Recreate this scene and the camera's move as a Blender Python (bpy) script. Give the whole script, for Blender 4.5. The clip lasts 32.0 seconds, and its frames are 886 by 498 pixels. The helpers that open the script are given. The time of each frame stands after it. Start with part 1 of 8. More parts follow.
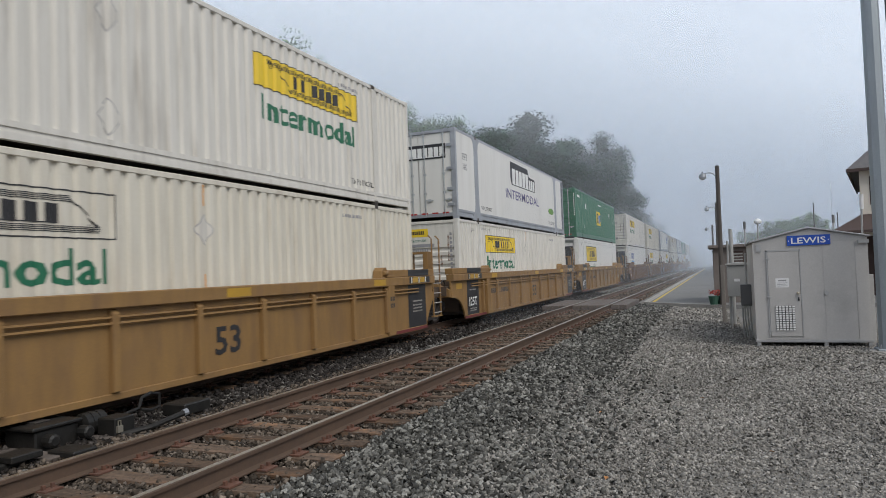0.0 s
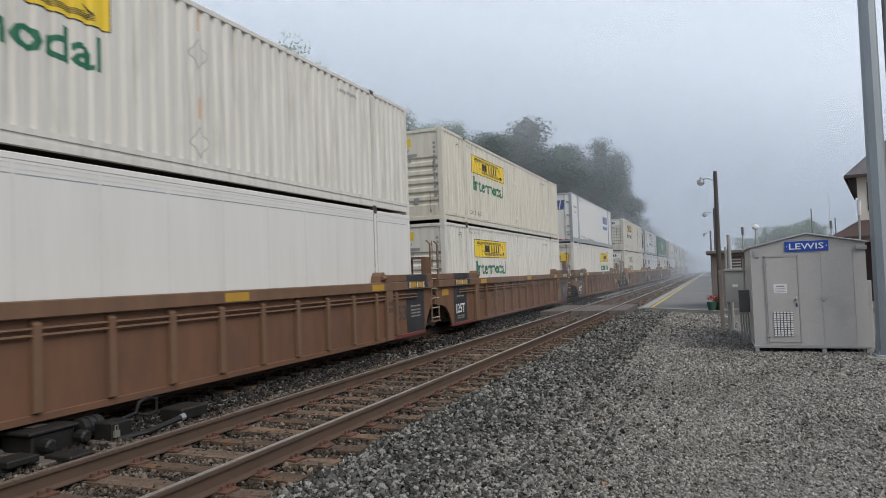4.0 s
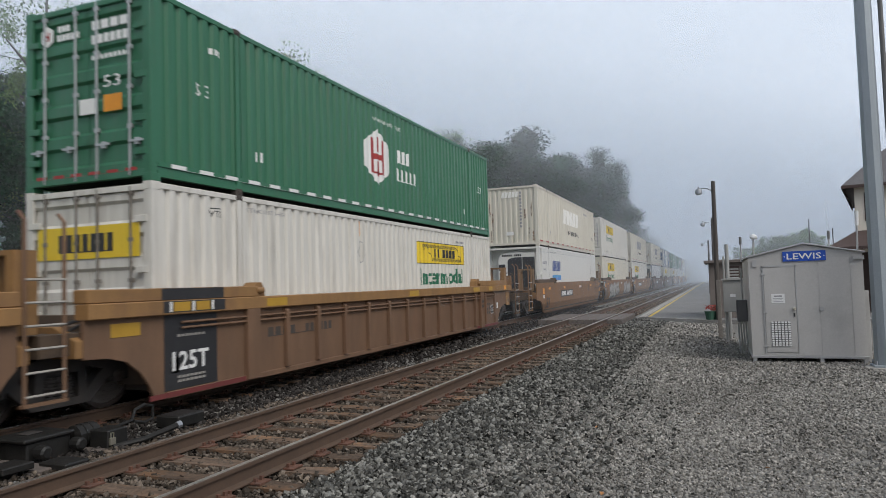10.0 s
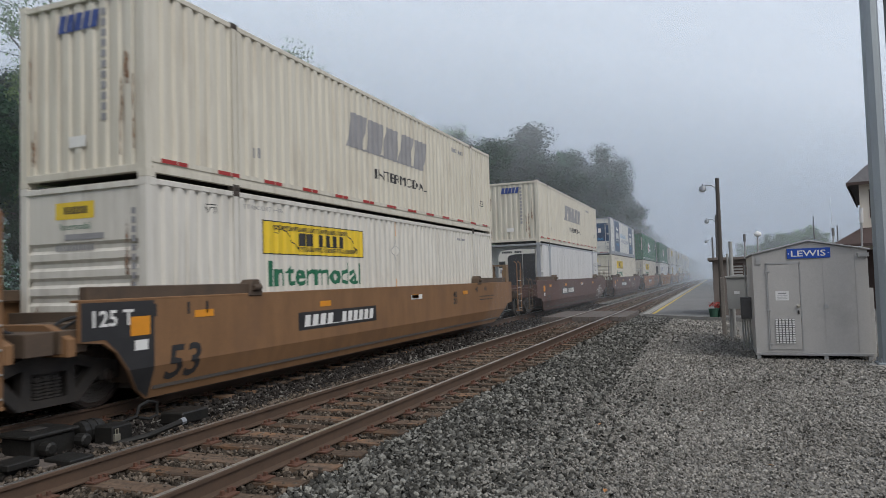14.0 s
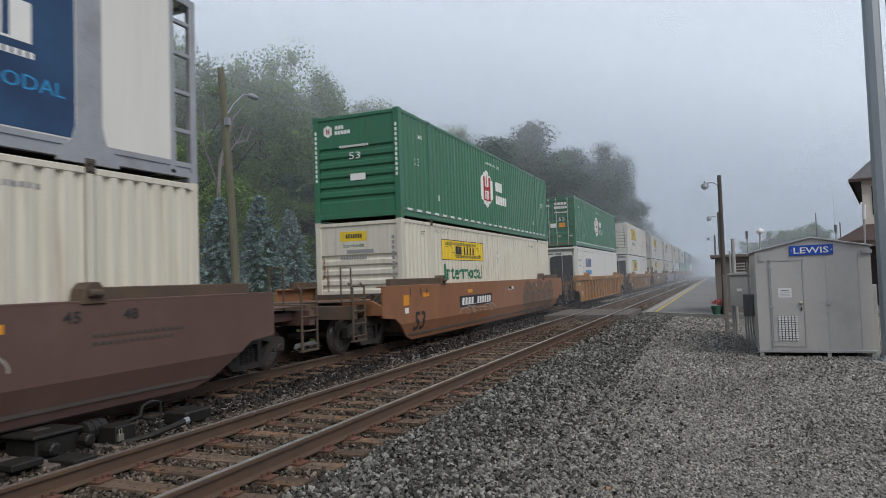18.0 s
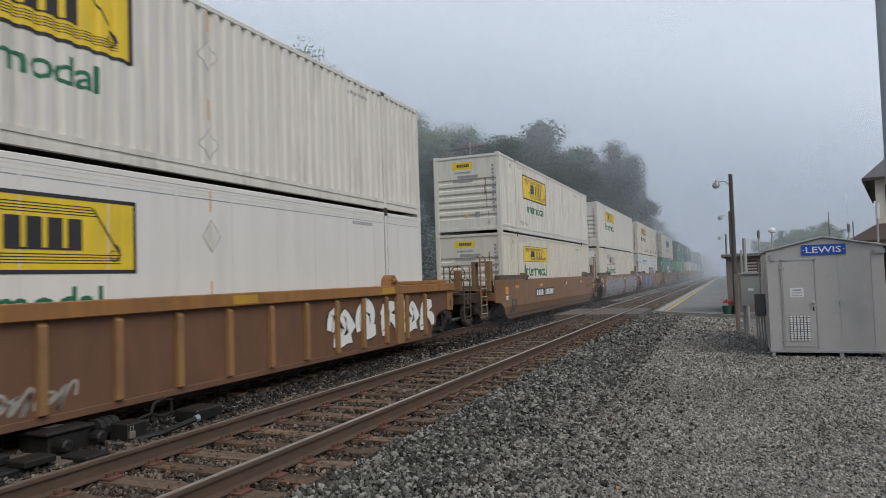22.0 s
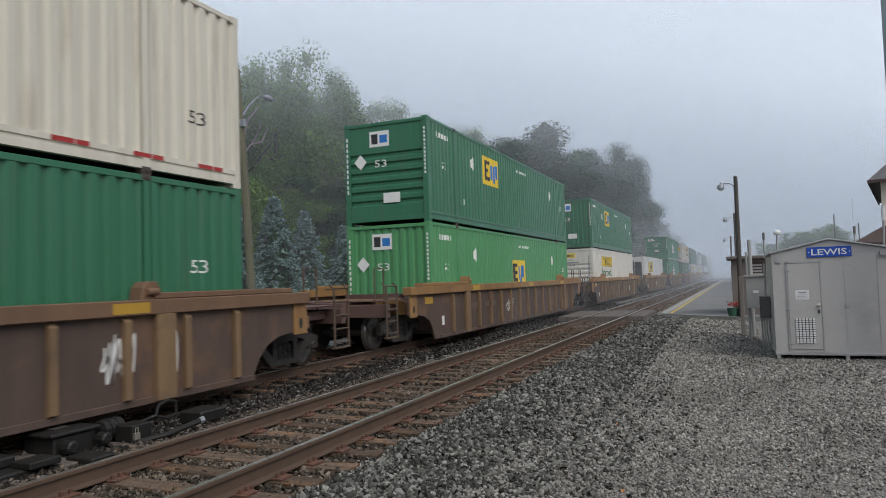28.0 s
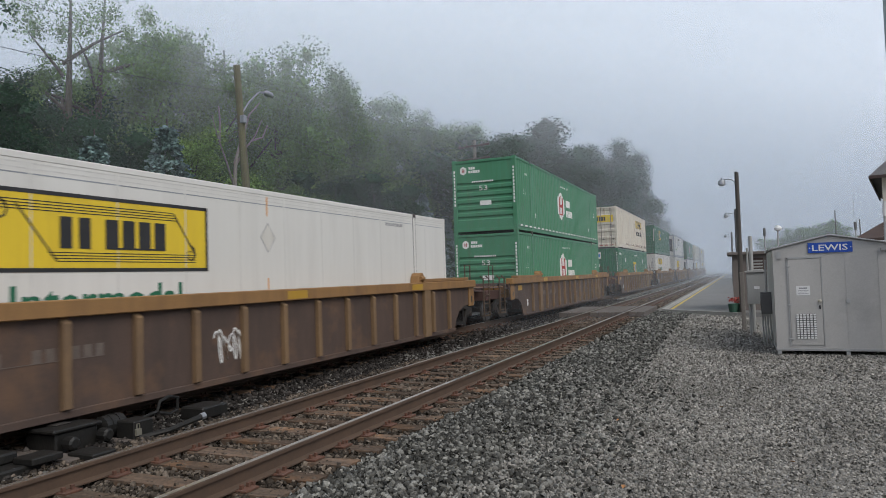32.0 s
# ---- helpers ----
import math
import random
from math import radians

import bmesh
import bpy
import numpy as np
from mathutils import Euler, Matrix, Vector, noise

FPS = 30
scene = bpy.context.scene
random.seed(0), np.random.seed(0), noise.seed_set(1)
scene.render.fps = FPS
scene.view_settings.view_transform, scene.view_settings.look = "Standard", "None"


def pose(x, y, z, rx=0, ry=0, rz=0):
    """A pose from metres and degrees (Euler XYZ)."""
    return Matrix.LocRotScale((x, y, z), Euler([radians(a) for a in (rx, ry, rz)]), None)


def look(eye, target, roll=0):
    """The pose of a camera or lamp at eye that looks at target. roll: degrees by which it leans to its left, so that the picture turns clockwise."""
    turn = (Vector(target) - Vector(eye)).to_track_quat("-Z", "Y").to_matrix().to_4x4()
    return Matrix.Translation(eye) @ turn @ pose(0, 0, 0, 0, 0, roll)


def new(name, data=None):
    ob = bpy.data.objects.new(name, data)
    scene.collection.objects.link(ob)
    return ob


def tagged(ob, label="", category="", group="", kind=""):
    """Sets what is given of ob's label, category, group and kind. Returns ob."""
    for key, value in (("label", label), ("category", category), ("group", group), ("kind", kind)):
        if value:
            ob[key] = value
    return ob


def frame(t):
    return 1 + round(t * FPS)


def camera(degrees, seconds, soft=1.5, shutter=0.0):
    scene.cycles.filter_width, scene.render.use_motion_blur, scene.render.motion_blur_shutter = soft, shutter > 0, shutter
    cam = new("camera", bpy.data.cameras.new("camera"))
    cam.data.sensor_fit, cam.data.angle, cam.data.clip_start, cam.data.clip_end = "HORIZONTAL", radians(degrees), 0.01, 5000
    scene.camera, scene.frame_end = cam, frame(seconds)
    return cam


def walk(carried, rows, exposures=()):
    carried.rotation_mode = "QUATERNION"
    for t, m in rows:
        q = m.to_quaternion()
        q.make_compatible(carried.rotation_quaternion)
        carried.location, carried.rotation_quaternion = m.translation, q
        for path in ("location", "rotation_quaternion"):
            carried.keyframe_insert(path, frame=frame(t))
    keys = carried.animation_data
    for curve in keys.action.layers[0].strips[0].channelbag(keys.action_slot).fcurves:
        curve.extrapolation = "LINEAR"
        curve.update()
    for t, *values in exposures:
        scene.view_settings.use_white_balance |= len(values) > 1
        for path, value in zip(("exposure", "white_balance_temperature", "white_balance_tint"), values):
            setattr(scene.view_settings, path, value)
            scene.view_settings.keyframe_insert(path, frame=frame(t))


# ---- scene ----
cam = camera(65.72, 32.0, soft=0.9, shutter=0.12)
EYE = Vector((0.0, 0.0, 1.597))      # z = 0 is the top of the rails, y runs along the line


def aim(yaw, tilt, roll):
    """Camera pose: degrees turned left of the line, tilted up, and leaning."""
    a, b = radians(yaw), radians(tilt)
    way = Vector((-math.sin(a) * math.cos(b), math.cos(a) * math.cos(b), math.sin(b)))
    return look(EYE, EYE + way, roll)


walk(cam, [
    (0.0, aim(21.842, 1.801, -2.167)), (0.5, aim(21.852, 2.001, -2.334)), (1.0, aim(21.810, 2.127, -2.033)),
    (1.5, aim(21.644, 2.195, -1.838)), (2.0, aim(21.536, 2.266, -1.922)), (2.5, aim(21.594, 2.294, -1.964)),
    (3.0, aim(21.598, 2.203, -2.041)), (3.5, aim(21.684, 2.201, -2.042)), (5.5, aim(21.637, 2.338, -1.933)),
    (6.0, aim(21.652, 2.381, -1.698)), (6.5, aim(21.663, 2.447, -1.850)), (7.0, aim(21.663, 2.490, -1.906)),
    (7.5, aim(21.608, 2.577, -1.969)), (8.0, aim(21.456, 2.680, -1.852)), (8.5, aim(21.449, 2.773, -1.798)),
    (9.0, aim(21.456, 2.814, -1.749)), (9.5, aim(21.513, 2.856, -1.775)), (10.0, aim(21.512, 2.890, -1.757)),
    (10.5, aim(21.580, 2.912, -1.568)), (11.0, aim(21.516, 2.914, -1.649)), (11.5, aim(21.771, 2.881, -1.720)),
    (12.0, aim(21.714, 2.843, -1.728)), (12.5, aim(21.779, 2.770, -1.772)), (13.0, aim(21.817, 2.667, -1.883)),
    (13.5, aim(21.913, 2.617, -1.753)), (14.0, aim(21.808, 2.654, -1.723)), (14.5, aim(21.729, 2.684, -1.986)),
    (16.5, aim(21.870, 2.699, -1.833)), (17.0, aim(21.953, 2.623, -2.029)), (17.5, aim(21.921, 2.619, -2.143)),
    (18.0, aim(21.986, 2.552, -2.001)), (18.5, aim(21.991, 2.510, -1.949)), (19.0, aim(22.050, 2.490, -1.916)),
    (19.5, aim(22.045, 2.476, -2.114)), (20.0, aim(22.205, 2.461, -2.165)), (20.5, aim(22.201, 2.518, -2.122)),
    (21.0, aim(22.390, 2.501, -2.081)), (21.5, aim(22.539, 2.525, -1.843)), (22.0, aim(22.787, 2.484, -1.883)),
    (22.5, aim(22.906, 2.450, -1.956)), (23.0, aim(23.022, 2.320, -1.977)), (23.5, aim(23.099, 2.265, -1.896)),
    (24.0, aim(23.092, 2.307, -1.827)), (24.5, aim(23.105, 2.508, -1.784)), (25.0, aim(23.064, 2.537, -1.857)),
    (25.5, aim(23.100, 2.538, -1.856)), (27.5, aim(23.136, 2.670, -1.849)), (28.0, aim(23.136, 2.670, -1.849)),
    (28.5, aim(23.173, 2.621, -1.758)), (29.0, aim(23.150, 2.539, -1.989)), (29.5, aim(23.161, 2.496, -1.933)),
    (30.0, aim(23.141, 2.514, -1.858)), (30.5, aim(23.116, 2.420, -1.794)), (31.0, aim(23.092, 2.423, -1.804)),
    (31.5, aim(23.163, 2.392, -1.893)), (32.0, aim(23.209, 2.340, -1.897)),
], exposures=[(0.0, 0.13), (9.5, 0.13), (11.5, 0.04), (14.0, -0.02), (18.0, 0.02), (21.0, -0.03), (25.5, -0.05), (28.0, 0.07), (32.0, 0.07)])

# ---- light: a foggy morning, the sun low in the haze behind the camera ----
world = bpy.data.worlds.new("foggy_sky")
scene.world = world
world.use_nodes = True
wn = world.node_tree.nodes
wn.clear()
sky = wn.new("ShaderNodeTexSky")
sky.sky_type = "NISHITA"
sky.sun_disc = False
sky.sun_elevation, sky.sun_rotation = radians(46), radians(125)
sky.air_density, sky.dust_density = 1.0, 6.0
dim = wn.new("ShaderNodeMix")
dim.data_type, dim.blend_type = "RGBA", "MIX"
dim.inputs["Factor"].default_value = 0.84
grey = wn.new("ShaderNodeRGB")
grey.outputs[0].default_value = (4.7, 5.3, 6.45, 1)
back = wn.new("ShaderNodeBackground")
back.inputs["Strength"].default_value = 0.1
wout = wn.new("ShaderNodeOutputWorld")
wl = world.node_tree.links
wl.new(sky.outputs["Color"], dim.inputs["A"])
wl.new(grey.outputs[0], dim.inputs["B"])
wl.new(dim.outputs["Result"], back.inputs["Color"])
wl.new(back.outputs[0], wout.inputs["Surface"])

sun_data = bpy.data.lights.new("sun", "SUN")
sun_data.energy, sun_data.angle, sun_data.color = 1.75, radians(40), (1.0, 0.965, 0.92)
sun = new("sun", sun_data)
sun.matrix_world = look((55, -38, 73), (0, 0, 0))
scene.cycles.transparent_max_bounces = 32

# ---- mesh tools ----
class Geo:
    """Collects vertices and faces of one part."""

    def __init__(self):
        self.v, self.f = [], []

    def add(self, vs, fs):
        n = len(self.v)
        self.v += [tuple(p) for p in vs]
        self.f += [tuple(i + n for i in q) for q in fs]
        return self

    def box(self, x0, x1, y0, y1, z0, z1):
        vs = [(x, y, z) for z in (z0, z1) for y in (y0, y1) for x in (x0, x1)]
        return self.add(vs, [(0, 2, 3, 1), (4, 5, 7, 6), (0, 1, 5, 4), (2, 6, 7, 3), (0, 4, 6, 2), (1, 3, 7, 5)])

    def prism(self, poly, a, b, axis="x"):
        """A polygon pushed along an axis from a to b; poly is (y, z) for x, (x, z) for y, (x, y) for z."""
        def put(p, q, c):
            return {"x": (c, p, q), "y": (p, c, q), "z": (p, q, c)}[axis]
        n = len(poly)
        vs = [put(p, q, a) for p, q in poly] + [put(p, q, b) for p, q in poly]
        fs = [tuple(range(n))[::-1], tuple(range(n, 2 * n))] + [(i, (i + 1) % n, n + (i + 1) % n, n + i) for i in range(n)]
        if axis == "y":
            fs = [q[::-1] for q in fs]
        return self.add(vs, fs)

    def tube(self, path, radii, n=8, caps=True):
        """A round bar along a path; radii: one number, or one for each point."""
        path = [Vector(p) for p in path]
        if not isinstance(radii, (list, tuple)):
            radii = [radii] * len(path)
        vs, fs, side = [], [], None
        for i, p in enumerate(path):
            way = (path[min(i + 1, len(path) - 1)] - path[max(i - 1, 0)]).normalized()
            if side is None:
                side = way.orthogonal().normalized()
            side = (side - way * side.dot(way)).normalized()
            up = way.cross(side)
            vs += [p + (side * math.cos(k * math.tau / n) + up * math.sin(k * math.tau / n)) * radii[i] for k in range(n)]
        for i in range(len(path) - 1):
            fs += [(i * n + k, i * n + (k + 1) % n, (i + 1) * n + (k + 1) % n, (i + 1) * n + k) for k in range(n)]
        if caps:
            fs += [tuple(range(n))[::-1], tuple(range((len(path) - 1) * n, len(path) * n))]
        return self.add(vs, fs)

    def lathe(self, prof, axis="x", centre=(0, 0, 0), n=20):
        """A turned body: prof is (along, radius)."""
        c = Vector(centre)
        vs, fs = [], []
        for a, r in prof:
            for k in range(n):
                u, w = r * math.cos(k * math.tau / n), r * math.sin(k * math.tau / n)
                vs.append(c + Vector({"x": (a, u, w), "y": (w, a, u), "z": (u, w, a)}[axis]))
        for i in range(len(prof) - 1):
            fs += [(i * n + k, i * n + (k + 1) % n, (i + 1) * n + (k + 1) % n, (i + 1) * n + k) for k in range(n)]
        fs += [tuple(range(n))[::-1], tuple(range((len(prof) - 1) * n, len(prof) * n))]
        return self.add(vs, fs)

    def mesh(self, name, bevel=0.0, smooth=False):
        me = bpy.data.meshes.new(name)
        me.from_pydata(self.v, [], self.f)
        if bevel:
            bm = bmesh.new()
            bm.from_mesh(me)
            bmesh.ops.remove_doubles(bm, verts=bm.verts, dist=1e-5)
            es = [e for e in bm.edges if len(e.link_faces) == 2 and e.calc_face_angle(0) > 0.6]
            bmesh.ops.bevel(bm, geom=es, offset=bevel, segments=1, affect="EDGES", clamp_overlap=True)
            bm.to_mesh(me)
            bm.free()
        if smooth:
            for p in me.polygons:
                p.use_smooth = True
        me.materials.append(None)
        me.validate()
        me.update()
        return me


CACHE = {}


def once(key, make):
    """Builds a mesh the first time it is asked for, and shares it after that."""
    if key not in CACHE:
        CACHE[key] = make()
    return CACHE[key]


def put_material(ob, material):
    if len(ob.data.materials) == 0:
        ob.data.materials.append(None)
    ob.material_slots[0].link = "OBJECT"
    ob.material_slots[0].material = material


def part(name, mesh, material, parent, label="", m=None):
    ob = new(name, mesh.mesh(name) if isinstance(mesh, Geo) else mesh)
    put_material(ob, material)
    ob.parent = parent
    if m is not None:
        ob.matrix_basis = m
    if label:
        tagged(ob, label)
    return ob


def thing(name, label, category, m=None, group="", kind=""):
    ob = new(name)
    ob.empty_display_size = 0.2
    if m is not None:
        ob.matrix_basis = m
    return tagged(ob, label, category, group, kind)


def solid(name, mesh, material, label, category="", group="", kind="", m=None):
    """A thing of one mesh."""
    ob = new(name, mesh.mesh(name) if isinstance(mesh, Geo) else mesh)
    put_material(ob, material)
    if m is not None:
        ob.matrix_basis = m
    return tagged(ob, label, category, group, kind)


def letters(text, height, width=None, bold=0.0, slant=0.0):
    """Flat lettering as (vertices, faces) in the plane: x to the right, y up, from the lower left corner; height of its capitals."""
    key = ("letters", text, bold, slant)
    if key not in CACHE:
        cu = bpy.data.curves.new("lettering", "FONT")
        cu.body, cu.size, cu.resolution_u, cu.offset, cu.shear = text, 1.0, 2, bold, slant
        ob = new("lettering", cu)
        dg = bpy.context.evaluated_depsgraph_get()
        me = bpy.data.meshes.new_from_object(ob.evaluated_get(dg))
        CACHE[key] = ([v.co.copy() for v in me.vertices], [tuple(p.vertices) for p in me.polygons])
        bpy.data.objects.remove(ob)
        bpy.data.curves.remove(cu)
        bpy.data.meshes.remove(me)
    vs, fs = CACHE[key]
    x0, x1 = min(v.x for v in vs), max(v.x for v in vs)
    k = height / 0.69
    kx = width / (x1 - x0) if width else k
    return [((v.x - x0) * kx, v.y * k) for v in vs], fs

# ---- materials ----
def surface(name, colour, second=None, rough=0.7, metal=0.0, scale=3.0, amount=0.5, stretch=(1, 1, 1), grain=0.12, grain_scale=40.0,
            bump=0.15, dirt=None, dirt_amount=0.0, dirt_scale=1.2, dirt_stretch=(1, 1, 1), world_space=False, island=0.0, spread=0.0):
    """A painted, worn or mineral surface: base colour drifting to a second one, fine grain, and stains of a third."""
    mat = bpy.data.materials.new(name)
    mat.use_nodes = True
    nt = mat.node_tree
    n, l = nt.nodes, nt.links
    bsdf = n["Principled BSDF"]
    bsdf.inputs["Metallic"].default_value = metal
    coord = n.new("ShaderNodeTexCoord")
    info = n.new("ShaderNodeObjectInfo")
    where = coord.outputs["Object"]
    if world_space:
        where = n.new("ShaderNodeNewGeometry").outputs["Position"]
    shift = n.new("ShaderNodeVectorMath")
    shift.operation = "MULTIPLY_ADD"
    comb = n.new("ShaderNodeCombineXYZ")
    for k in range(3):
        l.new(info.outputs["Random"], comb.inputs[k])
    shift.inputs[1].default_value = (37, 53, 71)
    l.new(comb.outputs[0], shift.inputs[0])
    l.new(where, shift.inputs[2])
    base_at = where if world_space else shift.outputs[0]

    def noise_at(sc, st, detail=4.0):
        mp = n.new("ShaderNodeMapping")
        mp.inputs["Scale"].default_value = st
        l.new(base_at, mp.inputs["Vector"])
        tx = n.new("ShaderNodeTexNoise")
        tx.inputs["Scale"].default_value, tx.inputs["Detail"].default_value, tx.inputs["Roughness"].default_value = sc, detail, 0.62
        l.new(mp.outputs[0], tx.inputs["Vector"])
        return tx.outputs["Fac"]

    def ramp(fac, a, b):
        r = n.new("ShaderNodeMapRange")
        r.inputs["From Min"].default_value, r.inputs["From Max"].default_value = a, b
        l.new(fac, r.inputs["Value"])
        return r.outputs[0]

    def mix(fac, a, b, mode="MIX"):
        x = n.new("ShaderNodeMix")
        x.data_type, x.blend_type = "RGBA", mode
        for sock, val in ((x.inputs["Factor"], fac), (x.inputs["A"], a), (x.inputs["B"], b)):
            if isinstance(val, (int, float)):
                sock.default_value = val
            elif isinstance(val, tuple):
                sock.default_value = (*val, 1)
            else:
                l.new(val, sock)
        return x.outputs["Result"]

    def times(a, k):
        x = n.new("ShaderNodeMath")
        x.operation = "MULTIPLY"
        l.new(a, x.inputs[0])
        x.inputs[1].default_value = k
        return x.outputs[0]

    second = second or tuple(c * 0.75 for c in colour)
    col = mix(times(ramp(noise_at(scale, stretch), 0.35, 0.65), amount), colour, second)
    fine = noise_at(grain_scale, (1, 1, 1), 2.0)
    if grain:
        col = mix(grain, col, mix(ramp(fine, 0.3, 0.7), (0.0, 0.0, 0.0), (1.0, 1.0, 1.0)), "OVERLAY")
    if dirt:
        col = mix(times(ramp(noise_at(dirt_scale, dirt_stretch, 6.0), 0.52, 0.72), dirt_amount), col, dirt)
    if island:
        geo = n.new("ShaderNodeNewGeometry")
        few = n.new("ShaderNodeMath")
        few.operation = "POWER"
        few.inputs[1].default_value = 1.8
        l.new(geo.outputs["Random Per Island"], few.inputs[0])
        col = mix(1.0, col, mix(few.outputs[0], tuple([1 - island] * 3), tuple([1 + 1.6 * island] * 3)), "MULTIPLY")
    if spread:
        col = mix(1.0, col, mix(info.outputs["Random"], tuple([1 - spread] * 3), tuple([1 + spread] * 3)), "MULTIPLY")
    l.new(col, bsdf.inputs["Base Color"])
    rr = n.new("ShaderNodeMapRange")
    rr.inputs["To Min"].default_value, rr.inputs["To Max"].default_value = max(0.05, rough - 0.12), min(1.0, rough + 0.12)
    l.new(fine, rr.inputs["Value"])
    l.new(rr.outputs[0], bsdf.inputs["Roughness"])
    if spread or island:
        bsdf.inputs["Specular IOR Level"].default_value = 0.12
    if bump:
        bp = n.new("ShaderNodeBump")
        bp.inputs["Strength"].default_value, bp.inputs["Distance"].default_value = bump, 0.02
        l.new(fine, bp.inputs["Height"])
        l.new(bp.outputs[0], bsdf.inputs["Normal"])
    return mat


RUST = (0.20, 0.085, 0.035)
GRIME = (0.16, 0.125, 0.09)
STREAK = (6.0, 6.0, 0.35)
M = {}
# container paint, its age told by the stains
M["white"] = surface("white_container_paint", (0.675, 0.655, 0.595), (0.52, 0.50, 0.44), 0.5, scale=1.4, amount=0.5, stretch=STREAK, grain=0.03, bump=0.03, dirt=GRIME, dirt_amount=0.32, dirt_scale=0.9, dirt_stretch=(4, 4, 0.5))
M["cream"] = surface("aged_cream_container_paint", (0.65, 0.62, 0.525), (0.52, 0.485, 0.40), 0.55, scale=1.4, amount=0.6, stretch=STREAK, grain=0.04, bump=0.04, dirt=(0.24, 0.16, 0.09), dirt_amount=0.32, dirt_scale=0.9, dirt_stretch=(4, 4, 0.5))
M["rusty"] = surface("rust_streaked_cream_paint", (0.71, 0.67, 0.57), (0.58, 0.51, 0.40), 0.6, scale=1.6, amount=0.6, stretch=STREAK, grain=0.05, bump=0.05, dirt=(0.26, 0.125, 0.05), dirt_amount=0.62, dirt_scale=0.8, dirt_stretch=(5, 5, 0.6))
M["reefer"] = surface("smooth_white_reefer_skin", (0.71, 0.70, 0.655), (0.63, 0.615, 0.565), 0.4, scale=0.7, amount=0.5, stretch=(3, 3, 0.3), grain=0.02, bump=0.01, dirt=(0.33, 0.31, 0.28), dirt_amount=0.16, dirt_scale=0.6, dirt_stretch=(3, 3, 0.4))
M["grimy"] = surface("grimy_grey_white_skin", (0.66, 0.66, 0.65), (0.54, 0.54, 0.53), 0.5, scale=0.9, amount=0.7, stretch=(3, 3, 0.3), grain=0.04, bump=0.02, dirt=(0.25, 0.23, 0.2), dirt_amount=0.4, dirt_scale=0.8, dirt_stretch=(3, 3, 0.4))
M["green"] = surface("dark_green_container_paint", (0.028, 0.142, 0.07), (0.04, 0.17, 0.095), 0.38, scale=1.2, amount=0.6, stretch=STREAK, grain=0.05, bump=0.03, dirt=(0.11, 0.10, 0.08), dirt_amount=0.25, dirt_stretch=(4, 4, 0.5))
M["faded_green"] = surface("sun_faded_green_paint", (0.055, 0.205, 0.105), (0.07, 0.245, 0.14), 0.55, scale=1.2, amount=0.7, stretch=STREAK, grain=0.05, bump=0.03, dirt=(0.12, 0.11, 0.08), dirt_amount=0.3, dirt_stretch=(4, 4, 0.5))
M["light_green"] = surface("light_green_container_paint", (0.075, 0.27, 0.105), (0.09, 0.30, 0.13), 0.5, scale=1.2, amount=0.6, stretch=STREAK, grain=0.05, bump=0.03, dirt=(0.12, 0.12, 0.08), dirt_amount=0.25, dirt_stretch=(4, 4, 0.5))
M["steel"] = surface("galvanised_reefer_steel", (0.38, 0.40, 0.42), (0.30, 0.31, 0.33), 0.45, 0.35, scale=2.5, amount=0.6, grain=0.08, bump=0.04, dirt=(0.17, 0.15, 0.13), dirt_amount=0.35)
M["under"] = surface("dark_underside_steel", (0.055, 0.05, 0.045), (0.08, 0.06, 0.045), 0.8, 0.0, amount=0.7, grain=0.12)
M["black"] = surface("black_marking_paint", (0.022, 0.022, 0.024), (0.04, 0.04, 0.04), 0.55, scale=2.0, grain=0.05, bump=0.0)
M["yellow"] = surface("yellow_marking_paint", (0.78, 0.56, 0.03), (0.68, 0.47, 0.03), 0.5, scale=2.0, amount=0.6, stretch=STREAK, grain=0.03, bump=0.0, dirt=(0.3, 0.22, 0.06), dirt_amount=0.2)
M["old_yellow"] = surface("faded_yellow_marking_paint", (0.62, 0.47, 0.16), (0.52, 0.38, 0.11), 0.6, scale=2.0, amount=0.8, stretch=STREAK, grain=0.05, bump=0.0, dirt=(0.3, 0.2, 0.1), dirt_amount=0.4)
M["leaf_green"] = surface("green_lettering_paint", (0.012, 0.13, 0.065), (0.018, 0.15, 0.08), 0.5, scale=2.0, grain=0.04, bump=0.0)
M["navy"] = surface("navy_lettering_paint", (0.025, 0.055, 0.22), (0.03, 0.07, 0.27), 0.45, scale=2.0, grain=0.03, bump=0.0)
M["purple"] = surface("violet_lettering_paint", (0.055, 0.04, 0.18), None, 0.45, grain=0.03, bump=0.0)
M["blue"] = surface("bright_blue_marking", (0.02, 0.19, 0.55), (0.03, 0.12, 0.42), 0.4, scale=1.5, grain=0.02, bump=0.0)
M["sky_blue"] = surface("light_blue_lettering", (0.03, 0.30, 0.62), None, 0.45, grain=0.02, bump=0.0)
M["deep_blue"] = surface("midnight_blue_panel_print", (0.012, 0.035, 0.095), (0.02, 0.075, 0.17), 0.4, scale=0.9, amount=0.9, grain=0.03, bump=0.0)
M["mark_white"] = surface("white_marking_paint", (0.78, 0.78, 0.75), (0.68, 0.68, 0.65), 0.55, scale=2.0, grain=0.04, bump=0.0)
M["ghost"] = surface("faded_white_lettering", (0.84, 0.83, 0.78), (0.76, 0.74, 0.68), 0.55, grain=0.03, bump=0.0)
M["grey_mark"] = surface("grey_label_print", (0.30, 0.30, 0.31), None, 0.6, grain=0.04, bump=0.0)
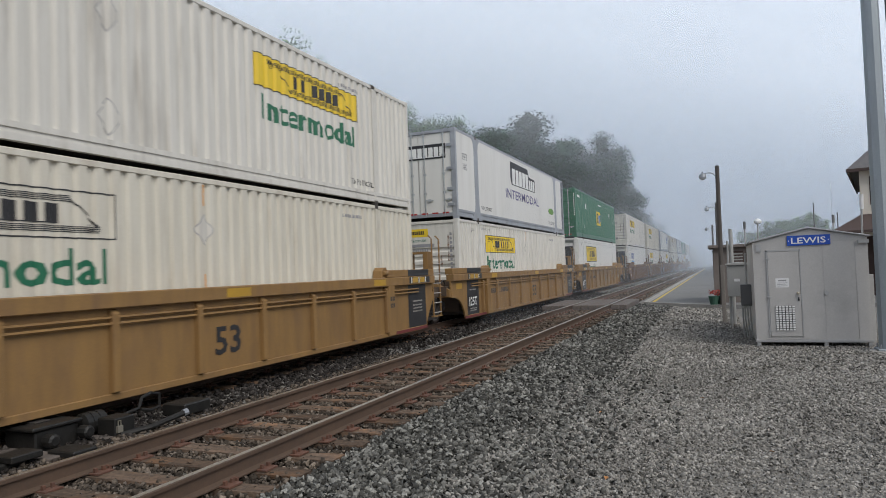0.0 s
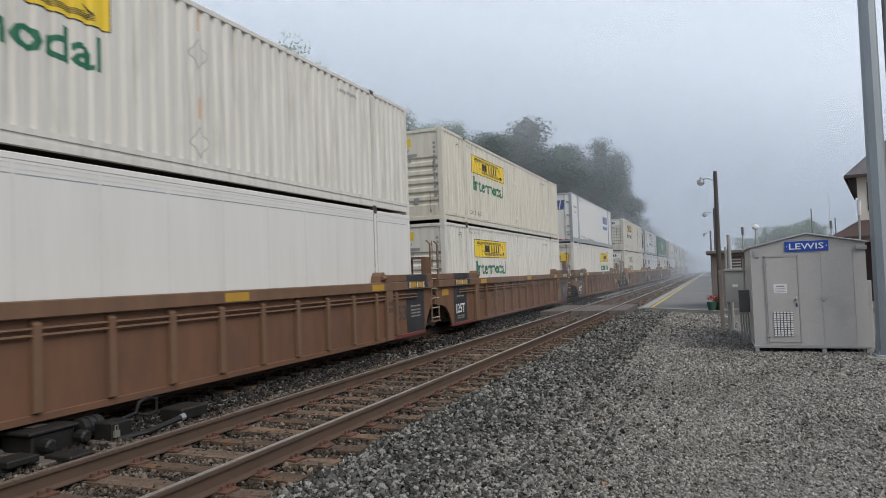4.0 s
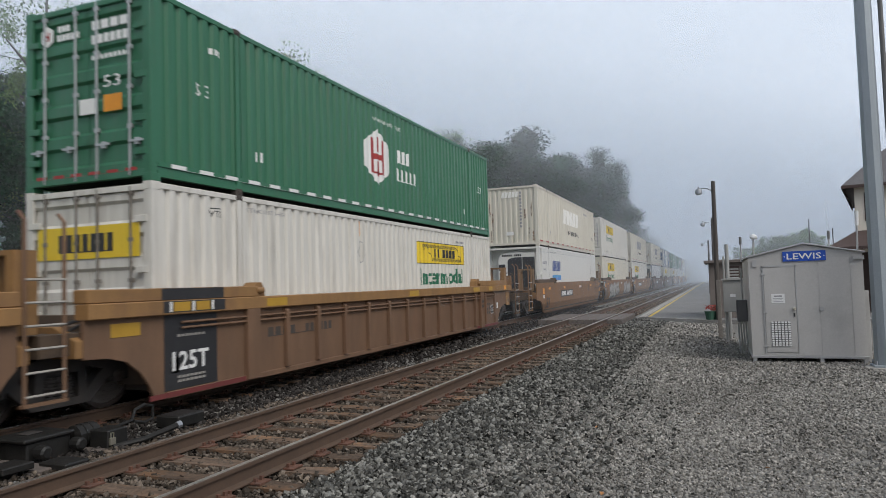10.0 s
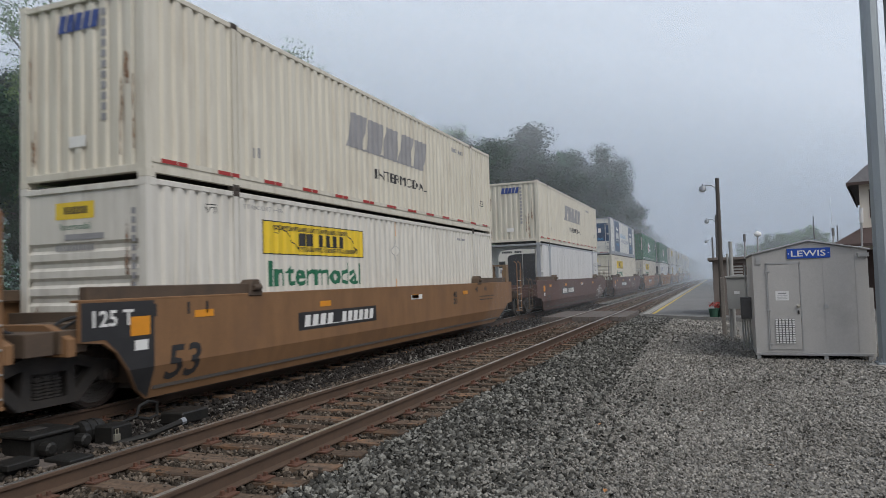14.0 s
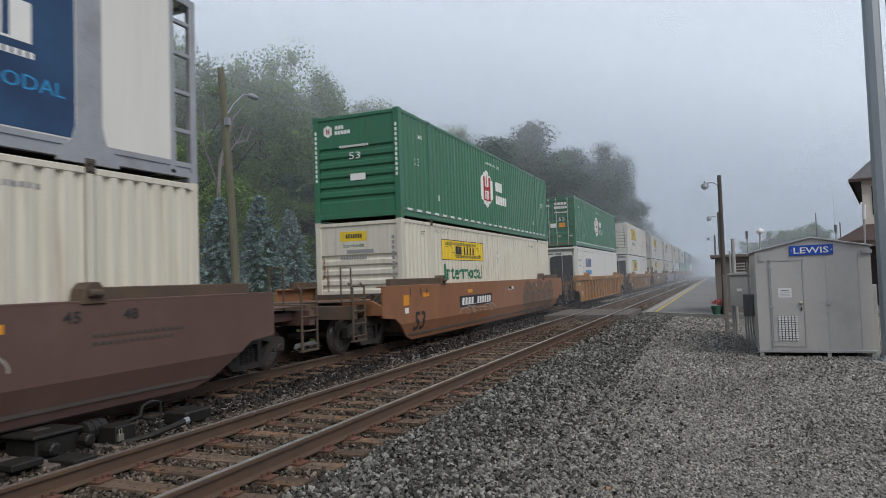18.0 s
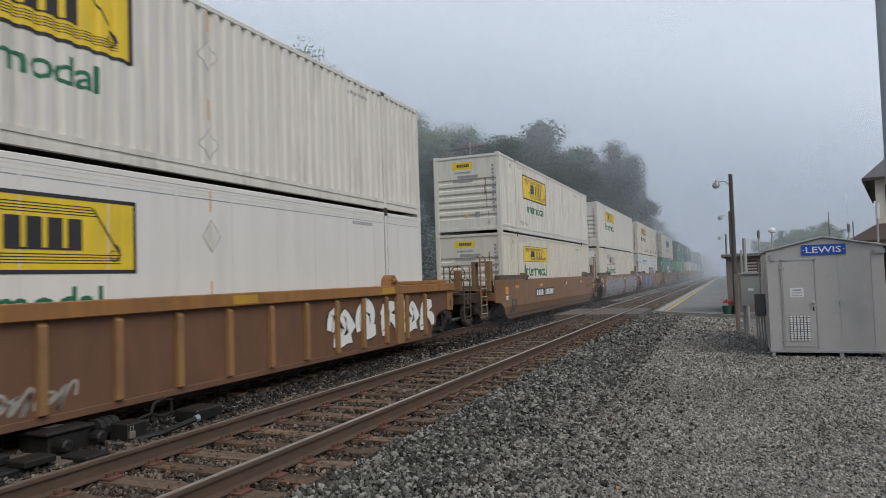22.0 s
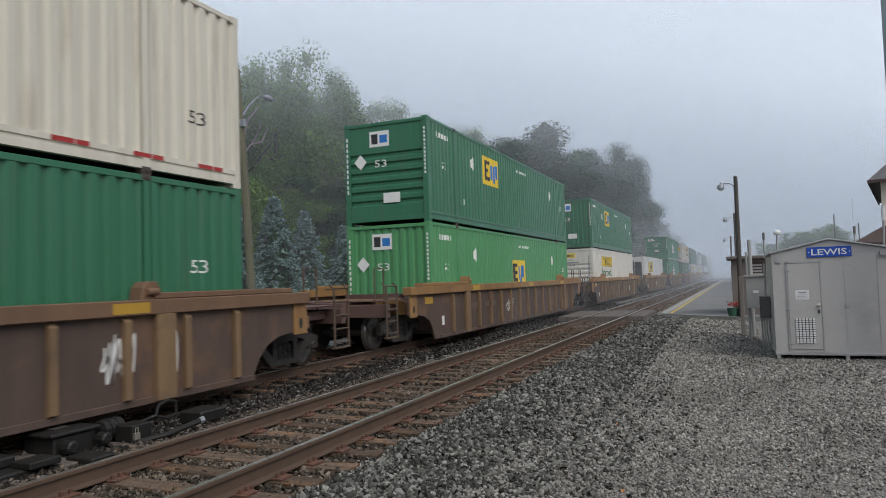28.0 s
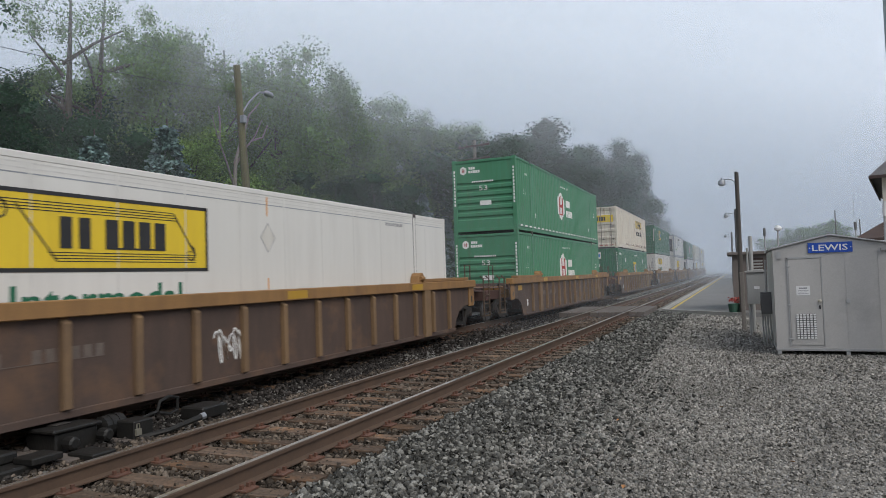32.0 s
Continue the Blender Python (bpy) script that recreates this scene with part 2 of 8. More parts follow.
M["seam"] = surface("dusty_seam_line", (0.56, 0.55, 0.515), (0.66, 0.65, 0.61), 0.6, scale=8, amount=0.9, grain=0.05, bump=0.0)
M["red"] = surface("red_reflector", (0.38, 0.03, 0.025), None, 0.5, grain=0.05, bump=0.0)
M["orange"] = surface("orange_label_print", (0.75, 0.30, 0.02), None, 0.5, grain=0.04, bump=0.0)
M["maroon"] = surface("dark_red_sill_paint", (0.16, 0.03, 0.028), (0.12, 0.035, 0.03), 0.7, amount=0.6, grain=0.08, bump=0.03)
M["grille"] = surface("dark_grille_mesh", (0.020, 0.021, 0.024), (0.035, 0.036, 0.04), 0.6, scale=6, amount=0.5, grain=0.2, grain_scale=90, bump=0.3)
M["leaf_logo"] = surface("lime_green_logo_paint", (0.17, 0.36, 0.035), (0.06, 0.17, 0.03), 0.5, scale=2.5, amount=0.9, grain=0.03, bump=0.0)
# well car paint
M["car_yellow"] = surface("weathered_ochre_car_paint", (0.275, 0.158, 0.052), (0.195, 0.112, 0.044), 0.65, scale=1.1, amount=0.8, stretch=(3, 3, 0.7), grain=0.08, bump=0.05, dirt=(0.17, 0.10, 0.055), dirt_amount=0.6, dirt_scale=1.1, dirt_stretch=(2, 2, 0.6))
M["car_amber"] = surface("amber_car_paint", (0.315, 0.148, 0.042), (0.215, 0.1, 0.034), 0.65, scale=1.1, amount=0.8, stretch=(3, 3, 0.7), grain=0.08, bump=0.05, dirt=(0.15, 0.08, 0.045), dirt_amount=0.5, dirt_scale=1.1)
M["car_tan"] = surface("faded_tan_brown_car_paint", (0.178, 0.101, 0.057), (0.127, 0.074, 0.044), 0.7, scale=1.0, amount=0.8, stretch=(2.5, 2.5, 0.7), grain=0.08, bump=0.05, dirt=(0.15, 0.073, 0.04), dirt_amount=0.6, dirt_scale=0.9)
M["car_copper"] = surface("copper_tan_car_paint", (0.235, 0.125, 0.056), (0.185, 0.098, 0.045), 0.68, scale=1.0, amount=0.8, stretch=(2.5, 2.5, 0.7), grain=0.08, bump=0.05, dirt=(0.15, 0.085, 0.05), dirt_amount=0.5, dirt_scale=0.9)
M["car_rust"] = surface("rusty_red_brown_car_paint", (0.165, 0.08, 0.042), (0.118, 0.06, 0.035), 0.75, scale=1.1, amount=0.8, stretch=(2.5, 2.5, 0.7), grain=0.1, bump=0.06, dirt=(0.10, 0.055, 0.038), dirt_amount=0.6)
M["car_orange"] = surface("orange_brown_car_paint", (0.265, 0.118, 0.055), (0.205, 0.092, 0.046), 0.68, scale=1.0, amount=0.7, stretch=(2.5, 2.5, 0.7), grain=0.07, bump=0.05, dirt=(0.17, 0.085, 0.05), dirt_amount=0.4)
M["car_brown"] = surface("dull_brown_car_panel", (0.098, 0.064, 0.049), (0.07, 0.048, 0.038), 0.75, scale=1.0, amount=0.9, stretch=(2.5, 2.5, 0.7), grain=0.12, bump=0.06, dirt=(0.20, 0.11, 0.058), dirt_amount=0.65)
M["car_dark"] = surface("dark_maroon_brown_car_paint", (0.098, 0.056, 0.046), (0.12, 0.068, 0.056), 0.7, scale=1.0, amount=0.7, grain=0.08, bump=0.05, dirt=(0.15, 0.10, 0.075), dirt_amount=0.35)
M["car_drab"] = surface("drab_brown_rib_paint", (0.215, 0.135, 0.068), (0.155, 0.098, 0.054), 0.72, scale=1.0, amount=0.8, stretch=(2.5, 2.5, 0.7), grain=0.1, bump=0.05, dirt=(0.09, 0.06, 0.045), dirt_amount=0.5)
M["deck"] = surface("grimy_brown_deck_steel", (0.10, 0.068, 0.045), (0.065, 0.048, 0.036), 0.8, scale=1.6, amount=0.8, grain=0.15, bump=0.1, dirt=(0.16, 0.10, 0.05), dirt_amount=0.35)
M["faded_stencil"] = surface("faded_grey_stencil", (0.15, 0.12, 0.10), (0.11, 0.085, 0.07), 0.7, scale=9, amount=0.8, grain=0.1, bump=0.0)
M["amber_tape"] = surface("amber_reflective_tape", (0.46, 0.27, 0.03), (0.38, 0.22, 0.03), 0.5, grain=0.05, bump=0.0)
M["car_ochre"] = surface("sun_bleached_ochre_paint", (0.30, 0.163, 0.058), (0.212, 0.117, 0.047), 0.68, scale=1.0, amount=0.8, stretch=(2.5, 2.5, 0.7), grain=0.08, bump=0.05, dirt=(0.15, 0.08, 0.045), dirt_amount=0.5)
# oily stones, their colour darkened further for the shade under the train
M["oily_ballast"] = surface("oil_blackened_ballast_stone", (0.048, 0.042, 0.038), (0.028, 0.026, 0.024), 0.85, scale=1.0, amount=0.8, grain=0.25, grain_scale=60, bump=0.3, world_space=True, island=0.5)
M["truck"] = surface("grimy_cast_steel", (0.03, 0.028, 0.026), (0.05, 0.042, 0.036), 0.75, 0.1, scale=5, amount=0.8, grain=0.15, bump=0.2)
M["wheel"] = surface("rust_browned_wheel_steel", (0.04, 0.034, 0.03), (0.065, 0.046, 0.038), 0.65, 0.3, scale=6, amount=0.7, grain=0.1, bump=0.1)
M["tread"] = surface("polished_wheel_tread", (0.42, 0.41, 0.40), None, 0.3, 0.9, grain=0.05, bump=0.0)
M["silver_grey"] = surface("grey_spray_paint", (0.27, 0.27, 0.27), (0.22, 0.22, 0.22), 0.5, scale=1.5, amount=0.5, grain=0.05, bump=0.0)
M["pink"] = surface("pink_spray_paint", (0.4, 0.215, 0.25), (0.33, 0.17, 0.21), 0.6, grain=0.05, bump=0.0)
M["violet"] = surface("violet_spray_paint", (0.13, 0.09, 0.27), None, 0.6, grain=0.05, bump=0.0)
M["coral"] = surface("coral_spray_paint", (0.45, 0.13, 0.075), None, 0.6, grain=0.05, bump=0.0)
M["pale_spray"] = surface("pale_spray_paint", (0.36, 0.34, 0.3), (0.29, 0.275, 0.245), 0.6, grain=0.06, bump=0.0)
M["teal"] = surface("dark_teal_spray_paint", (0.035, 0.075, 0.08), None, 0.6, grain=0.05, bump=0.0)
# ground and line
M["ground"] = surface("grey_gravel_ground", (0.18, 0.17, 0.15), (0.125, 0.119, 0.107), 0.95, scale=0.35, amount=0.8, grain=0.4, grain_scale=26, bump=0.9, dirt=(0.085, 0.082, 0.075), dirt_amount=0.5, dirt_scale=0.5, world_space=True)
M["ballast"] = surface("blue_grey_ballast_stone", (0.168, 0.165, 0.148), (0.082, 0.081, 0.074), 0.85, scale=0.8, amount=0.7, grain=0.3, grain_scale=60, bump=0.3, world_space=True, island=0.68)
M["brown_ballast"] = surface("brown_dusted_ballast_stone", (0.13, 0.106, 0.083), (0.08, 0.067, 0.055), 0.9, scale=1.0, amount=0.8, grain=0.3, grain_scale=60, bump=0.3, world_space=True, island=0.62)
M["gravel"] = surface("pale_grey_gravel_stone", (0.285, 0.272, 0.245), (0.20, 0.19, 0.17), 0.9, scale=0.6, amount=0.8, grain=0.3, grain_scale=60, bump=0.3, world_space=True, island=0.32)
M["sleeper"] = surface("weathered_sleeper_wood", (0.14, 0.098, 0.07), (0.075, 0.057, 0.044), 0.9, scale=2.5, amount=0.9, stretch=(0.5, 6, 6), grain=0.25, grain_scale=25, bump=0.5, dirt=(0.30, 0.155, 0.075), dirt_amount=0.6, dirt_scale=2.0, spread=0.45)
M["rail"] = surface("rust_brown_rail_steel", (0.105, 0.066, 0.043), (0.072, 0.048, 0.034), 0.75, 0.1, scale=3, amount=0.7, grain=0.1, bump=0.1)
M["railhead"] = surface("polished_rail_top", (0.62, 0.60, 0.57), (0.46, 0.44, 0.41), 0.32, 0.92, scale=3, amount=0.5, stretch=(8, 0.3, 1), grain=0.05, bump=0.0)
M["plate"] = surface("rusty_tie_plate", (0.15, 0.068, 0.042), (0.10, 0.055, 0.04), 0.85, 0.1, scale=8, amount=0.8, grain=0.15, bump=0.2)
M["asphalt"] = surface("worn_grey_asphalt", (0.175, 0.172, 0.165), (0.14, 0.138, 0.134), 0.9, scale=0.4, amount=0.7, grain=0.2, grain_scale=50, bump=0.2, world_space=True)
M["concrete"] = surface("pale_worn_concrete", (0.36, 0.345, 0.31), (0.28, 0.27, 0.245), 0.9, scale=2, amount=0.7, grain=0.12, bump=0.2)
M["line_yellow"] = surface("worn_yellow_line_paint", (0.62, 0.44, 0.05), (0.45, 0.34, 0.09), 0.8, scale=3, amount=0.8, grain=0.12, bump=0.05)
M["line_white"] = surface("worn_white_line_paint", (0.42, 0.39, 0.34), (0.30, 0.27, 0.24), 0.85, scale=3, amount=0.8, grain=0.12, bump=0.05)
M["timber"] = surface("tarred_crossing_timber", (0.10, 0.085, 0.075), (0.13, 0.105, 0.088), 0.9, scale=3, amount=0.8, stretch=(5, 0.5, 5), grain=0.2, bump=0.3)
# hut, poles, station
M["hut"] = surface("dull_aluminium_hut_sheet", (0.475, 0.462, 0.44), (0.39, 0.38, 0.362), 0.42, 0.12, scale=1.1, amount=0.6, stretch=(1, 1, 0.4), grain=0.05, bump=0.03, dirt=(0.21, 0.20, 0.18), dirt_amount=0.3)
M["hut_trim"] = surface("bright_aluminium_trim", (0.45, 0.45, 0.44), (0.36, 0.36, 0.355), 0.4, 0.5, scale=2, amount=0.6, grain=0.05, bump=0.02)
M["sign_blue"] = surface("blue_enamel_sign", (0.012, 0.075, 0.42), (0.012, 0.065, 0.36), 0.35, grain=0.02, bump=0.0)
M["paper"] = surface("white_notice_paper", (0.76, 0.76, 0.75), None, 0.7, grain=0.04, bump=0.0)
M["cabinet"] = surface("light_grey_cabinet_paint", (0.36, 0.36, 0.34), (0.30, 0.30, 0.285), 0.55, scale=1.5, amount=0.6, grain=0.05, bump=0.03)
M["meter"] = surface("dark_grey_box_paint", (0.115, 0.115, 0.112), (0.15, 0.145, 0.14), 0.6, scale=3, amount=0.6, grain=0.06, bump=0.03)
M["pole_steel"] = surface("blue_grey_galvanised_pole", (0.33, 0.37, 0.39), (0.26, 0.29, 0.31), 0.5, 0.4, scale=2, amount=0.7, stretch=(2, 2, 0.3), grain=0.06, bump=0.04)
M["lamp_pole"] = surface("dark_brown_pole_wood", (0.07, 0.062, 0.055), (0.095, 0.082, 0.07), 0.85, scale=2, amount=0.7, stretch=(4, 4, 0.3), grain=0.15, bump=0.2)
M["lamp_metal"] = surface("weathered_lamp_metal", (0.32, 0.34, 0.36), (0.24, 0.25, 0.27), 0.45, 0.4, scale=5, grain=0.06, bump=0.03)
M["lens"] = surface("frosted_lamp_glass", (0.62, 0.66, 0.68), None, 0.25, grain=0.02, bump=0.0)
M["stucco"] = surface("cream_stucco_wall", (0.72, 0.66, 0.56), (0.64, 0.58, 0.49), 0.9, scale=1.2, amount=0.6, grain=0.08, bump=0.15)
M["roof"] = surface("dark_brown_shingle_roof", (0.115, 0.112, 0.115), (0.145, 0.14, 0.14), 0.85, scale=4, amount=0.8, grain=0.2, grain_scale=20, bump=0.4)
M["dark_wood"] = surface("dark_brown_painted_wood", (0.07, 0.045, 0.038), None, 0.75, grain=0.1, bump=0.1)
M["shed"] = surface("grey_brown_shed_wall", (0.175, 0.15, 0.135), (0.14, 0.12, 0.105), 0.85, scale=2, amount=0.7, grain=0.12, bump=0.15)
M["pot"] = surface("dark_green_planter", (0.03, 0.09, 0.06), None, 0.7, grain=0.08, bump=0.05)
M["flower"] = surface("red_flowers", (0.35, 0.05, 0.04), (0.5, 0.12, 0.1), 0.8, grain=0.1, bump=0.0, island=0.4)
M["switch"] = surface("oily_cast_iron", (0.014, 0.014, 0.013), (0.028, 0.026, 0.023), 0.55, 0.3, scale=6, amount=0.8, grain=0.15, bump=0.2)
M["padlock"] = surface("bright_padlock_brass", (0.62, 0.58, 0.48), None, 0.35, 0.8, grain=0.05, bump=0.0)
M["bark"] = surface("grey_brown_bark", (0.075, 0.066, 0.054), (0.045, 0.04, 0.033), 0.95, scale=2, amount=0.8, stretch=(4, 4, 0.5), grain=0.3, grain_scale=15, bump=0.5)
M["mossy_pole"] = surface("mossy_pole_wood", (0.15, 0.145, 0.085), (0.11, 0.10, 0.07), 0.9, scale=1.5, amount=0.9, stretch=(5, 5, 0.4), grain=0.2, bump=0.3)
M["grey_pole"] = surface("silvered_pole_wood", (0.22, 0.20, 0.175), (0.16, 0.145, 0.13), 0.9, scale=1.5, amount=0.9, stretch=(5, 5, 0.4), grain=0.2, bump=0.3)
M["bare_steel"] = surface("bare_lock_rod_steel", (0.46, 0.48, 0.48), (0.36, 0.37, 0.37), 0.4, 0.4, grain=0.08, bump=0.0)
M["worn_rod"] = surface("dirty_lock_rod_steel", (0.24, 0.22, 0.19), (0.13, 0.11, 0.09), 0.6, 0.2, scale=4, amount=0.8, grain=0.1, bump=0.0)


def stain(name, colour, thin, thick):
    """Stains that let the paint show through in patches."""
    mat = surface(name, colour, tuple(c * 0.7 for c in colour), 0.85, scale=6, amount=0.8, grain=0.1, bump=0.0)
    n, l = mat.node_tree.nodes, mat.node_tree.links
    pos, tx, mr = n.new("ShaderNodeTexCoord"), n.new("ShaderNodeTexNoise"), n.new("ShaderNodeMapRange")
    tx.inputs["Scale"].default_value, tx.inputs["Detail"].default_value = 9.0, 4.0
    mr.inputs["From Min"].default_value, mr.inputs["From Max"].default_value = 0.35, 0.65
    mr.inputs["To Min"].default_value, mr.inputs["To Max"].default_value = thin, thick
    l.new(pos.outputs["Object"], tx.inputs["Vector"])
    l.new(tx.outputs["Fac"], mr.inputs["Value"])
    l.new(mr.outputs[0], n["Principled BSDF"].inputs["Alpha"])
    return mat


M["rust_stain"] = stain("brown_rust_stain", (0.27, 0.125, 0.05), 0.15, 0.85)
M["rust_run"] = stain("dark_rust_run", (0.23, 0.11, 0.05), 0.55, 1.0)
M["soot_stain"] = stain("grey_brown_road_grime", (0.22, 0.17, 0.12), 0.0, 0.5)
M["foliage"] = surface("mid_green_foliage", (0.145, 0.255, 0.07), (0.09, 0.18, 0.052), 0.75, scale=0.5, amount=0.9, grain=0.1, bump=0.0, island=0.3, spread=0.15)
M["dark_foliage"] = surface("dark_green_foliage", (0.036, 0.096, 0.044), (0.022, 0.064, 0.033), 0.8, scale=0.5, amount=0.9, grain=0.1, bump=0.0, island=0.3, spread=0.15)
M["bright_foliage"] = surface("yellow_green_foliage", (0.185, 0.30, 0.075), (0.13, 0.22, 0.06), 0.75, scale=0.5, amount=0.9, grain=0.1, bump=0.0, island=0.5, spread=0.15)
M["needles"] = surface("blue_green_spruce_needles", (0.20, 0.30, 0.285), (0.105, 0.175, 0.16), 0.8, scale=0.8, amount=0.9, grain=0.1, bump=0.0, island=0.4, spread=0.15)
for leaf_mat in (M["foliage"], M["dark_foliage"], M["bright_foliage"]):      # light passes through leaves
    nt = leaf_mat.node_tree
    body = nt.nodes["Principled BSDF"]
    glow, both = nt.nodes.new("ShaderNodeBsdfTranslucent"), nt.nodes.new("ShaderNodeMixShader")
    both.inputs["Fac"].default_value = 0.4
    nt.links.new(body.inputs["Base Color"].links[0].from_socket, glow.inputs["Color"])
    nt.links.new(body.outputs[0], both.inputs[1])
    nt.links.new(glow.outputs[0], both.inputs[2])
    nt.links.new(both.outputs[0], nt.nodes["Material Output"].inputs["Surface"])
M["grass"] = surface("bright_mown_grass", (0.10, 0.19, 0.045), (0.075, 0.14, 0.04), 0.85, scale=1.0, amount=0.8, grain=0.15, bump=0.1, world_space=True, island=0.4)
M["dry_leaf"] = surface("dry_orange_leaf", (0.36, 0.17, 0.06), None, 0.8, grain=0.1, bump=0.1)
M["glass"] = surface("dark_window_glass", (0.03, 0.035, 0.04), None, 0.08, grain=0.0, bump=0.0)
M["cable"] = surface("black_cable_sheath", (0.03, 0.03, 0.032), None, 0.7, grain=0.05, bump=0.0)


def fog_material(name, share, rise=0.0):
    """A veil of fog droplets: most light passes, a share is scattered."""
    mat = bpy.data.materials.new(name)
    mat.use_nodes = True
    n, l = mat.node_tree.nodes, mat.node_tree.links
    n.remove(n["Principled BSDF"])
    clear, drops, both = n.new("ShaderNodeBsdfTransparent"), n.new("ShaderNodeBsdfDiffuse"), n.new("ShaderNodeMixShader")
    drops.inputs["Color"].default_value = (0.872, 0.935, 1.0, 1)
    pos, tx, mr = n.new("ShaderNodeNewGeometry"), n.new("ShaderNodeTexNoise"), n.new("ShaderNodeMapRange")
    tx.inputs["Scale"].default_value, tx.inputs["Detail"].default_value = 0.03, 2.0
    mr.inputs["To Min"].default_value, mr.inputs["To Max"].default_value = share * 0.85, share * 1.15
    l.new(pos.outputs["Position"], tx.inputs["Vector"])
    l.new(tx.outputs["Fac"], mr.inputs["Value"])
    # thicker aloft than over the ground
    part_z, up, grow, total = n.new("ShaderNodeSeparateXYZ"), n.new("ShaderNodeMapRange"), n.new("ShaderNodeMath"), n.new("ShaderNodeMath")
    l.new(pos.outputs["Position"], part_z.inputs[0])
    up.interpolation_type = "SMOOTHSTEP"
    up.inputs["From Min"].default_value, up.inputs["From Max"].default_value = 7.0, 22.0
    up.inputs["To Min"].default_value, up.inputs["To Max"].default_value = 1.0, 1.0 + rise
    l.new(part_z.outputs[2], up.inputs["Value"])
    total.operation = "MULTIPLY"
    l.new(mr.outputs[0], total.inputs[0])
    l.new(up.outputs[0], total.inputs[1])
    grow.operation = "MINIMUM"
    grow.inputs[1].default_value = 0.9
    l.new(total.outputs[0], grow.inputs[0])
    l.new(grow.outputs[0], both.inputs["Fac"])
    l.new(clear.outputs[0], both.inputs[1])
    l.new(drops.outputs[0], both.inputs[2])
    l.new(both.outputs[0], n["Material Output"].inputs["Surface"])
    return mat

# ---- ground, ballast, tracks ----
NEAR_X, FAR_X = -4.864, -8.866


def ground_z(x, y=0.0):
    """Height of the ground under the stones."""
    prof = ((-60, 1.1), (-24, 0.9), (-16, 0.75), (-14.2, 0.25), (-12.8, -0.42), (-11.0, -0.30), (-10.4, -0.245), (-3.35, -0.245), (-2.6, -0.30), (-1.9, -0.335), (60, -0.335))
    for (x0, z0), (x1, z1) in zip(prof, prof[1:]):
        if x0 <= x <= x1:
            return z0 + (z1 - z0) * (x - x0) / (x1 - x0)
    return prof[0][1] if x < 0 else prof[-1][1]


def make_ground():
    xs = [-2500, -600, -200, -60, -40, -24, -16, -14.2, -12.8, -11, -10.4, -3.35, -3, -2.6, -2.2, -1.9, 0, 2, 5, 10, 20, 60, 200, 600, 2500]
    ys = [-2500, -600, -200, -60, -20, -5, 0, 5, 10, 15, 20, 30, 45, 60, 90, 130, 200, 320, 600, 1200, 2500]
    g = Geo()
    g.add([(x, y, ground_z(x) + 0.03 * noise.noise((x * 0.3, y * 0.3, 0)) * (-1.5 < x < 30)) for y in ys for x in xs],
          [(j * len(xs) + i, j * len(xs) + i + 1, (j + 1) * len(xs) + i + 1, (j + 1) * len(xs) + i) for j in range(len(ys) - 1) for i in range(len(xs) - 1)])
    solid("ground", g.mesh("ground", smooth=True), M["ground"], "grey gravel ground along the railway", "ground", kind="structure")


OCTA = np.array([(1, 0, 0), (-1, 0, 0), (0, 1, 0), (0, -1, 0), (0, 0, 1), (0, 0, -1)], float)
OCTA_F = np.array([(0, 2, 4), (2, 1, 4), (1, 3, 4), (3, 0, 4), (2, 0, 5), (1, 2, 5), (3, 1, 5), (0, 3, 5)])
CUBO = np.array([(1, 1, 0.9), (-1, 1, 1), (-1, -1, 0.9), (1, -1, 1), (1, 1, -1), (-1, 1, -1), (-1, -1, -1), (1, -1, -1)], float) * 0.66
CUBO_F = np.array([(0, 1, 2), (0, 2, 3), (0, 4, 5), (0, 5, 1), (1, 5, 6), (1, 6, 2), (2, 6, 7), (2, 7, 3), (3, 7, 4), (3, 4, 0)])


def stones(name, label, mat, places, sizes, rng, sharp=True):
    """Loose broken stones, each with its own shape and turn."""
    n = len(places)
    base, tri = (CUBO, CUBO_F) if sharp else (OCTA, OCTA_F)
    k = len(base)
    v = base[None] * (1 + rng.uniform(-0.35, 0.35, (n, k, 3)))
    v *= (sizes[:, None] * 0.5)[:, :, None] * rng.uniform(0.65, 1.25, (n, 1, 3))
    q = rng.normal(size=(n, 4))
    q /= np.linalg.norm(q, axis=1)[:, None]
    w, x, y, z = q.T
    rot = np.stack([1 - 2 * (y * y + z * z), 2 * (x * y - z * w), 2 * (x * z + y * w), 2 * (x * y + z * w), 1 - 2 * (x * x + z * z), 2 * (y * z - x * w),
                    2 * (x * z - y * w), 2 * (y * z + x * w), 1 - 2 * (x * x + y * y)], 1).reshape(n, 3, 3)
    v = np.einsum("nij,nkj->nki", rot, v) + places[:, None, :]
    f = (tri[None] + (np.arange(n) * k)[:, None, None]).reshape(-1, 3)
    me = bpy.data.meshes.new(name)
    me.vertices.add(n * k)
    me.vertices.foreach_set("co", v.reshape(-1))
    me.loops.add(len(f) * 3)
    me.loops.foreach_set("vertex_index", f.reshape(-1).astype(np.int32))
    me.polygons.add(len(f))
    me.polygons.foreach_set("loop_start", np.arange(0, len(f) * 3, 3, dtype=np.int32))
    me.polygons.foreach_set("loop_total", np.full(len(f), 3, dtype=np.int32))
    me.materials.append(None)
    me.update(calc_edges=True)
    solid(name, me, M[mat], label, "gravel", kind="stuff")


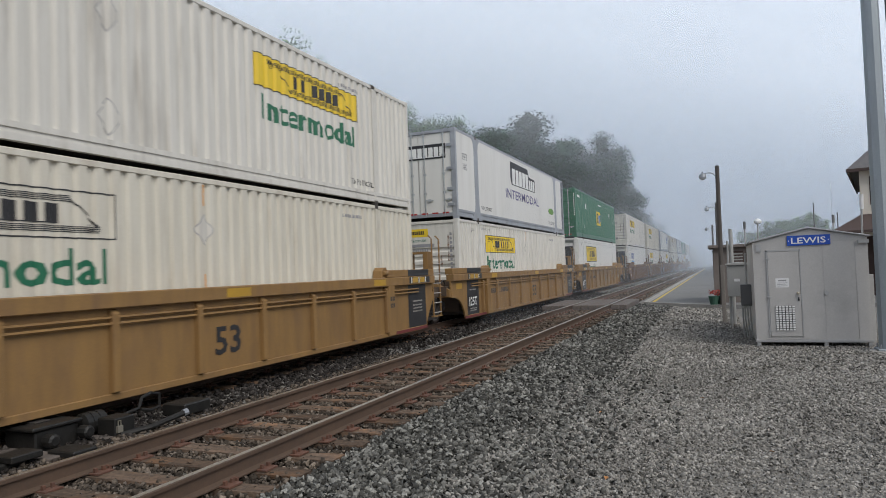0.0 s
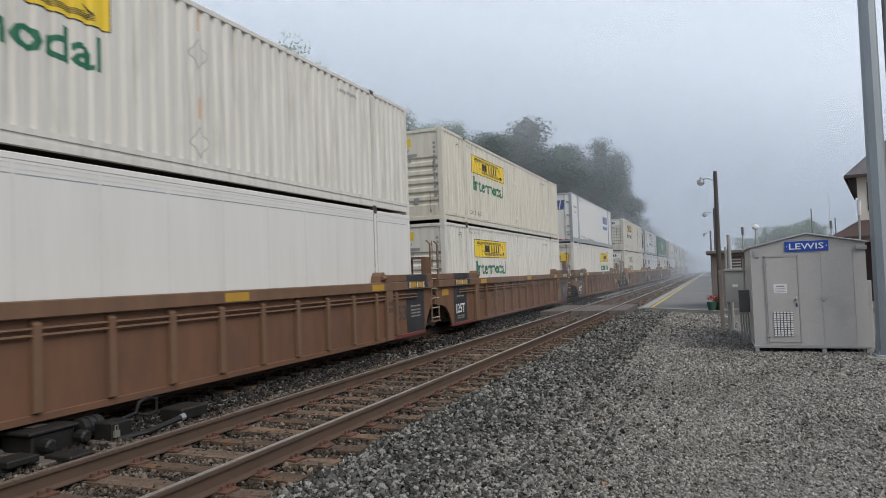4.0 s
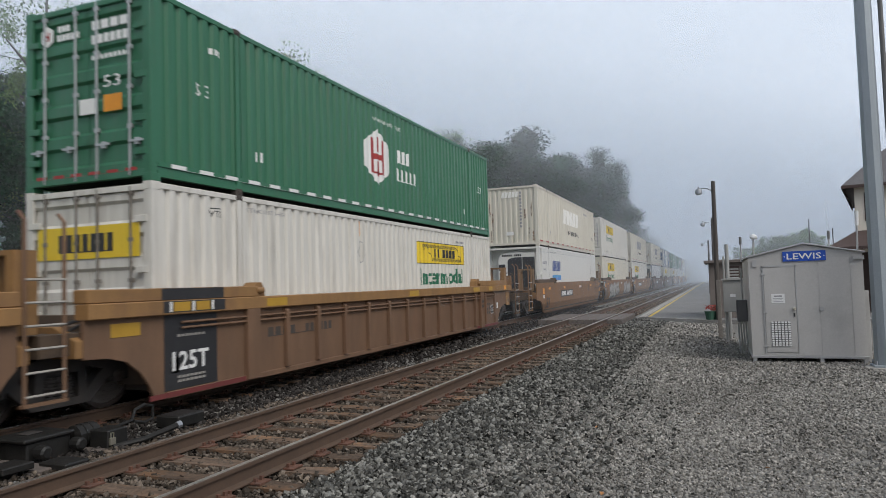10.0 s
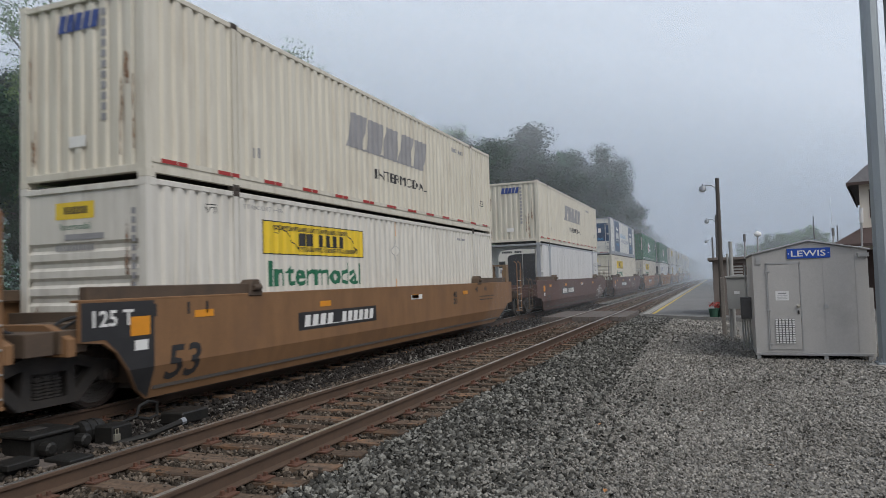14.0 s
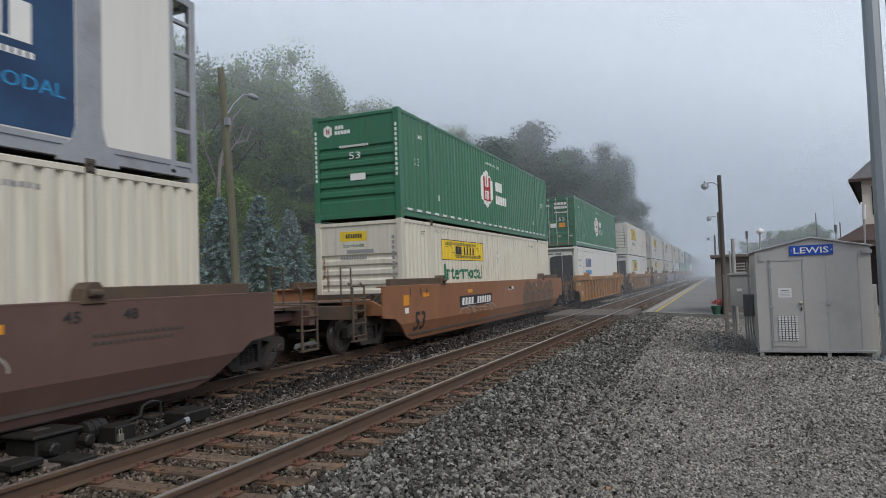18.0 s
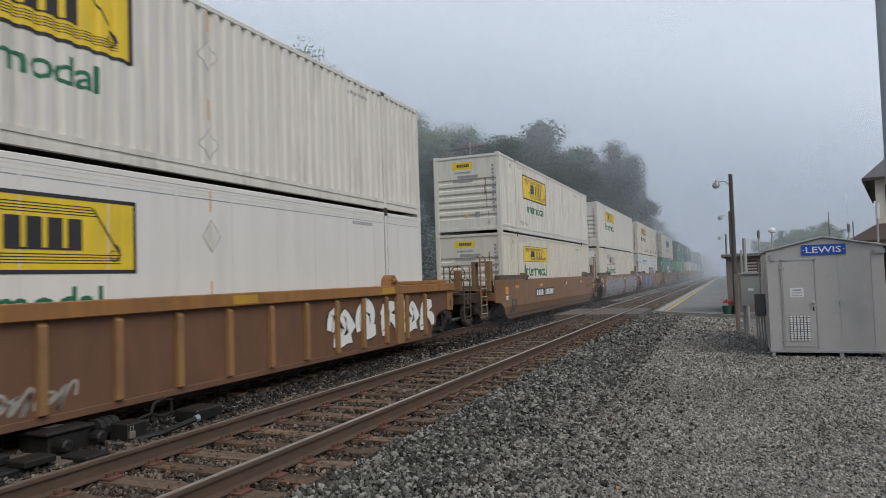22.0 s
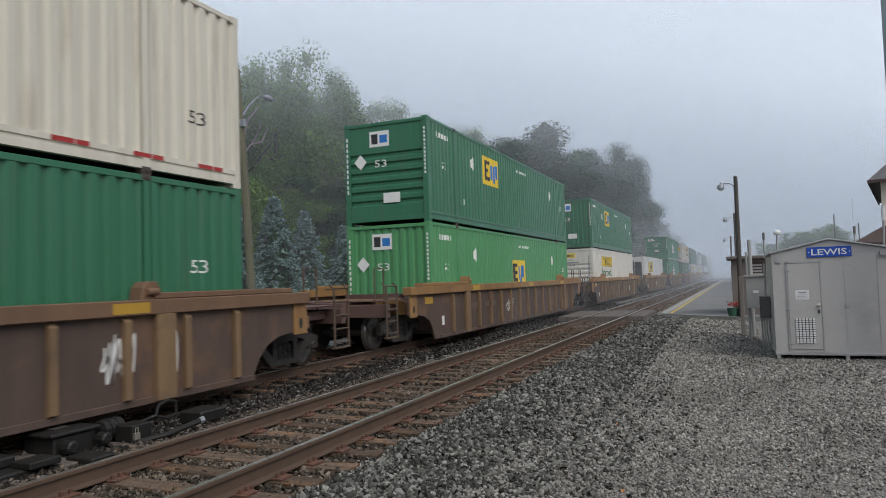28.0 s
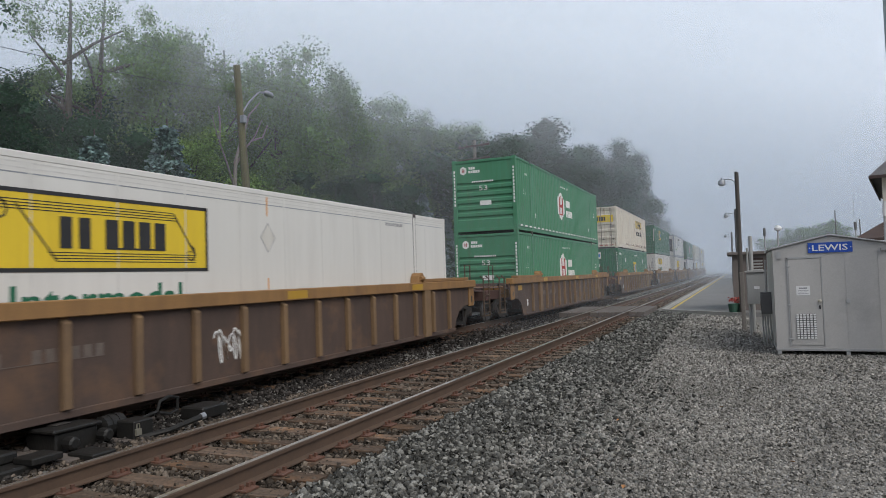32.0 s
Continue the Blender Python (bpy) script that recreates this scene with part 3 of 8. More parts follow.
def scatter(rng, x0, x1, y0, y1, count, lift=0.0, rough=0.02):
    x, y = rng.uniform(x0, x1, count), rng.uniform(y0, y1, count)
    z = np.array([ground_z(a) for a in x]) + lift + rng.uniform(-rough, rough, count)
    return np.stack([x, y, z], 1)


def make_stones():
    rng = np.random.default_rng(5)

    def lay(name, label, mat, bands, sharp):
        ps, ss = [], []
        for x0, x1, y0, y1, per_m2, size, lift in bands:
            n = int((x1 - x0) * (y1 - y0) * per_m2)
            ps.append(scatter(rng, x0, x1, y0, y1, n, lift, size * 0.35))
            ss.append(size * rng.uniform(0.6, 1.35, n))
        stones(name, label, mat, np.concatenate(ps), np.concatenate(ss), rng, sharp)

    lay("ballast", "loose blue-grey broken ballast stones beside the track", "ballast", [(-3.60, -1.75, -6, 3.5, 160, 0.06, 0.012), (-3.60, -1.75, 3.5, 9, 1000, 0.055, 0.012), (-3.60, -1.75, 9, 18, 650, 0.06, 0.012), (-3.55, -1.9, 18, 32, 260, 0.08, 0.01), (-1.75, -1.1, 3.8, 14, 260, 0.055, 0.012), (-1.1, -0.5, 3.8, 12, 90, 0.05, 0.012), (-6.6, -6.15, 14, 45, 130, 0.08, 0.0), (-6.9, -6.15, 45, 90, 50, 0.12, 0.0)], True)
    lay("brown_ballast", "brown-dusted ballast between the sleepers", "brown_ballast", [(-6.15, -3.6, -6, 3.5, 140, 0.06, 0.02), (-6.75, -6.15, 4, 14, 420, 0.055, 0.0), (-6.15, -3.6, 3.5, 10, 620, 0.05, 0.022), (-6.15, -3.6, 10, 22, 380, 0.06, 0.02), (-6.15, -3.6, 22, 50, 110, 0.09, 0.015), (-6.15, -3.6, 50, 90, 40, 0.12, 0.01)], True)
    # darker oily stones, coloured for the shade beneath and beside the train
    lay("oily_ballast", "oily ballast under the train, its colour darkened for the train's shade", "oily_ballast", [(-11.6, -7.35, 3.5, 16, 260, 0.065, 0.02), (-11.6, -7.35, 16, 45, 90, 0.10, 0.02), (-7.35, -6.6, 4, 14, 420, 0.055, 0.0), (-7.35, -6.6, 14, 45, 130, 0.08, 0.0)], True)
    lay("gravel", "pale grey trampled gravel", "gravel", [(-1.95, 3.4, -6, 4.0, 160, 0.05, 0.006), (-2.35, -1.95, 4.0, 12, 450, 0.045, 0.02), (-1.95, 0.4, 4.2, 8, 2300, 0.034, 0.006), (-1.95, 1.2, 8, 13, 1600, 0.036, 0.006), (0.4, 3.4, 4.2, 8, 2000, 0.034, 0.006), (1.2, 4.2, 8, 13, 1400, 0.038, 0.006), (-1.95, 4.8, 13, 20, 700, 0.05, 0.006), (-1.95, 0.5, 20, 31.5, 200, 0.08, 0.006)], True)


def make_track(x, label, near):
    tr = thing("track", label, "railway track", Matrix.Translation((x, 0, 0)), kind="structure")
    prof = [(-0.07, -0.178), (0.07, -0.178), (0.07, -0.166), (0.012, -0.148), (0.010, -0.045), (0.036, -0.036), (0.036, -0.006), (0.030, 0.0), (-0.030, 0.0), (-0.036, -0.006), (-0.036, -0.036), (-0.010, -0.045), (-0.012, -0.148), (-0.07, -0.166)]
    for s in (-1, 1):
        rail = part("rail", once("rail", lambda: Geo().prism([(p, q) for p, q in prof], -60, 700, "y").mesh("rail")), M["rail"], tr, "rust-brown steel rail", Matrix.Translation((s * 0.7525, 0, 0)))
        part("running_surface", once("running", lambda: Geo().box(-0.027, 0.027, -60, 700, -0.002, 0.0025).mesh("running_surface")), M["railhead"], rail, "polished rail top")
    rnd = random.Random(7 if near else 8)
    variants = []
    for k in range(4):
        g = Geo().box(-1.29, 1.29, -0.115, 0.115, -0.36, -0.187)
        me = g.mesh("sleeper")
        bm = bmesh.new()
        bm.from_mesh(me)
        bmesh.ops.bisect_plane(bm, geom=bm.verts[:] + bm.edges[:] + bm.faces[:], plane_co=(0.9, 0, 0), plane_no=(1, 0, 0))
        bmesh.ops.bisect_plane(bm, geom=bm.verts[:] + bm.edges[:] + bm.faces[:], plane_co=(-0.9, 0, 0), plane_no=(1, 0, 0))
        for v in bm.verts:
            v.co += Vector((rnd.uniform(-0.03, 0.03), rnd.uniform(-0.014, 0.014), rnd.uniform(-0.012, 0.004)))
        bm.to_mesh(me)
        bm.free()
        variants.append(me)
    plates, far = Geo(), Geo()
    y, count = -8.0, 0
    while y < 160:
        sx, turn = rnd.uniform(-0.05, 0.05), rnd.uniform(-1.2, 1.2)
        if count < 145:
            part("sleeper", variants[count % 4], M["sleeper"], tr, m=pose(sx, y, 0, 0, 0, turn))
        else:
            far.box(-1.29 + sx, 1.29 + sx, y - 0.115, y + 0.115, -0.36, -0.187)
        if y < 45:
            for s in (-1, 1):
                plates.box(s * 0.7525 - 0.18, s * 0.7525 + 0.18, y - 0.09, y + 0.09, -0.187, -0.172)
                for d in (-0.10, 0.10):
                    plates.box(s * 0.7525 + d - 0.014, s * 0.7525 + d + 0.014, y - 0.06, y - 0.03, -0.175, -0.135)
                    plates.box(s * 0.7525 + d - 0.014, s * 0.7525 + d + 0.014, y + 0.03, y + 0.06, -0.175, -0.135)
                if near and count % 3 == 0:       # rail anchors
                    plates.box(s * 0.7525 - 0.09, s * 0.7525 + 0.09, y + 0.12, y + 0.15, -0.20, -0.155)
        y += 0.535 * rnd.uniform(0.95, 1.05)
        count += 1
    tagged(part("tie_plates", plates, M["plate"], tr, "rusty tie plates and spikes"), kind="stuff")
    tagged(part("far_sleepers", far, M["sleeper"], tr), kind="stuff")


make_ground()
make_track(NEAR_X, "rusty-sided railway track on weathered wooden sleepers", True)
make_track(FAR_X, "railway track under the passing train", False)
make_stones()

# fog: thin sheets of droplets hung across the line, leaned back to catch skylight
FOG = (18, 25, 32, 40, 49, 59, 70, 82, 96, 113, 134, 161, 200, 250)
LEAN = radians(50)


def make_fog():
    for k, y in enumerate(FOG):
        deep = (FOG[k + 1] if k + 1 < len(FOG) else y + 120) - y
        share = 1 - math.exp(-(0.0024 if y < 44 else 0.0032 if y < 80 else 0.0085 if y < 130 else 0.012) * deep)
        g = Geo().add([Matrix.Rotation(LEAN, 3, "Z") @ Vector(p) for p in ((-600, y, -3), (600, y, -3), (600, y + 95, 160), (-600, y + 95, 160))], [(0, 1, 2, 3)])
        solid("fog", g, fog_material("fog_veil", share, 10.5 if y < 45 else 0.4 if y < 100 else 0.0), "thin drifting sheet of grey morning fog", "fog", "fog over the line", "stuff")


make_fog()

# ---- containers: local x across the train, y from the leading end backwards, z up from the floor ----
LEN, TALL, HALF = 16.154, 2.896, 1.2955
SECTIONS = ((0.12, 1.90), (2.08, 14.07), (14.25, 16.03))


def folds(style):
    """The side wall in plan: (y, x) from end to end."""
    if style != "corr":
        a, out = HALF - 0.006, [(0.12, HALF - 0.006)]
        for k in range(1, 13):       # riveted panel joints
            y = 0.12 + k * 15.91 / 13
            out += [(y - 0.024, a), (y - 0.02, a + 0.0022), (y + 0.02, a + 0.0022), (y + 0.024, a)]
        return out + [(16.03, a)]
    out = []
    for a, b in SECTIONS:
        n = round((b - a) / 0.27)
        p = (b - a) / n
        for k in range(n):
            y = a + k * p
            out += [(y, HALF - 0.008), (y + 0.44 * p, HALF - 0.008), (y + 0.59 * p, HALF - 0.055), (y + 0.85 * p, HALF - 0.055)]
        out.append((b, HALF - 0.008))
        if b < 15:      # recess behind the lifting post
            out += [(b + 0.004, HALF - 0.075), (b + 0.176, HALF - 0.075)]
    return out


def wall_x(style, y):
    fs = folds(style)
    for (y0, x0), (y1, x1) in zip(fs, fs[1:]):
        if y0 <= y <= y1:
            return x0 + (x1 - x0) * (y - y0) / max(1e-6, y1 - y0)
    return HALF - 0.006


def side_mesh(style, sign, start=0.0, stop=LEN):
    g = Geo()
    fs = [p for p in folds(style) if start <= p[0] <= stop]
    if start:
        fs.insert(0, (start, HALF - 0.006))
    if stop < LEN:
        fs.append((stop, HALF - 0.006))
    z0, z1 = 0.29, 2.80
    vs = [(sign * x, y, z) for y, x in fs for z in (z0, z1)] + [(sign * (HALF - 0.08), y, z) for y in (fs[0][0], fs[-1][0]) for z in (z0, z1)]
    n = len(fs)
    q = [(2 * i, 2 * i + 2, 2 * i + 3, 2 * i + 1) for i in range(n - 1)] + [(2 * n, 2 * n + 1, 2 * n + 3, 2 * n + 2)]
    g.add(vs, q if sign > 0 else [f[::-1] for f in q])
    return g.mesh("side_panel")


def between(ring, a, b):
    """A flat ring of (y, z), cut down to the strip from y = a to y = b."""
    for edge, keep in ((a, 1), (b, -1)):
        out = []
        for i, q in enumerate(ring):
            p = ring[i - 1]
            dp, dq = (p[0] - edge) * keep, (q[0] - edge) * keep
            if (dp < 0) != (dq < 0):
                k = dp / (dp - dq)
                out.append((edge, p[1] + (q[1] - p[1]) * k))
            if dq >= 0:
                out.append(q)
        ring = out
        if len(ring) < 3:
            return None
    return ring


def decal_mesh(style, flat, faces, lay):
    """Paint on the near side: flat outlines (y, z) laid over the wall's folds."""
    g = Geo()
    ys = sorted({p[0] for p in folds(style)}) if style == "corr" else []
    lo, hi = min(p[0] for p in flat), max(p[0] for p in flat)
    cuts = [lo - 0.01] + [y for y in ys if lo < y < hi] + [hi + 0.01]
    for f in faces:
        ring = [flat[i] for i in f]
        a, b = min(p[0] for p in ring), max(p[0] for p in ring)
        for y0, y1 in zip(cuts, cuts[1:]):
            if y1 > a and y0 < b:
                cut = between(ring, y0, y1)
                if cut:
                    area = sum(cut[i - 1][0] * q[1] - q[0] * cut[i - 1][1] for i, q in enumerate(cut))
                    n = len(cut)
                    mid = 0.5 * (max(y0, a) + min(y1, b))
                    slope = (wall_x(style, min(y1, b) - 1e-4) - wall_x(style, max(y0, a) + 1e-4)) / max(1e-5, min(y1, b) - max(y0, a) - 2e-4)
                    x_mid = wall_x(style, mid)
                    g.add([(x_mid + slope * (y - mid) + 0.003 * lay, y, z) for y, z in cut], [tuple(range(n)) if area > 0 else tuple(range(n - 1, -1, -1))])
    return g.mesh("marking")


def decal(name, box, style, key, flat, faces, mat, lay=1, label=""):
    me = once(("decal", style, lay, *key), lambda: decal_mesh(style, flat, faces, lay))
    return part(name, me, M[mat], box, label)


def quads(rects):
    """Outlines of upright rectangles, (y0, y1, z0, z1), with an optional lean."""
    flat, faces, last = [], [], None
    for r in rects:
        y0, y1, z0, z1 = r[:4]
        s = r[4] if len(r) > 4 else 0.0
        n = len(flat)
        flat += [(y0, z0), (y1, z0), (y1 + s, z1), (y0 + s, z1)]
        faces.append((n, n + 1, n + 2, n + 3))
        if last and last[2] == z0 and 0 < y0 - last[1] < 0.5 and len(rects) > 2:      # a thin foot ties the bars of a row together
            m, e = len(flat), 0.06 * (z1 - z0)
            flat += [(last[1], z0 + e), (y0, z0 + e)]
            faces.append((last[3], n, m + 1, m))
        last = (y0, y1, z0, n + 1)
    return flat, faces


def rects(name, box, style, rr, mat, lay=1, label=""):
    flat, faces = quads(rr)
    return decal(name, box, style, ("rects", *rr), flat, faces, mat, lay, label)


def words(name, box, style, text, y, z, height, width, mat, lay=1, bold=0.0, slant=0.0, label=""):
    key = ("words", text, y, z, height, width, bold, slant)
    k = ("decal", style, lay, *key)
    if k not in CACHE:
        flat, faces = letters(text, height, width, bold, slant)
        CACHE[k] = decal_mesh(style, [(y + p, z + q) for p, q in flat], faces, lay)
    return part(name, CACHE[k], M[mat], box, label)


def blocks(y0, y1, z0, z1, n, gap=0.16, lean=0.0):
    """n plain bars in a row, in place of a name."""
    p = (y1 - y0) / n
    return [(y0 + i * p + gap * p / 2, y0 + (i + 1) * p - gap * p / 2, z0, z1, lean) for i in range(n)]


def small_print(box, style, y, z, w, h, mat="grey_mark", n=9):
    rects("small_print", box, style, blocks(y, y + w, z, z + h, n, 0.35), mat)


# ends, built in the plane y = 0 facing -y
def nose_end():
    g = Geo()
    prof = [(0.03, 0.18), (0.03, 0.42)]
    z = 0.42
    for k in range(6):
        prof += [(0.03, z + 0.10), (0.075, z + 0.15), (0.075, z + 0.21), (0.03, z + 0.26)]
        z += 0.265
    prof += [(0.03, 2.78)]
    xs = (-1.14, 1.14)
    vs = [(x, y, zz) for y, zz in prof for x in xs]
    g.add(vs, [(2 * i, 2 * i + 1, 2 * i + 3, 2 * i + 2) for i in range(len(prof) - 1)])
    return g.mesh("end_panel")


def ribbed_end():
    g = Geo()
    vs, n = [], 9
    p = 2.28 / n
    for k in range(n):
        x = -1.14 + k * p
        vs += [(x, 0.03), (x + 0.45 * p, 0.03), (x + 0.57 * p, 0.07), (x + 0.88 * p, 0.07)]
    vs.append((1.14, 0.03))
    g.add([(x, y, z) for x, y in vs for z in (0.18, 2.78)], [(2 * i, 2 * i + 1, 2 * i + 3, 2 * i + 2)[::-1] for i in range(len(vs) - 1)])
    return g.mesh("end_panel")


def door_leaf(ribs):
    g = Geo()
    prof = [(0.035, 0.16)]
    if ribs:
        for k in range(5):
            z = 0.30 + k * 0.50
            prof += [(0.035, z), (0.075, z + 0.05), (0.075, z + 0.30), (0.035, z + 0.35)]
    prof.append((0.035, 2.76))
    vs = [(x, y, z) for y, z in prof for x in (0.012, 1.15)]
    g.add(vs, [(2 * i, 2 * i + 1, 2 * i + 3, 2 * i + 2) for i in range(len(prof) - 1)])
    g.box(0.012, 1.15, 0.08, 0.11, 0.16, 2.76)
    return g.mesh("door")


def lock_rod():
    g = Geo().tube([(0, 0.01, 0.10), (0, 0.01, 2.84)], 0.019, 8)
    for z in (0.16, 0.85, 1.45, 2.05, 2.74):
        g.box(-0.045, 0.045, 0.0, 0.04, z - 0.03, z + 0.03)
    g.box(-0.02, 0.27, -0.012, 0.004, 0.60, 0.635).box(0.10, 0.18, -0.005, 0.035, 0.56, 0.66)
    return g.mesh("lock_rod")


def end_text(box, key, text, x, z, h, w, mat, y=0.026):
    def make():
        flat, faces = letters(text, h, w)
        g = Geo().add([(x + a, y, z + b) for a, b in flat], faces)
        return g.mesh("lettering")
    return part("lettering", once(("endtext", key, text, x, z, h), make), M[mat], box)


def end_rects(name, box, key, rr, mat, y=0.027, label=""):
    def make():
        flat, faces = quads(rr)
        return Geo().add([(a, y, b) for a, b in flat], faces).mesh("marking")
    return part(name, once(("endrect", key, y, *rr), make), M[mat], box, label)


def diamond(box, style, y, z, r, mat="mark_white"):
    decal("placard_holder", box, style, ("dia", y, z, r), [(y - r, z), (y, z - r * 1.25), (y + r, z), (y, z + r * 1.25)], [(0, 1, 2, 3)], mat, 2)


def frame_parts(box, paint, post_paint, style, start=0.0, stop=LEN):
    """Posts, rails, castings, roof and floor that every container has."""
    pm, qm = M[paint], M[post_paint]
    post = once("corner_post", lambda: Geo().prism([(-0.16, 0.0), (0.0, 0.0), (0.0, 0.12), (-0.04, 0.12), (-0.04, 0.05), (-0.16, 0.05)], 0.11, 2.79, "z").mesh("corner_post", 0.006))
    cast = once("corner_casting", lambda: Geo().box(-0.162, 0.003, -0.003, 0.178, 0, 0.118).box(-0.12, -0.05, -0.005, 0.0, 0.03, 0.09).mesh("corner_casting", 0.008))
    for sx, sy in ((1, 0), (-1, 0), (1, 1), (-1, 1)):
        turn = Matrix.Translation((sx * HALF, LEN * sy, 0)) @ Matrix.Diagonal((sx, -1 if sy else 1, 1, 1))
        part("corner_post", post, qm, box, m=turn)
        part("corner_casting", cast, qm, box, m=turn)
        if sx > 0 or sy == 0:
            part("corner_casting", cast, qm, box, m=Matrix.Translation((0, 0, 2.778)) @ turn)
    for s in (1, -1):
        low = once(("bottom_rail", s), lambda: Geo().prism([(s * a, b) for a, b in ((HALF - 0.09, 0.07), (HALF, 0.07), (HALF, 0.16), (HALF - 0.022, 0.165), (HALF - 0.022, 0.22), (HALF - 0.003, 0.225), (HALF - 0.003, 0.30), (HALF - 0.09, 0.30))], 0.13, LEN - 0.13, "y").mesh("bottom_rail"))
        top = once(("top_rail", s), lambda: Geo().box(s * (HALF - 0.06), s * HALF, 0.13, LEN - 0.13, 2.79, 2.882).mesh("top_rail", 0.01))
        part("bottom_rail", low, qm, box)
        part("top_rail", top, qm, box)
        part("side_panel", once(("side", style, s, start, stop), lambda: side_mesh(style, s, start, stop)), pm, box)
    if style == "smooth":
        for k in range(1, 13):
            y = 0.12 + k * 15.91 / 13
            rects("panel_seam", box, style, [(y - 0.009, y + 0.009, 0.34, 2.60)], "seam", 0.5)
        for z in (2.62, 2.68, 2.745):
            rects("rail_groove", box, style, [(0.15, 16.0, z, z + 0.016)], "steel" if z < 2.65 else "seam", 0.5)
    for y in (1.99, LEN - 1.99):
        if style == "smooth":
            # dark strip either side of the post paints the shadow of its groove
            part("post_seam", once(("post_seam", y), lambda: Geo().box(HALF - 0.02, HALF - 0.0045, y - 0.082, y + 0.082, 0.30, 2.80).mesh("post_seam")), M["under"], box)
        if style == "flared":
            lift = once(("flared_post", y), lambda: Geo().prism([(y - 0.48, 0.02), (y + 0.48, 0.02), (y + 0.46, 0.16), (y + 0.27, 0.32), (y + 0.20, 0.55), (y + 0.20, 2.45), (y + 0.26, 2.66), (y + 0.42, 2.80), (y + 0.42, 2.88), (y - 0.42, 2.88), (y - 0.42, 2.80), (y - 0.26, 2.66), (y - 0.20, 2.45), (y - 0.20, 0.55), (y - 0.27, 0.32), (y - 0.46, 0.16)], HALF - 0.05, HALF + 0.004).mesh("lift_post", 0.004))
            part("lift_post", lift, M["steel"], box, "flared galvanised steel post")
        else:
            lift = once(("lift_post", y), lambda: Geo().box(HALF - 0.05, HALF + 0.002, y - 0.058, y + 0.058, 0.06, 2.89).mesh("lift_post", 0.004))
            part("lift_post", lift, qm, box)
        for z in (0.0, 2.80):
            part("lift_casting", once(("lift_casting", y, z), lambda: Geo().box(HALF - 0.12, HALF + 0.006, y - 0.085, y + 0.085, z, z + 0.10).box(HALF, HALF + 0.016, y - 0.04, y + 0.04, z + 0.025, z + 0.075).mesh("lift_casting", 0.006)), M["under"], box)
    roof = once(("roof", start), lambda: Geo().box(-HALF + 0.06, HALF - 0.06, max(0.1, start), LEN - 0.1, 2.83, 2.868).mesh("roof"))
    part("roof", roof, pm, box)
    part("floor", once("boxfloor", lambda: Geo().box(-HALF + 0.06, HALF - 0.06, 0.1, LEN - 0.1, 0.10, 0.15).mesh("floor")), M["under"], box)
    for y in (0, LEN - 0.10):
        part("end_sill", once(("end_sill", y), lambda: Geo().box(-1.15, 1.15, y, y + 0.10, 0.075, 0.19).mesh("end_sill", 0.006)), qm, box)
        part("end_header", once(("end_header", y), lambda: Geo().box(-1.15, 1.15, y, y + 0.10, 2.77, 2.862).mesh("end_header", 0.006)), qm, box)
    if stop < LEN:      # the machine's open frame trails
        part("bulkhead", once("rear_bulkhead", lambda: Geo().box(-HALF + 0.01, HALF - 0.01, stop, stop + 0.06, 0.1, 2.78).mesh("bulkhead")), pm, box)
        part("frame_post", once("rear_post", lambda: Geo().box(1.2, HALF, stop - 0.01, stop + 0.09, 0.1, 2.79).mesh("frame_post", 0.01)), qm, box)
        for z in (0.75, 1.35, 1.95, 2.45):
            part("frame_bar", once(("rear_bar", z), lambda: Geo().box(1.22, HALF - 0.01, stop + 0.09, LEN - 0.12, z, z + 0.07).mesh("frame_bar", 0.01)), qm, box)
        part("cooling_unit", once("rear_cooler", lambda: Geo().box(-1.0, 0.98, stop + 0.06, LEN - 0.08, 0.17, 2.6).mesh("cooling_unit", 0.04)), M["grimy"], box)
    else:
        part("rear_panel", once("rear_panel", lambda: Geo().box(-1.15, 1.15, LEN - 0.06, LEN - 0.03, 0.16, 2.77).mesh("rear_panel")), pm, box)


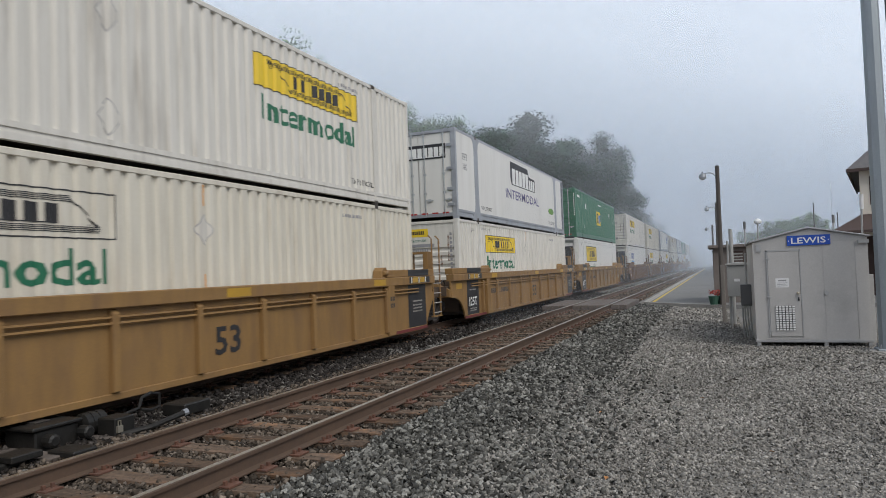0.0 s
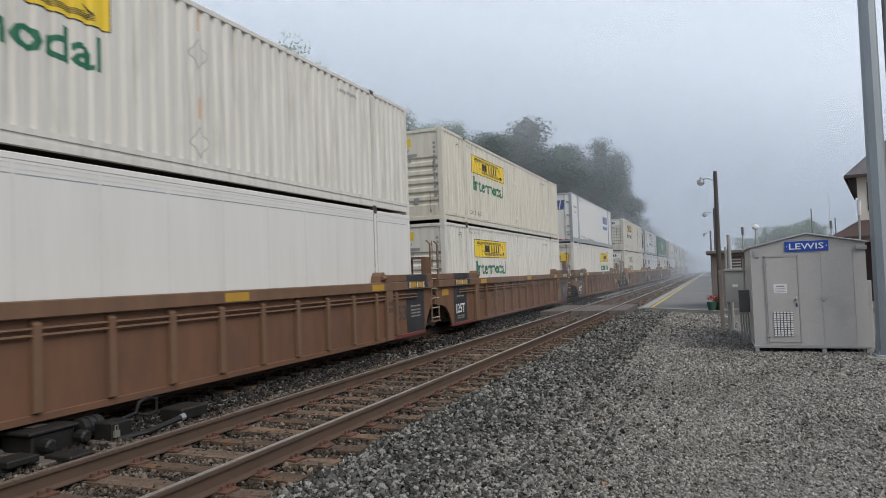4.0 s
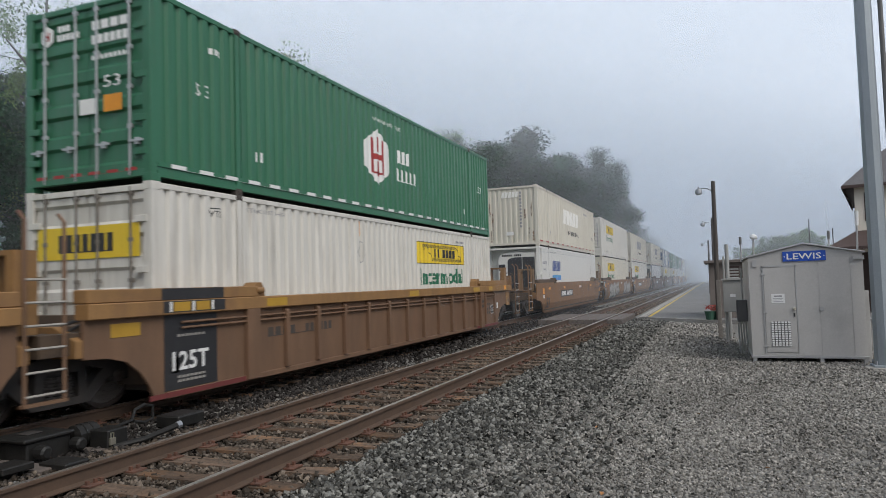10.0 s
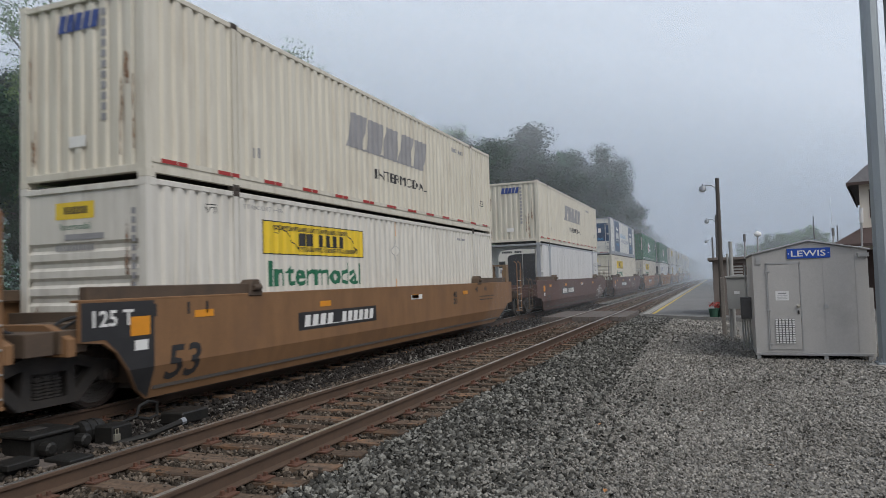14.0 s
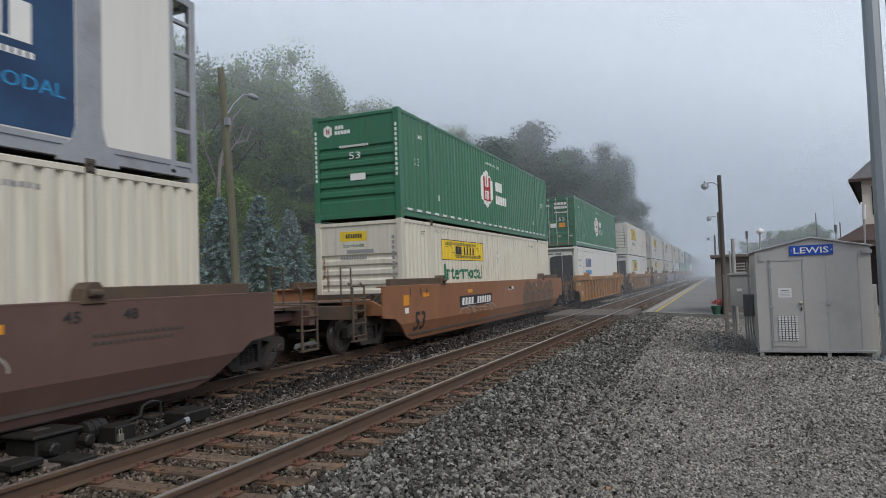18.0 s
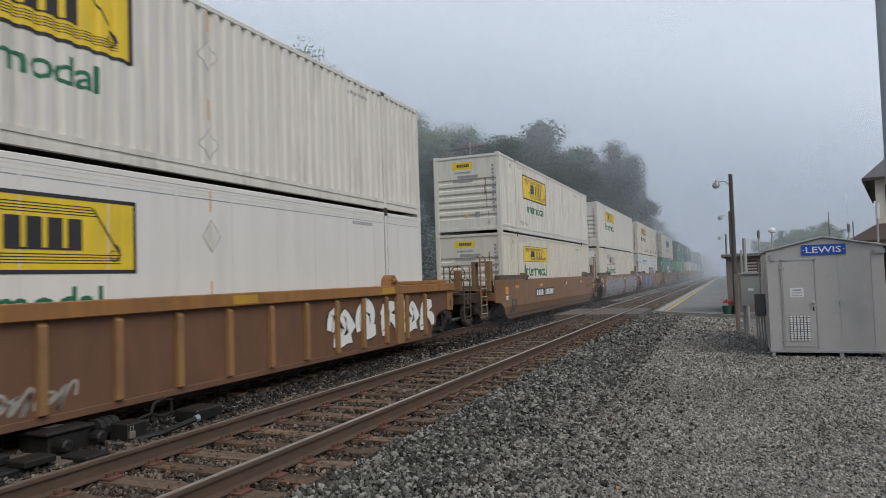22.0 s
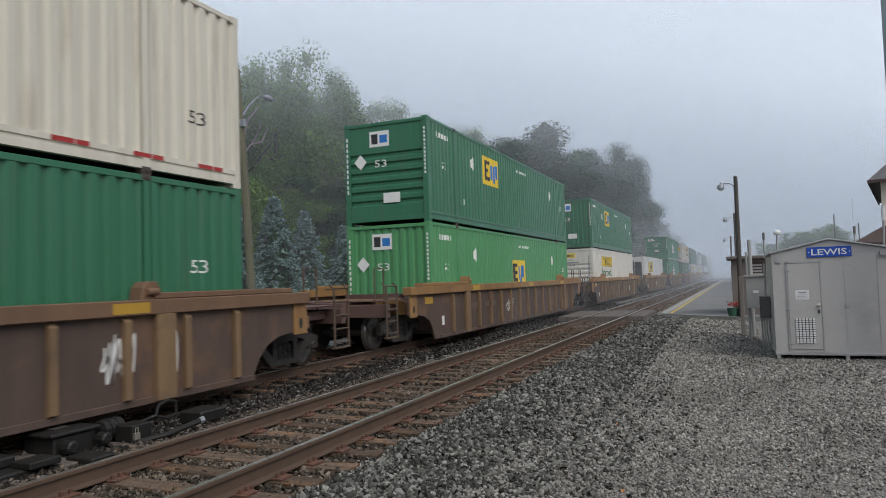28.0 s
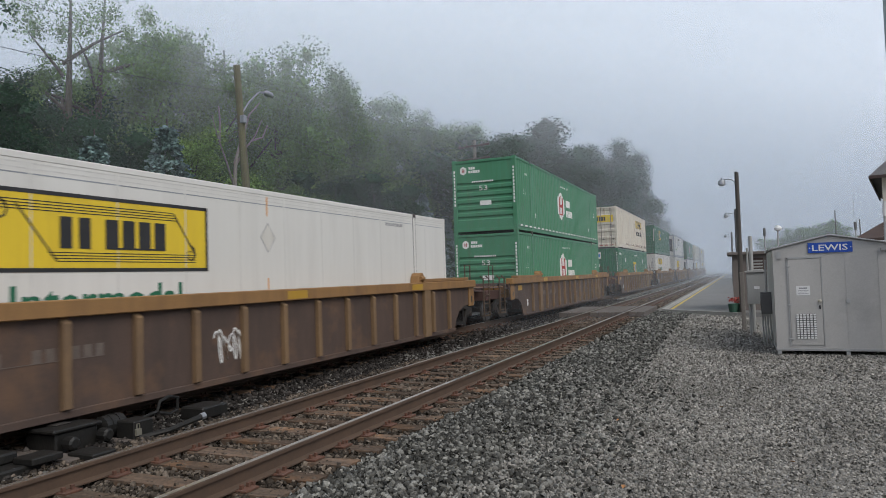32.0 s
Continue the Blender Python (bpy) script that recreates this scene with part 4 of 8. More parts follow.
def leading_end(box, end, paint, post_paint):
    if end in ("nose", "vert"):
        part("end_panel", once(("end", end), nose_end if end == "nose" else ribbed_end), M[paint], box)
    elif end == "door":
        smooth = post_paint == "steel"
        for s in (1, -1):
            silver = smooth or paint == "green"
            leaf = part("door", once(("door", smooth), lambda: door_leaf(not smooth)), M[paint], box, m=Matrix.Diagonal((s, 1, 1, 1)))
            for x in (0.22, 0.88):
                part("lock_rod", once("lock_rod", lock_rod), M["bare_steel"] if silver else M["worn_rod"], leaf, m=Matrix.Translation((x, 0, 0)))
            for z in (0.45, 0.95, 1.6, 2.35):
                part("hinge", once("hinge", lambda: Geo().box(0.98, 1.21, -0.012, 0.03, -0.05, 0.05).mesh("hinge", 0.006)), M["steel"] if smooth else M[paint], leaf, m=Matrix.Translation((0, 0, z)))
        end_rects("reflector", box, "tail", [(-1.05 + k * 0.37, -0.83 + k * 0.37, 0.17, 0.22) for k in range(6)], "red", -0.002)
    else:       # refrigeration machine in the open front frame
        part("bulkhead", once("bulkhead", lambda: Geo().box(-HALF + 0.01, HALF - 0.01, 0.56, 0.64, 0.1, 2.78).mesh("bulkhead")), M[paint], box)
        for sx in (1, -1):
            part("frame_post", once("frame_post", lambda: Geo().box(1.17, HALF, 0.50, 0.62, 0.1, 2.79).mesh("frame_post", 0.012)), M[paint], box, m=Matrix.Diagonal((sx, 1, 1, 1)))
            part("frame_bar", once("frame_bar", lambda: Geo().box(1.20, HALF - 0.005, 0.12, 0.50, 1.52, 1.62).mesh("frame_bar", 0.012)), M[paint], box, m=Matrix.Diagonal((sx, 1, 1, 1)))
        body = once("cooler", lambda: Geo().prism([(-0.78, 0.17), (1.06, 0.17), (1.06, 2.60), (0.2, 2.64), (-0.50, 2.60), (-0.68, 2.50), (-0.78, 2.28)], 0.10, 0.56, "y").mesh("cooling_unit", 0.045))
        unit = part("cooling_unit", body, M["reefer"], box, "white refrigeration machine housing")
        for key, ring, mt in (("a", [(-0.28, 0.98), (0.42, 0.83), (0.42, 2.40), (0.1, 2.40), (-0.20, 2.34), (-0.28, 2.24)], "grille"), ("b", [(0.45, 0.825), (1.03, 0.70), (1.03, 2.40), (0.45, 2.40)], "black")):
            part("grille", once(("cooler_grille", key), lambda: Geo().prism(ring, 0.07, 0.12, "y").mesh("grille", 0.012)), M[mt], unit, "dark condenser grille")
        panel = part("control_panel", once("cooler_panel", lambda: Geo().box(-0.72, -0.40, 0.085, 0.12, 1.78, 2.08).mesh("control_panel", 0.01)), M["black"], unit)
        part("screen", once("cooler_screen", lambda: Geo().box(-0.66, -0.48, 0.078, 0.086, 1.90, 2.02).mesh("screen")), M["glass"], panel)
        part("label_square", once("cooler_label", lambda: Geo().box(-0.66, -0.56, 0.092, 0.1, 1.52, 1.70).mesh("label_square")), M["grey_mark"], unit)
        part("cover_seam", once("cooler_seam", lambda: Geo().prism([(-0.77, 1.08), (0.0, 1.0), (1.05, 0.66), (1.05, 0.645), (0.0, 0.985), (-0.77, 1.065)], 0.093, 0.1, "y").mesh("cover_seam")), M["grey_mark"], unit)
        end_rects("name_strip", box, "cooler", blocks(-0.56, -0.05, 2.45, 2.54, 6, 0.16) + blocks(0.05, 0.40, 2.45, 2.54, 4, 0.16), "black", 0.092)


# markings by owner, drawn as plain shapes in their colours
def scroll(box, style, y0, y1, z0, z1, field, ink, frame=False, text_ink="black"):
    """A wide panel with a slanting banner and bars."""
    w, h = y1 - y0, z1 - z0
    if field:
        rects("logo_panel", box, style, [(y0, y1, z0, z1)], field)
    e = 0.05 if frame else 0.018
    rects("logo_border", box, style, [(y0, y1, z0, z0 + e), (y0, y1, z1 - e, z1), (y0, y0 + e, z0, z1), (y1 - e, y1, z0, z1)], ink, 2)
    for k in range(4):      # fine lines of the banner
        a = k / 3
        zz = z0 + h * (0.13 + 0.11 * a)
        rects("logo_line", box, style, [(y0 + w * (0.31 - 0.03 * a), y1 - w * 0.07, zz, zz + 0.011)], ink, 2)
        zz = z1 - h * (0.14 + 0.11 * a)
        rects("logo_line", box, style, [(y0 + w * 0.10, y1 - w * (0.19 - 0.02 * a), zz, zz + 0.011)], ink, 2)
    # the rolled ends of the banner
    for name, cy, cz in (("a", y0 + w * 0.12, z1 - h * 0.27), ("b", y1 - w * 0.10, z0 + h * 0.26)):
        spin = [(cy + 0.075 * h * (0.35 + 0.13 * i) * math.cos(i * 0.7), cz + 0.085 * h * (0.35 + 0.13 * i) * math.sin(i * 0.7)) for i in range(12)]
        ring = spin + [(cy + (p - cy) * 0.76, cz + (q - cz) * 0.76) for p, q in reversed(spin)]
        decal("logo_flourish", box, style, ("roll", name, y0, z0, w, h), ring, [(i, i + 1, 22 - i, 23 - i) for i in range(11)], ink, 2)
    rects("logo_line", box, style, [(y0 + w * 0.31, y0 + w * 0.318, z0 + h * 0.13, z1 - h * 0.18, -0.14 * w)], ink, 2)
    rects("logo_line", box, style, [(y1 - w * 0.075, y1 - w * 0.067, z0 + h * 0.24, z1 - h * 0.14, -0.115 * w)], ink, 2)
    b0, p = y0 + w * 0.31, w * 0.47
    rects("name_strip", box, style, blocks(b0, b0 + 0.30 * p, z0 + h * 0.30, z0 + h * 0.70, 2, 0.36), text_ink, 3)
    rects("name_strip", box, style, blocks(b0 + 0.38 * p, b0 + p, z0 + h * 0.30, z0 + h * 0.70, 4, 0.26), text_ink, 3)


def mark_hunt(box, style, logo, at):
    """at: where the panel begins. logo: yellow, framed, outline or old."""
    words("lettering", box, style, "WTP", 1.22, 2.46, 0.11, 0.34, "black")
    rects("small_print", box, style, [(1.24, 1.54, 2.60, 2.615)], "black")
    words("lettering", box, style, "STACK LIMIT 2 HIGH", 2.25, 2.62, 0.075, 1.15, "grey_mark")
    words("lettering", box, style, "TOP LIFT ONLY", 2.42 if at < 8 else 13.0, 0.40, 0.12, 1.2, "black")
    small_print(box, style, 12.6, 2.52, 0.9, 0.07, "grey_mark", 12)
    for y in ((8.2, 0.62), (8.2, 2.05)) if at < 8 else ((6.4, 0.62), (6.4, 2.05)):
        decal("placard_border", box, style, ("border", *y), [(y[0] - 0.21, y[1]), (y[0], y[1] - 0.265), (y[0] + 0.21, y[1]), (y[0], y[1] + 0.265)], [(0, 1, 2, 3)], "grey_mark", 1)
        diamond(box, style, y[0], y[1], 0.195, "white")
        rects("inspection_mark", box, style, [(y[0] - 0.03, y[0] + 0.0, y[1] + 0.38, y[1] + 0.72)], "orange", 1, "orange painted dash") if y[1] > 2 or at < 8 and y[1] < 1 else None
    if logo == "framed":
        scroll(box, style, at, at + 3.75, 1.47, 2.45, "yellow", "black", True)
        words("lettering", box, style, "Intermodal", at + 0.58, 0.95, 0.36, 2.62, "leaf_green", bold=0.012)
    else:
        ink = "black"
        scroll(box, style, at, at + 3.76, 1.84, 2.46, {"yellow": "yellow", "old": "old_yellow"}.get(logo), ink)
        words("lettering", box, style, "Intermodal", at + 0.18, 1.26, 0.45, 3.45, "black" if logo == "old" else "leaf_green", bold=0.02)


def mark_hunt_end(box, logo):
    if logo == "outline":
        end_rects("logo_panel", box, "he", [(-0.98, 0.98, 2.28, 2.70)], "mark_white")
        end_rects("name_strip", box, "he2", blocks(-0.55, 0.6, 2.40, 2.60, 7, 0.3), "black", 0.024)
    else:
        end_rects("logo_panel", box, "he3", [(-0.55, 0.25, 2.36, 2.62)], "yellow")
        end_rects("name_strip", box, "he4", blocks(-0.38, 0.12, 2.44, 2.55, 7, 0.3), "black", 0.024)
        end_text(box, "he5", "Intermodal", -0.45, 2.20, 0.10, 0.62, "leaf_green")
    end_rects("number_strip", box, "hev", [(0.985, 1.065, 0.75 + k * 0.135, 0.84 + k * 0.135) for k in range(13)], "grey_mark", 0.024)
    end_rects("locker", box, "he6", [(-0.35, 0.45, 2.04, 2.13)], "grey_mark", 0.02)
    end_rects("number_strip", box, "he7", blocks(-0.55, 0.25, 1.88, 1.97, 10, 0.3), "grey_mark", 0.024)
    end_rects("label_square", box, "he8", [(-0.05, 0.05, 0.60, 0.72)], "yellow", 0.02)
    end_rects("label_square", box, "he9", [(0.30, 0.48, 0.58, 0.76)], "grey_mark", 0.02)


def mark_prime(box, style, leaf_at):
    decal("logo_shadow", box, style, ("prime_shadow",), [(6.2, 2.64), (8.9, 2.62), (9.1, 2.30), (10.12, 2.26), (10.12, 1.70), (6.36, 1.70), (6.2, 1.95)], [(0, 1, 2, 3, 4, 5, 6)], "black", 1)
    rects("name_strip", box, style, blocks(6.42, 9.0, 1.74, 2.38, 5, 0.18) + blocks(9.05, 10.05, 1.74, 2.18, 3, 0.2), "mark_white", 2)
    words("lettering", box, style, "INTERMODAL", 5.48, 1.13, 0.36, 5.25, "purple", bold=0.01)
    flat = [(leaf_at + 0.58 + 0.58 * math.cos(a), 1.06 + 0.15 * math.sin(a)) for a in [k * math.tau / 20 for k in range(20)]]
    decal("leaf_logo", box, style, ("eco", leaf_at), flat, [tuple(range(20))], "leaf_logo", 2, "lime green leaf logo")
    words("lettering", box, style, "TOP LIFT ONLY", 2.4, 0.42, 0.14, 1.25, "black")
    words("lettering", box, style, "TOP LIFT ONLY", 12.6, 0.42, 0.14, 1.25, "black")
    words("lettering", box, style, "53FT", 0.62, 1.95, 0.21, 0.5, "black")
    words("lettering", box, style, "XHC", 0.66, 1.62, 0.21, 0.42, "black")


def mark_marten(box, style, y, big):
    if big:
        rects("name_strip", box, style, blocks(y + 0.08, y + 2.0, 1.72, 2.24, 6, 0.16, 0.10), "navy", 1, "navy blue slanted name bars")
        rects("blue_bar", box, style, [(y, y + 2.05, 1.26, 1.40, 0.05)], "blue", 1)
        rects("blue_bar", box, style, [(y + 0.05, y + 2.1, 1.40, 1.52, 0.05)], "sky_blue", 1)
    else:
        rects("name_strip", box, style, blocks(y, y + 2.0, 1.72, 2.24, 6, 0.16, 0.10), "navy", 1)
        rects("blue_bar", box, style, [(y, y + 2.0, 1.30, 1.42)], "navy", 1)
        rects("blue_bar", box, style, [(y, y + 2.0, 1.42, 1.54)], "sky_blue", 1)
        words("lettering", box, style, "SUPER CUBE REEFER CONTAINER", 4.6, 0.30, 0.11, 2.75, "black")
        words("lettering", box, style, "TOP LIFT ONLY", 2.72, 0.36, 0.13, 1.2, "black")
    words("lettering", box, style, "STACK LIMIT 2 HIGH", 2.30, 2.62, 0.085, 1.3, "black")
    small_print(box, style, 0.55, 2.05, 0.95, 0.13, "grey_mark", 10)
    small_print(box, style, 0.75, 1.75, 0.55, 0.08, "grey_mark", 9)


def mark_hub(box, style, d=0.0):
    decal("hexagon_logo", box, style, ("hex", d), [(7.36 + d, 0.84), (8.04 + d, 1.22), (8.04 + d, 1.84), (7.36 + d, 2.22), (6.68 + d, 1.84), (6.68 + d, 1.22)], [(0, 1, 2, 3, 4, 5)], "mark_white", 1, "white hexagon")
    rects("logo_emblem", box, style, [(6.98 + d, 7.16 + d, 1.10, 1.96), (7.56 + d, 7.74 + d, 1.10, 1.96), (7.16 + d, 7.56 + d, 1.46, 1.60)], "red", 2)
    rects("logo_emblem", box, style, [(7.30 + d, 7.42 + d, 1.64, 2.02), (7.30 + d, 7.42 + d, 1.04, 1.42)], "red", 2)
    rects("name_strip", box, style, blocks(8.42 + d, 9.25 + d, 1.56, 1.90, 3, 0.3), "mark_white", 1)
    rects("name_strip", box, style, blocks(8.36 + d, 9.72 + d, 1.08, 1.40, 5, 0.3), "mark_white", 1)
    rects("warning_stripe", box, "smooth", [(0.4 + k * 0.62, 0.72 + k * 0.62, 0.228, 0.292) for k in range(25)], "mark_white", 3)
    words("lettering", box, style, "WARNING HIGH CUBE", 7.2, 2.42, 0.09, 1.5, "mark_white")
    words("lettering", box, style, "53", 0.95, 1.50, 0.20, 0.36, "mark_white")
    words("lettering", box, style, "53", 15.0, 1.50, 0.20, 0.36, "mark_white")
    small_print(box, style, 2.5, 0.66, 0.2, 0.18, "mark_white", 2)
    small_print(box, style, 1.3, 2.28, 0.3, 0.10, "mark_white", 3)
    small_print(box, style, 13.4, 0.62, 0.2, 0.16, "mark_white", 2)


def mark_emp(box, style, y, z=1.52):
    rects("logo_panel", box, style, [(y, y + 1.6, z, z + 0.95)], "yellow", 1, "yellow square logo panel")
    rects("logo_block", box, style, [(y + 0.12, y + 0.30, z + 0.15, z + 0.82), (y + 0.30, y + 0.62, z + 0.15, z + 0.28), (y + 0.30, y + 0.55, z + 0.43, z + 0.55), (y + 0.30, y + 0.62, z + 0.70, z + 0.82)], "black", 2)
    rects("logo_block", box, style, [(y + 0.72, y + 0.90, z + 0.22, z + 0.72), (y + 0.96, y + 1.12, z + 0.12, z + 0.72, 0.06), (y + 1.20, y + 1.42, z + 0.30, z + 0.76)], "blue", 2)
    words("lettering", box, style, "53", 0.98, 1.55, 0.20, 0.36, "mark_white")
    words("lettering", box, style, "53", 15.0, 1.50, 0.20, 0.36, "mark_white")
    small_print(box, style, 0.62, 2.42, 1.0, 0.14, "mark_white", 9)
    small_print(box, style, 8.2, 2.42, 1.4, 0.09, "mark_white", 14)
    small_print(box, style, 2.5, 0.66, 0.2, 0.18, "mark_white", 2)
    diamond(box, style, 3.5, 2.05, 0.19)
    diamond(box, style, 13.2, 2.0, 0.19)


def mark_swift(box, style, ink, shadow):
    if shadow:
        rects("name_shadow", box, style, blocks(5.72, 10.2, 1.38, 2.20, 5, 0.14, 0.20), "yellow", 1)
    rects("name_strip", box, style, blocks(5.78, 10.25, 1.45, 2.26, 5, 0.16, 0.20), ink, 2)
    words("lettering", box, style, "INTERMODAL", 7.22, 0.88, 0.24, 3.1, "black")
    rects("warning_stripe", box, "smooth", [(0.3 + k * 1.24, 0.62 + k * 1.24, 0.228, 0.292) for k in range(13)], "red", 3)
    rects("warning_stripe", box, "smooth", [(0.64 + k * 1.24, 0.84 + k * 1.24, 0.228, 0.292) for k in range(13)], "red", 3)
    words("lettering", box, style, "53", 15.0, 0.9, 0.20, 0.36, "black")
    small_print(box, style, 2.5, 0.66, 0.2, 0.18, "grey_mark", 2)
    small_print(box, style, 12.4, 2.4, 1.1, 0.12, "grey_mark", 10)


def mark_kllm(box, style):
    rects("printed_panel", box, style, [(2.24, 5.1, 0.32, 2.78)], "deep_blue", 1, "midnight blue printed panel")
    rects("printed_panel", box, style, [(11.2, 13.95, 0.32, 2.78)], "deep_blue", 1, "midnight blue printed panel")
    for y in (2.95, 11.9):
        rects("name_strip", box, style, blocks(y, y + 1.5, 1.36, 1.86, 4, 0.25), "mark_white", 2)
        rects("name_strip", box, style, blocks(y, y + 1.5, 1.18, 1.26, 15, 0.3), "mark_white", 2)
        decal("running_figure", box, style, ("hounds", y), [(y + 0.1, 2.0), (y + 0.5, 2.10), (y + 1.0, 2.0), (y + 1.5, 2.12), (y + 1.1, 2.22), (y + 0.8, 2.14), (y + 0.3, 2.34)], [(0, 1, 2, 3, 4, 5, 6)], "mark_white", 2)
        words("lettering", box, style, "INTERMODAL", y, 0.80, 0.18, 1.9, "sky_blue", 2)
    words("lettering", box, style, "EXCELLENCE", 5.62, 1.58, 0.30, 3.45, "sky_blue", bold=0.01)
    words("lettering", box, style, "THROUGH", 6.1, 1.20, 0.20, 1.75, "navy")
    words("lettering", box, style, "EXECUTION", 8.0, 1.13, 0.30, 2.75, "navy", bold=0.01)
    words("lettering", box, style, "TOP LIFT ONLY", 0.62, 0.42, 0.14, 1.0, "black")
    words("lettering", box, style, "53FT", 0.62, 1.95, 0.20, 0.45, "black")
    words("lettering", box, style, "XHC", 0.66, 1.68, 0.20, 0.38, "black")


def mark_england(box, style):
    rects("name_strip", box, style, blocks(2.8, 6.15, 2.22, 2.42, 9, 0.22), "sky_blue", 1)
    rects("name_strip", box, style, blocks(2.8, 6.15, 2.06, 2.12, 26, 0.3), "grey_mark", 1)
    rects("name_strip", box, style, blocks(7.6, 12.1, 1.16, 1.72, 9, 0.25), "maroon", 1)
    decal("crest", box, style, ("crest",), [(12.6, 1.2), (13.2, 1.2), (13.2, 1.9), (12.9, 2.3), (12.6, 1.9)], [(0, 1, 2, 3, 4)], "grey_mark", 1)
    small_print(box, style, 0.6, 2.10, 0.9, 0.12, "black", 10)
    words("lettering", box, style, "WTP", 1.25, 2.42, 0.10, 0.3, "black")


def rust_band(box, style, seed, y0, y1, high, mat="rust_stain"):
    """Rust that has crept up a side from its bottom rail in ragged streaks."""
    rnd = random.Random(seed)
    flat, faces, y = [(y0, 0.302), (y0, 0.31)], [], y0
    while y < y1:
        y += rnd.uniform(0.06, 0.22)
        n = len(flat)
        flat += [(y, 0.302), (y, 0.31 + high * rnd.random() ** 4)]
        faces.append((n - 2, n, n + 1, n - 1))
    decal("rust_stain", box, style, ("rust", seed, y0, y1), flat, faces, mat, 1, "ragged brown rust stain")


def rust_runs(box, style, y0, y1):
    """Long thin rust runs down a side from its top rail."""
    rnd = random.Random(4)
    for k in range(5):
        y, w = y0 + (y1 - y0) * (k + 0.3 * rnd.random()) / 4.5, rnd.uniform(0.03, 0.055)
        left, low = [(y + rnd.uniform(-0.008, 0.008), 2.62 - 0.3 * j) for j in range(8)], 0.36 + 0.3 * rnd.random()
        flat = [q for j, (a, z) in enumerate(left) for q in ((a - w * (1 - j / 9), max(low, z)), (a + w * (1 - j / 9), max(low, z)))]
        decal("rust_stain", box, style, ("rust_run", k, y0), flat, [(2 * j + 2, 2 * j + 3, 2 * j + 1, 2 * j) for j in range(7)], "rust_run", 1, "long thin brown rust run")


def end_rust(box, seed, n):
    """Thin rust runs on the leading end, most of them near its corner posts."""
    rnd = random.Random(seed)
    for k in range(n):
        x = rnd.choice((-1.0, 0.75, 0.9, 1.0)) + rnd.uniform(-0.12, 0.08)
        z, w, high = rnd.uniform(0.2, 0.5) if k % 2 else rnd.uniform(0.8, 1.6), rnd.uniform(0.03, 0.08), rnd.uniform(0.35, 0.9)
        left = [(x - w * rnd.uniform(0.2, 0.6), z + high * u) for u in (0.0, 0.2, 0.45, 0.7, 0.9)]
        right = [(x + w * rnd.uniform(0.2, 0.6), z + high * u) for u in (0.85, 0.6, 0.35, 0.15, 0.0)]
        ring = left + [(x, z + high)] + right
        part("rust_stain", Geo().add([(p, 0.0245, q) for p, q in ring], [tuple(range(len(ring)))[::-1]]), M["rust_stain"], box)


BOXES = {      # owner: (side style, paint of panels, paint of posts, label)
    "hunt": ("corr", "white", "white", "white corrugated container with {} logo panel and green Intermodal lettering"),
    "hunt_smooth": ("smooth", "reefer", "reefer", "smooth white refrigerated container with framed yellow logo panel"),
    "prime": ("flared", "reefer", "steel", "white refrigerated container with grey posts and violet INTERMODAL lettering"),
    "marten": ("smooth", "reefer", "reefer", "white refrigerated container with slanted blue logo bars"),
    "marten_top": ("flared", "reefer", "steel", "white refrigerated container with grey posts and blue logo"),
    "kllm": ("flared", "reefer", "steel", "white refrigerated container with midnight blue printed panels"),
    "plain_reefer": ("flared", "grimy", "steel", "grimy grey white refrigerated container"),
    "hub": ("corr", "green", "green", "dark green corrugated container with white hexagon logo"),
    "emp": ("corr", "green", "green", "dark green corrugated container with yellow square logo"),
    "swift": ("corr", "cream", "cream", "cream corrugated container with slanted lettering and red stripes"),
    "england": ("smooth", "reefer", "reefer", "white container with dark red lettering and double doors"),
}


